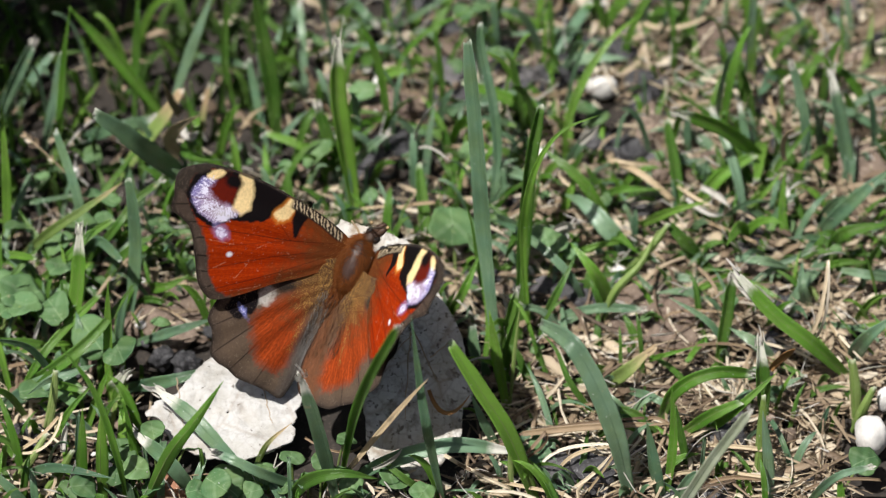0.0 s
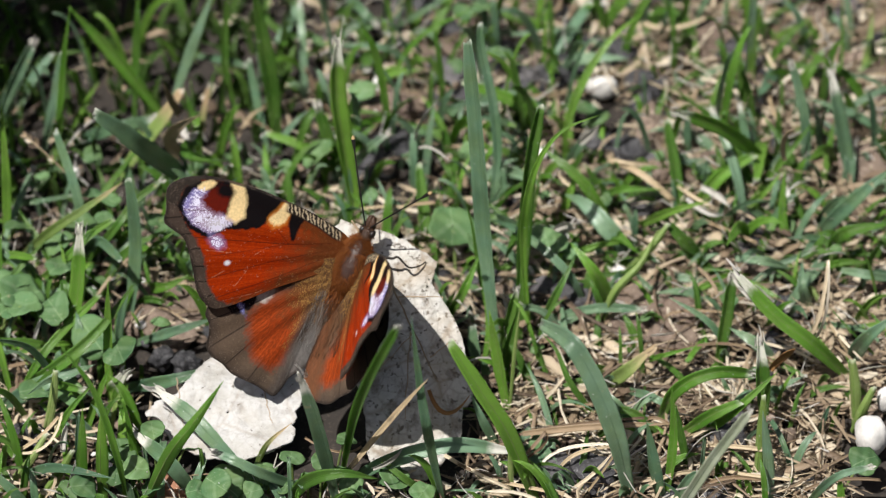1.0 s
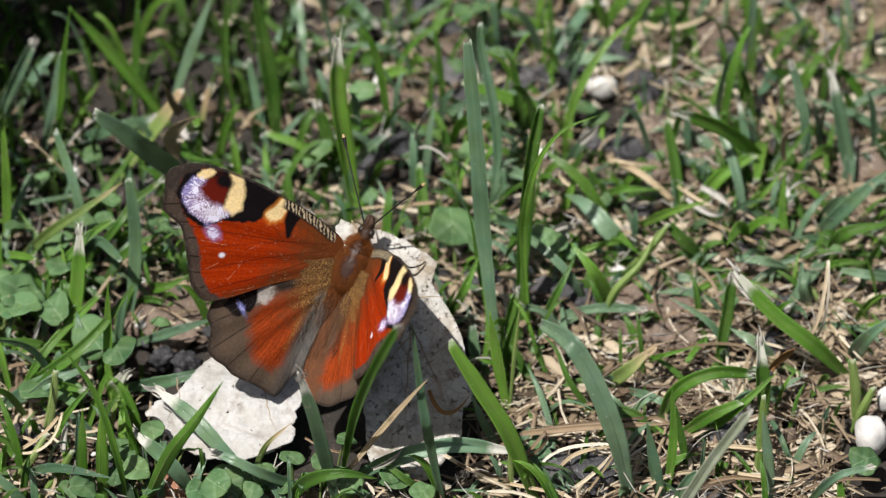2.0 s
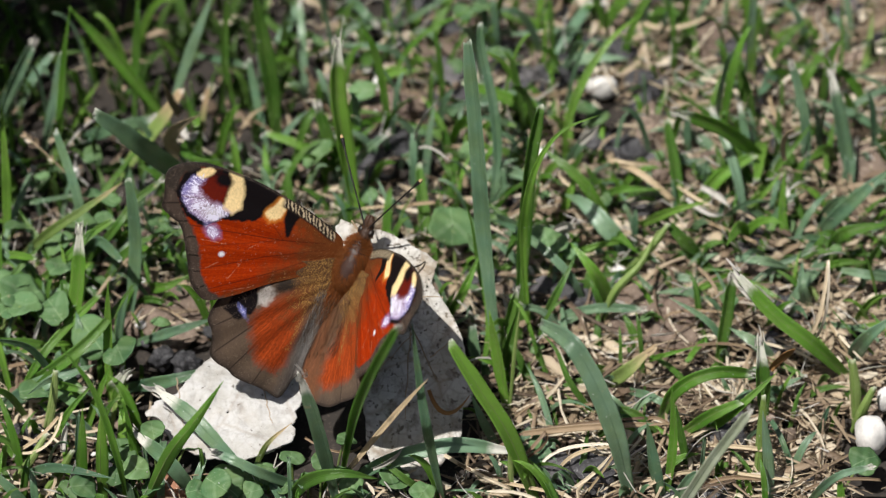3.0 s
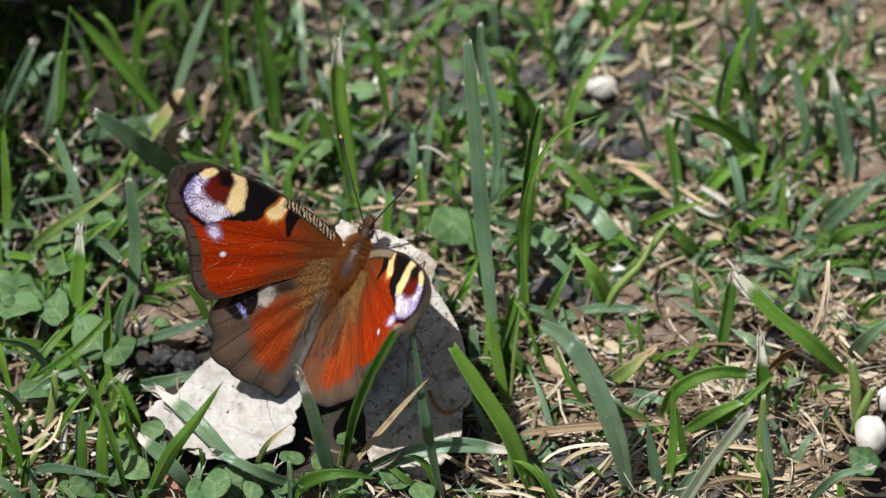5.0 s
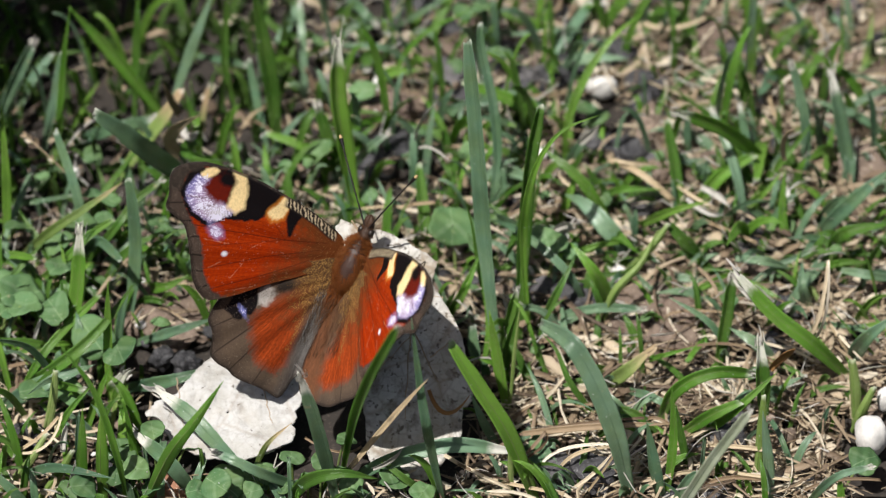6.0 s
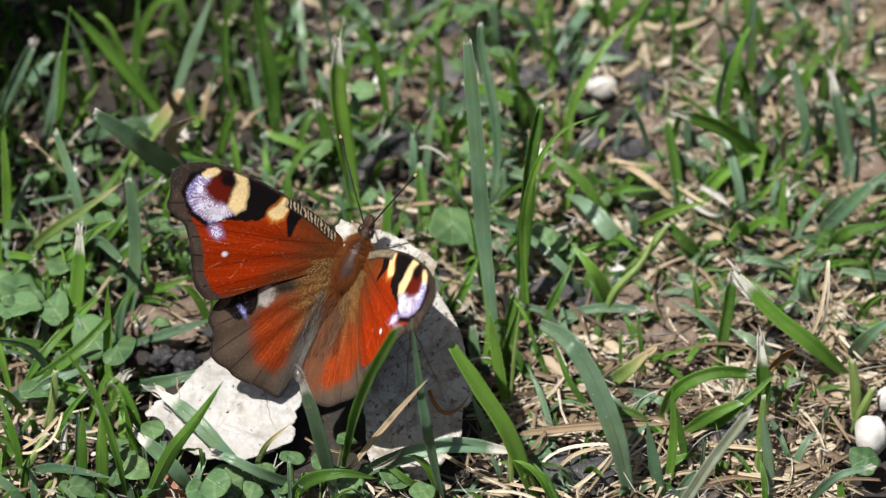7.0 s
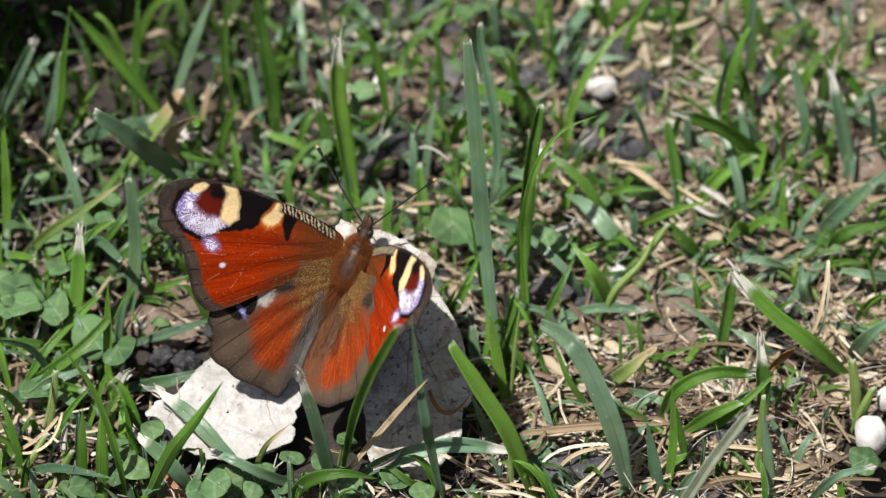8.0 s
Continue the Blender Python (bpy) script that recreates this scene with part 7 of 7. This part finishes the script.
    for i in range(130):
        x, y = rng.uniform(-97, -80), rng.uniform(28, 51)
        q = rng.uniform(0, 6.283)
        ln = rng.uniform(75, 150)
        if i >= 90:
            x, y, ln = rng.uniform(-92, -82), rng.uniform(-2, 15), rng.uniform(30, 52)
        z = -4.0
        strip(p, (x, y, z), (x + math.cos(q) * 4, y + math.sin(q) * 4, ln * 0.6), (x + math.cos(q) * 14, y + math.sin(q) * 14, ln), rng.uniform(2.6, 4.6), rng.uniform(-60, 60), False, 0.2, n=10, rng=rng)
    thing("tall_grass", p, DEEP, "unseen tall grass clump added to cast shade", "grass", kind="stuff")


scatter()


# ---------------------------------------------------------------- what moves
WING_ROWS = {
    ("fore", "left"): [
        (0, pose(-1.77 * MM, 0.33 * MM, -0.29 * MM, 2.06, 53.78, -0.40)),
        (0.25, pose(-1.86 * MM, 0.28 * MM, -0.25 * MM, 3.83, 54.35, 2.05)),
        (0.4, pose(-1.95 * MM, 0.23 * MM, -0.21 * MM, 5.68, 54.88, 4.57)),
        (0.5, pose(-2.13 * MM, 0.13 * MM, -0.13 * MM, 9.65, 55.81, 9.79)),
        (0.7, pose(-1.89 * MM, 0.37 * MM, -0.25 * MM, 8.37, 53.89, 8.21)),
        (1, pose(-1.76 * MM, 0.49 * MM, -0.31 * MM, 7.75, 52.84, 7.42)),
        (1.5, pose(-2.14 * MM, -0.18 * MM, -0.02 * MM, 0.86, 52.16, 0.45)),
        (3, pose(-2.39 * MM, -0.05 * MM, 0.03 * MM, 0.02, 52.32, -0.06)),
        (3.5, pose(-2.39 * MM, -0.05 * MM, 0.03 * MM, 0.02, 52.32, -0.06)),
        (4, pose(-2.38 * MM, 0.01 * MM, 0.02 * MM, -0.01, 52.45, 0.13)),
        (4.5, pose(-2.53 * MM, -0.05 * MM, 0.08 * MM, -0.19, 54.01, -0.32)),
        (6, pose(-2.30 * MM, 0.06 * MM, -0.03 * MM, -0.81, 53.88, -0.95)),
        (6.5, pose(-2.31 * MM, 0.00 * MM, 0.00 * MM, -0.78, 53.86, -0.97)),
        (7, pose(-2.35 * MM, 0.01 * MM, 0.01 * MM, -1.16, 54.54, -1.29)),
        (7.25, pose(-2.35 * MM, 0.01 * MM, 0.01 * MM, -1.16, 54.54, -1.29)),
        (7.5, pose(-2.44 * MM, 0.66 * MM, -0.12 * MM, 5.36, 55.82, 7.20)),
        (7.7, pose(-2.46 * MM, 0.48 * MM, -0.11 * MM, 8.53, 52.85, 10.71)),
        (8, pose(-2.45 * MM, 0.44 * MM, -0.10 * MM, 7.87, 52.96, 9.87)),
    ],
    ("fore", "right"): [
        (0, pose(3.24 * MM, 0.27 * MM, -0.37 * MM, -6.30, -54.71, 6.62)),
        (0.25, pose(3.15 * MM, 0.21 * MM, -0.33 * MM, -2.00, -55.99, 2.01)),
        (0.4, pose(3.06 * MM, 0.15 * MM, -0.28 * MM, 2.63, -57.04, -2.89)),
        (0.5, pose(2.89 * MM, 0.02 * MM, -0.19 * MM, 12.74, -58.36, -13.36)),
        (0.7, pose(2.55 * MM, -0.77 * MM, 0.06 * MM, 8.46, -61.88, -7.57)),
        (1, pose(2.38 * MM, -1.19 * MM, 0.20 * MM, 5.52, -63.69, -3.90)),
        (1.5, pose(2.63 * MM, 0.37 * MM, -0.18 * MM, 10.61, -58.30, -11.44)),
        (3, pose(2.63 * MM, -0.01 * MM, -0.10 * MM, 4.31, -56.50, -4.19)),
        (3.5, pose(2.55 * MM, -0.04 * MM, -0.07 * MM, 3.86, -56.09, -3.94)),
        (4, pose(2.37 * MM, -0.12 * MM, 0.00 * MM, 1.56, -54.37, -1.76)),
        (4.5, pose(2.45 * MM, 0.03 * MM, -0.05 * MM, 2.49, -54.38, -2.62)),
        (6, pose(2.31 * MM, 0.00 * MM, 0.00 * MM, 1.69, -53.31, -2.10)),
        (6.5, pose(2.31 * MM, 0.00 * MM, 0.00 * MM, 1.69, -53.31, -2.10)),
        (7, pose(2.29 * MM, -0.24 * MM, 0.06 * MM, 0.02, -52.89, -0.18)),
        (7.25, pose(2.29 * MM, -0.24 * MM, 0.06 * MM, 0.02, -52.89, -0.18)),
        (7.5, pose(2.94 * MM, 0.58 * MM, -0.31 * MM, 2.96, -55.09, -1.47)),
        (7.7, pose(2.84 * MM, 0.55 * MM, -0.32 * MM, 5.00, -54.77, -0.84)),
        (8, pose(2.80 * MM, 0.51 * MM, -0.29 * MM, 4.75, -54.66, -0.93)),
    ],
    ("hind", "left"): [
        (0, pose(-1.80 * MM, -3.00 * MM, 0.20 * MM, 0.00, 44.12, 0.00)),
        (0.25, pose(-1.80 * MM, -3.00 * MM, 0.20 * MM, 0.00, 44.57, 0.00)),
        (0.4, pose(-1.80 * MM, -3.00 * MM, 0.20 * MM, -2.50, 44.97, -3.53)),
        (0.5, pose(-1.80 * MM, -3.00 * MM, 0.20 * MM, -2.58, 45.87, -3.59)),
        (0.7, pose(-1.80 * MM, -3.00 * MM, 0.20 * MM, -2.50, 45.03, -3.54)),
        (1, pose(-1.80 * MM, -3.00 * MM, 0.20 * MM, -2.46, 44.57, -3.51)),
        (1.5, pose(-1.80 * MM, -3.00 * MM, 0.20 * MM, -2.58, 45.83, -3.59)),
        (3, pose(-1.80 * MM, -3.00 * MM, 0.20 * MM, 0.00, 46.45, 0.00)),
        (3.5, pose(-1.80 * MM, -3.00 * MM, 0.20 * MM, 0.00, 46.45, 0.00)),
        (4, pose(-1.80 * MM, -3.00 * MM, 0.20 * MM, 0.00, 46.57, 0.00)),
        (4.5, pose(-1.80 * MM, -3.00 * MM, 0.20 * MM, 0.00, 46.96, 0.00)),
        (6, pose(-1.80 * MM, -3.00 * MM, 0.20 * MM, 0.00, 47.01, 0.00)),
        (6.5, pose(-1.80 * MM, -3.00 * MM, 0.20 * MM, 0.00, 47.00, 0.00)),
        (7, pose(-1.80 * MM, -3.00 * MM, 0.20 * MM, 0.00, 47.21, 0.00)),
        (7.25, pose(-1.80 * MM, -3.00 * MM, 0.20 * MM, 0.00, 47.21, 0.00)),
        (7.5, pose(-1.80 * MM, -3.00 * MM, 0.20 * MM, 0.00, 47.64, 0.00)),
        (7.7, pose(-1.80 * MM, -3.00 * MM, 0.20 * MM, 0.00, 46.84, 0.00)),
        (8, pose(-1.80 * MM, -3.00 * MM, 0.20 * MM, 0.00, 46.85, 0.00)),
    ],
    ("hind", "right"): [
        (0, pose(1.80 * MM, -3.00 * MM, 0.20 * MM, -25.27, -36.26, 30.22)),
        (0.25, pose(1.80 * MM, -3.00 * MM, 0.20 * MM, -26.30, -37.08, 31.69)),
        (0.4, pose(1.80 * MM, -3.00 * MM, 0.20 * MM, -27.40, -37.88, 33.20)),
        (0.5, pose(1.80 * MM, -3.00 * MM, 0.20 * MM, -28.96, -38.89, 35.28)),
        (0.7, pose(1.80 * MM, -3.00 * MM, 0.20 * MM, -31.94, -40.52, 39.12)),
        (1, pose(1.80 * MM, -3.00 * MM, 0.20 * MM, -33.33, -41.16, 40.83)),
        (1.5, pose(1.80 * MM, -3.00 * MM, 0.20 * MM, -30.44, -39.83, 37.52)),
        (3, pose(1.80 * MM, -3.00 * MM, 0.20 * MM, -27.79, -38.35, 34.38)),
        (3.5, pose(1.80 * MM, -3.00 * MM, 0.20 * MM, -27.79, -38.35, 34.38)),
        (4, pose(1.80 * MM, -3.00 * MM, 0.20 * MM, -27.79, -38.35, 34.38)),
        (4.5, pose(1.80 * MM, -3.00 * MM, 0.20 * MM, -27.79, -38.35, 34.38)),
        (6, pose(1.80 * MM, -3.00 * MM, 0.20 * MM, -27.79, -38.35, 34.38)),
        (6.5, pose(1.80 * MM, -3.00 * MM, 0.20 * MM, -27.79, -38.35, 34.38)),
        (7, pose(1.80 * MM, -3.00 * MM, 0.20 * MM, -27.79, -38.35, 34.38)),
        (7.25, pose(1.80 * MM, -3.00 * MM, 0.20 * MM, -27.79, -38.35, 34.38)),
        (7.5, pose(1.80 * MM, -3.00 * MM, 0.20 * MM, -22.54, -38.48, 30.49)),
        (7.7, pose(1.80 * MM, -3.00 * MM, 0.20 * MM, -25.18, -38.46, 32.46)),
        (8, pose(1.80 * MM, -3.00 * MM, 0.20 * MM, -27.79, -38.35, 34.38)),
    ],
}
FEELER_ROWS = [
    [
        (0, pose(0.50 * MM, 4.60 * MM, 0.80 * MM, 66.7, -0.0, -56.0)),
        (0.55, pose(0.50 * MM, 4.60 * MM, 0.80 * MM, 66.7, -0.0, -56.0)),
        (0.75, pose(0.50 * MM, 4.60 * MM, 0.80 * MM, 48.6, 0.0, 2.5)),
        (1, pose(0.50 * MM, 4.60 * MM, 0.80 * MM, 15.4, 0.0, 26.0)),
        (1.5, pose(0.50 * MM, 4.60 * MM, 0.80 * MM, 2.7, 0.0, 34.5)),
        (3, pose(0.50 * MM, 4.60 * MM, 0.80 * MM, 3.7, 0.0, 37.3)),
        (3.5, pose(0.50 * MM, 4.60 * MM, 0.80 * MM, 3.7, 0.0, 37.3)),
        (4.5, pose(0.50 * MM, 4.60 * MM, 0.80 * MM, 3.9, 0.0, 37.7)),
        (6.5, pose(0.50 * MM, 4.60 * MM, 0.80 * MM, 4.0, 0.0, 37.9)),
        (7.1, pose(0.50 * MM, 4.60 * MM, 0.80 * MM, 4.0, 0.0, 37.9)),
        (7.35, pose(0.50 * MM, 4.60 * MM, 0.80 * MM, 68.6, -0.0, -31.8)),
        (7.55, pose(0.50 * MM, 4.60 * MM, 0.80 * MM, 68.7, -0.0, -42.3)),
        (7.8, pose(0.50 * MM, 4.60 * MM, 0.80 * MM, 39.0, 0.0, 34.9)),
        (8, pose(0.50 * MM, 4.60 * MM, 0.80 * MM, 9.1, 0.0, 52.8)),
    ],
    [
        (0, pose(1.30 * MM, 4.60 * MM, 0.80 * MM, 59.8, -0.0, -61.9)),
        (0.55, pose(1.30 * MM, 4.60 * MM, 0.80 * MM, 59.8, -0.0, -61.9)),
        (0.75, pose(1.30 * MM, 4.60 * MM, 0.80 * MM, 39.9, -0.0, -44.8)),
        (1, pose(1.30 * MM, 4.60 * MM, 0.80 * MM, 22.8, -0.0, -41.1)),
        (1.5, pose(1.30 * MM, 4.60 * MM, 0.80 * MM, 23.8, -0.0, -37.5)),
        (3, pose(1.30 * MM, 4.60 * MM, 0.80 * MM, 24.5, -0.0, -31.1)),
        (3.5, pose(1.30 * MM, 4.60 * MM, 0.80 * MM, 24.5, -0.0, -29.7)),
        (4.5, pose(1.30 * MM, 4.60 * MM, 0.80 * MM, 25.7, -0.0, -27.9)),
        (6.5, pose(1.30 * MM, 4.60 * MM, 0.80 * MM, 25.9, -0.0, -26.8)),
        (7.1, pose(1.30 * MM, 4.60 * MM, 0.80 * MM, 25.2, -0.0, -26.1)),
        (7.35, pose(1.30 * MM, 4.60 * MM, 0.80 * MM, 59.7, -0.0, -46.8)),
        (7.55, pose(1.30 * MM, 4.60 * MM, 0.80 * MM, 64.4, -0.0, -49.8)),
        (7.8, pose(1.30 * MM, 4.60 * MM, 0.80 * MM, 29.7, -0.0, -37.0)),
        (8, pose(1.30 * MM, 4.60 * MM, 0.80 * MM, 10.6, -0.0, -33.7)),
    ],
]
BODY_ROWS = [
    (0, pose(-13.53 * MM, -23.62 * MM, 25.49 * MM, 47.30, 3.54, -29.47)),
    (0.5, pose(-13.53 * MM, -23.64 * MM, 25.48 * MM, 47.30, 3.54, -29.47)),
    (1, pose(-13.69 * MM, -23.57 * MM, 25.54 * MM, 47.30, 3.54, -29.47)),
    (1.5, pose(-13.73 * MM, -23.56 * MM, 25.55 * MM, 47.30, 3.54, -29.47)),
    (3.5, pose(-13.80 * MM, -23.54 * MM, 25.57 * MM, 47.30, 3.54, -29.47)),
    (6.5, pose(-13.80 * MM, -23.54 * MM, 25.57 * MM, 47.30, 3.54, -29.47)),
    (7.2, pose(-13.80 * MM, -23.54 * MM, 25.57 * MM, 47.30, 3.54, -29.47)),
    (7.5, pose(-13.87 * MM, -23.59 * MM, 25.52 * MM, 47.30, 3.54, -29.47)),
    (8, pose(-13.85 * MM, -23.56 * MM, 25.55 * MM, 47.30, 3.54, -29.47)),
]
HEAD_ROWS = [
    (0, pose(-0.86 * MM, 0.76 * MM, 0.28 * MM, -8.0, -0.0, -30.0)),
    (0.55, pose(-0.85 * MM, 0.77 * MM, 0.34 * MM, -10.0, -0.0, -30.0)),
    (0.75, pose(-0.33 * MM, 0.20 * MM, 0.10 * MM, -3.0, -0.0, -10.0)),
    (1, pose(-0.10 * MM, 0.05 * MM, 0.00 * MM, 0.0, -0.0, -3.0)),
    (1.5, pose(0.00 * MM, 0.00 * MM, 0.00 * MM, 0.0, -0.0, 0.0)),
    (3.5, pose(0.00 * MM, 0.00 * MM, 0.00 * MM, 0.0, -0.0, 0.0)),
    (7.15, pose(0.00 * MM, 0.00 * MM, 0.00 * MM, 0.0, -0.0, 0.0)),
    (7.4, pose(0.78 * MM, -0.11 * MM, 0.41 * MM, -12.0, -0.0, 22.0)),
    (7.55, pose(0.85 * MM, -0.09 * MM, 0.48 * MM, -14.0, -0.0, 24.0)),
    (7.8, pose(0.14 * MM, -0.06 * MM, 0.00 * MM, 0.0, -0.0, 4.0)),
    (8, pose(0.07 * MM, -0.04 * MM, -0.07 * MM, 2.0, -0.0, 2.0)),
]


def motions():
    """All that moves: the body, the nodding head, the antennae and the four wings."""
    walk(butterfly, BODY_ROWS)
    head = [o for o in butterfly.children if o.name.startswith("head")][0]
    walk(head, HEAD_ROWS)
    for rod, rows in zip(antennae, FEELER_ROWS):
        walk(rod, rows)
    for key, rows in WING_ROWS.items():
        walk(wings[key], rows)


motions()
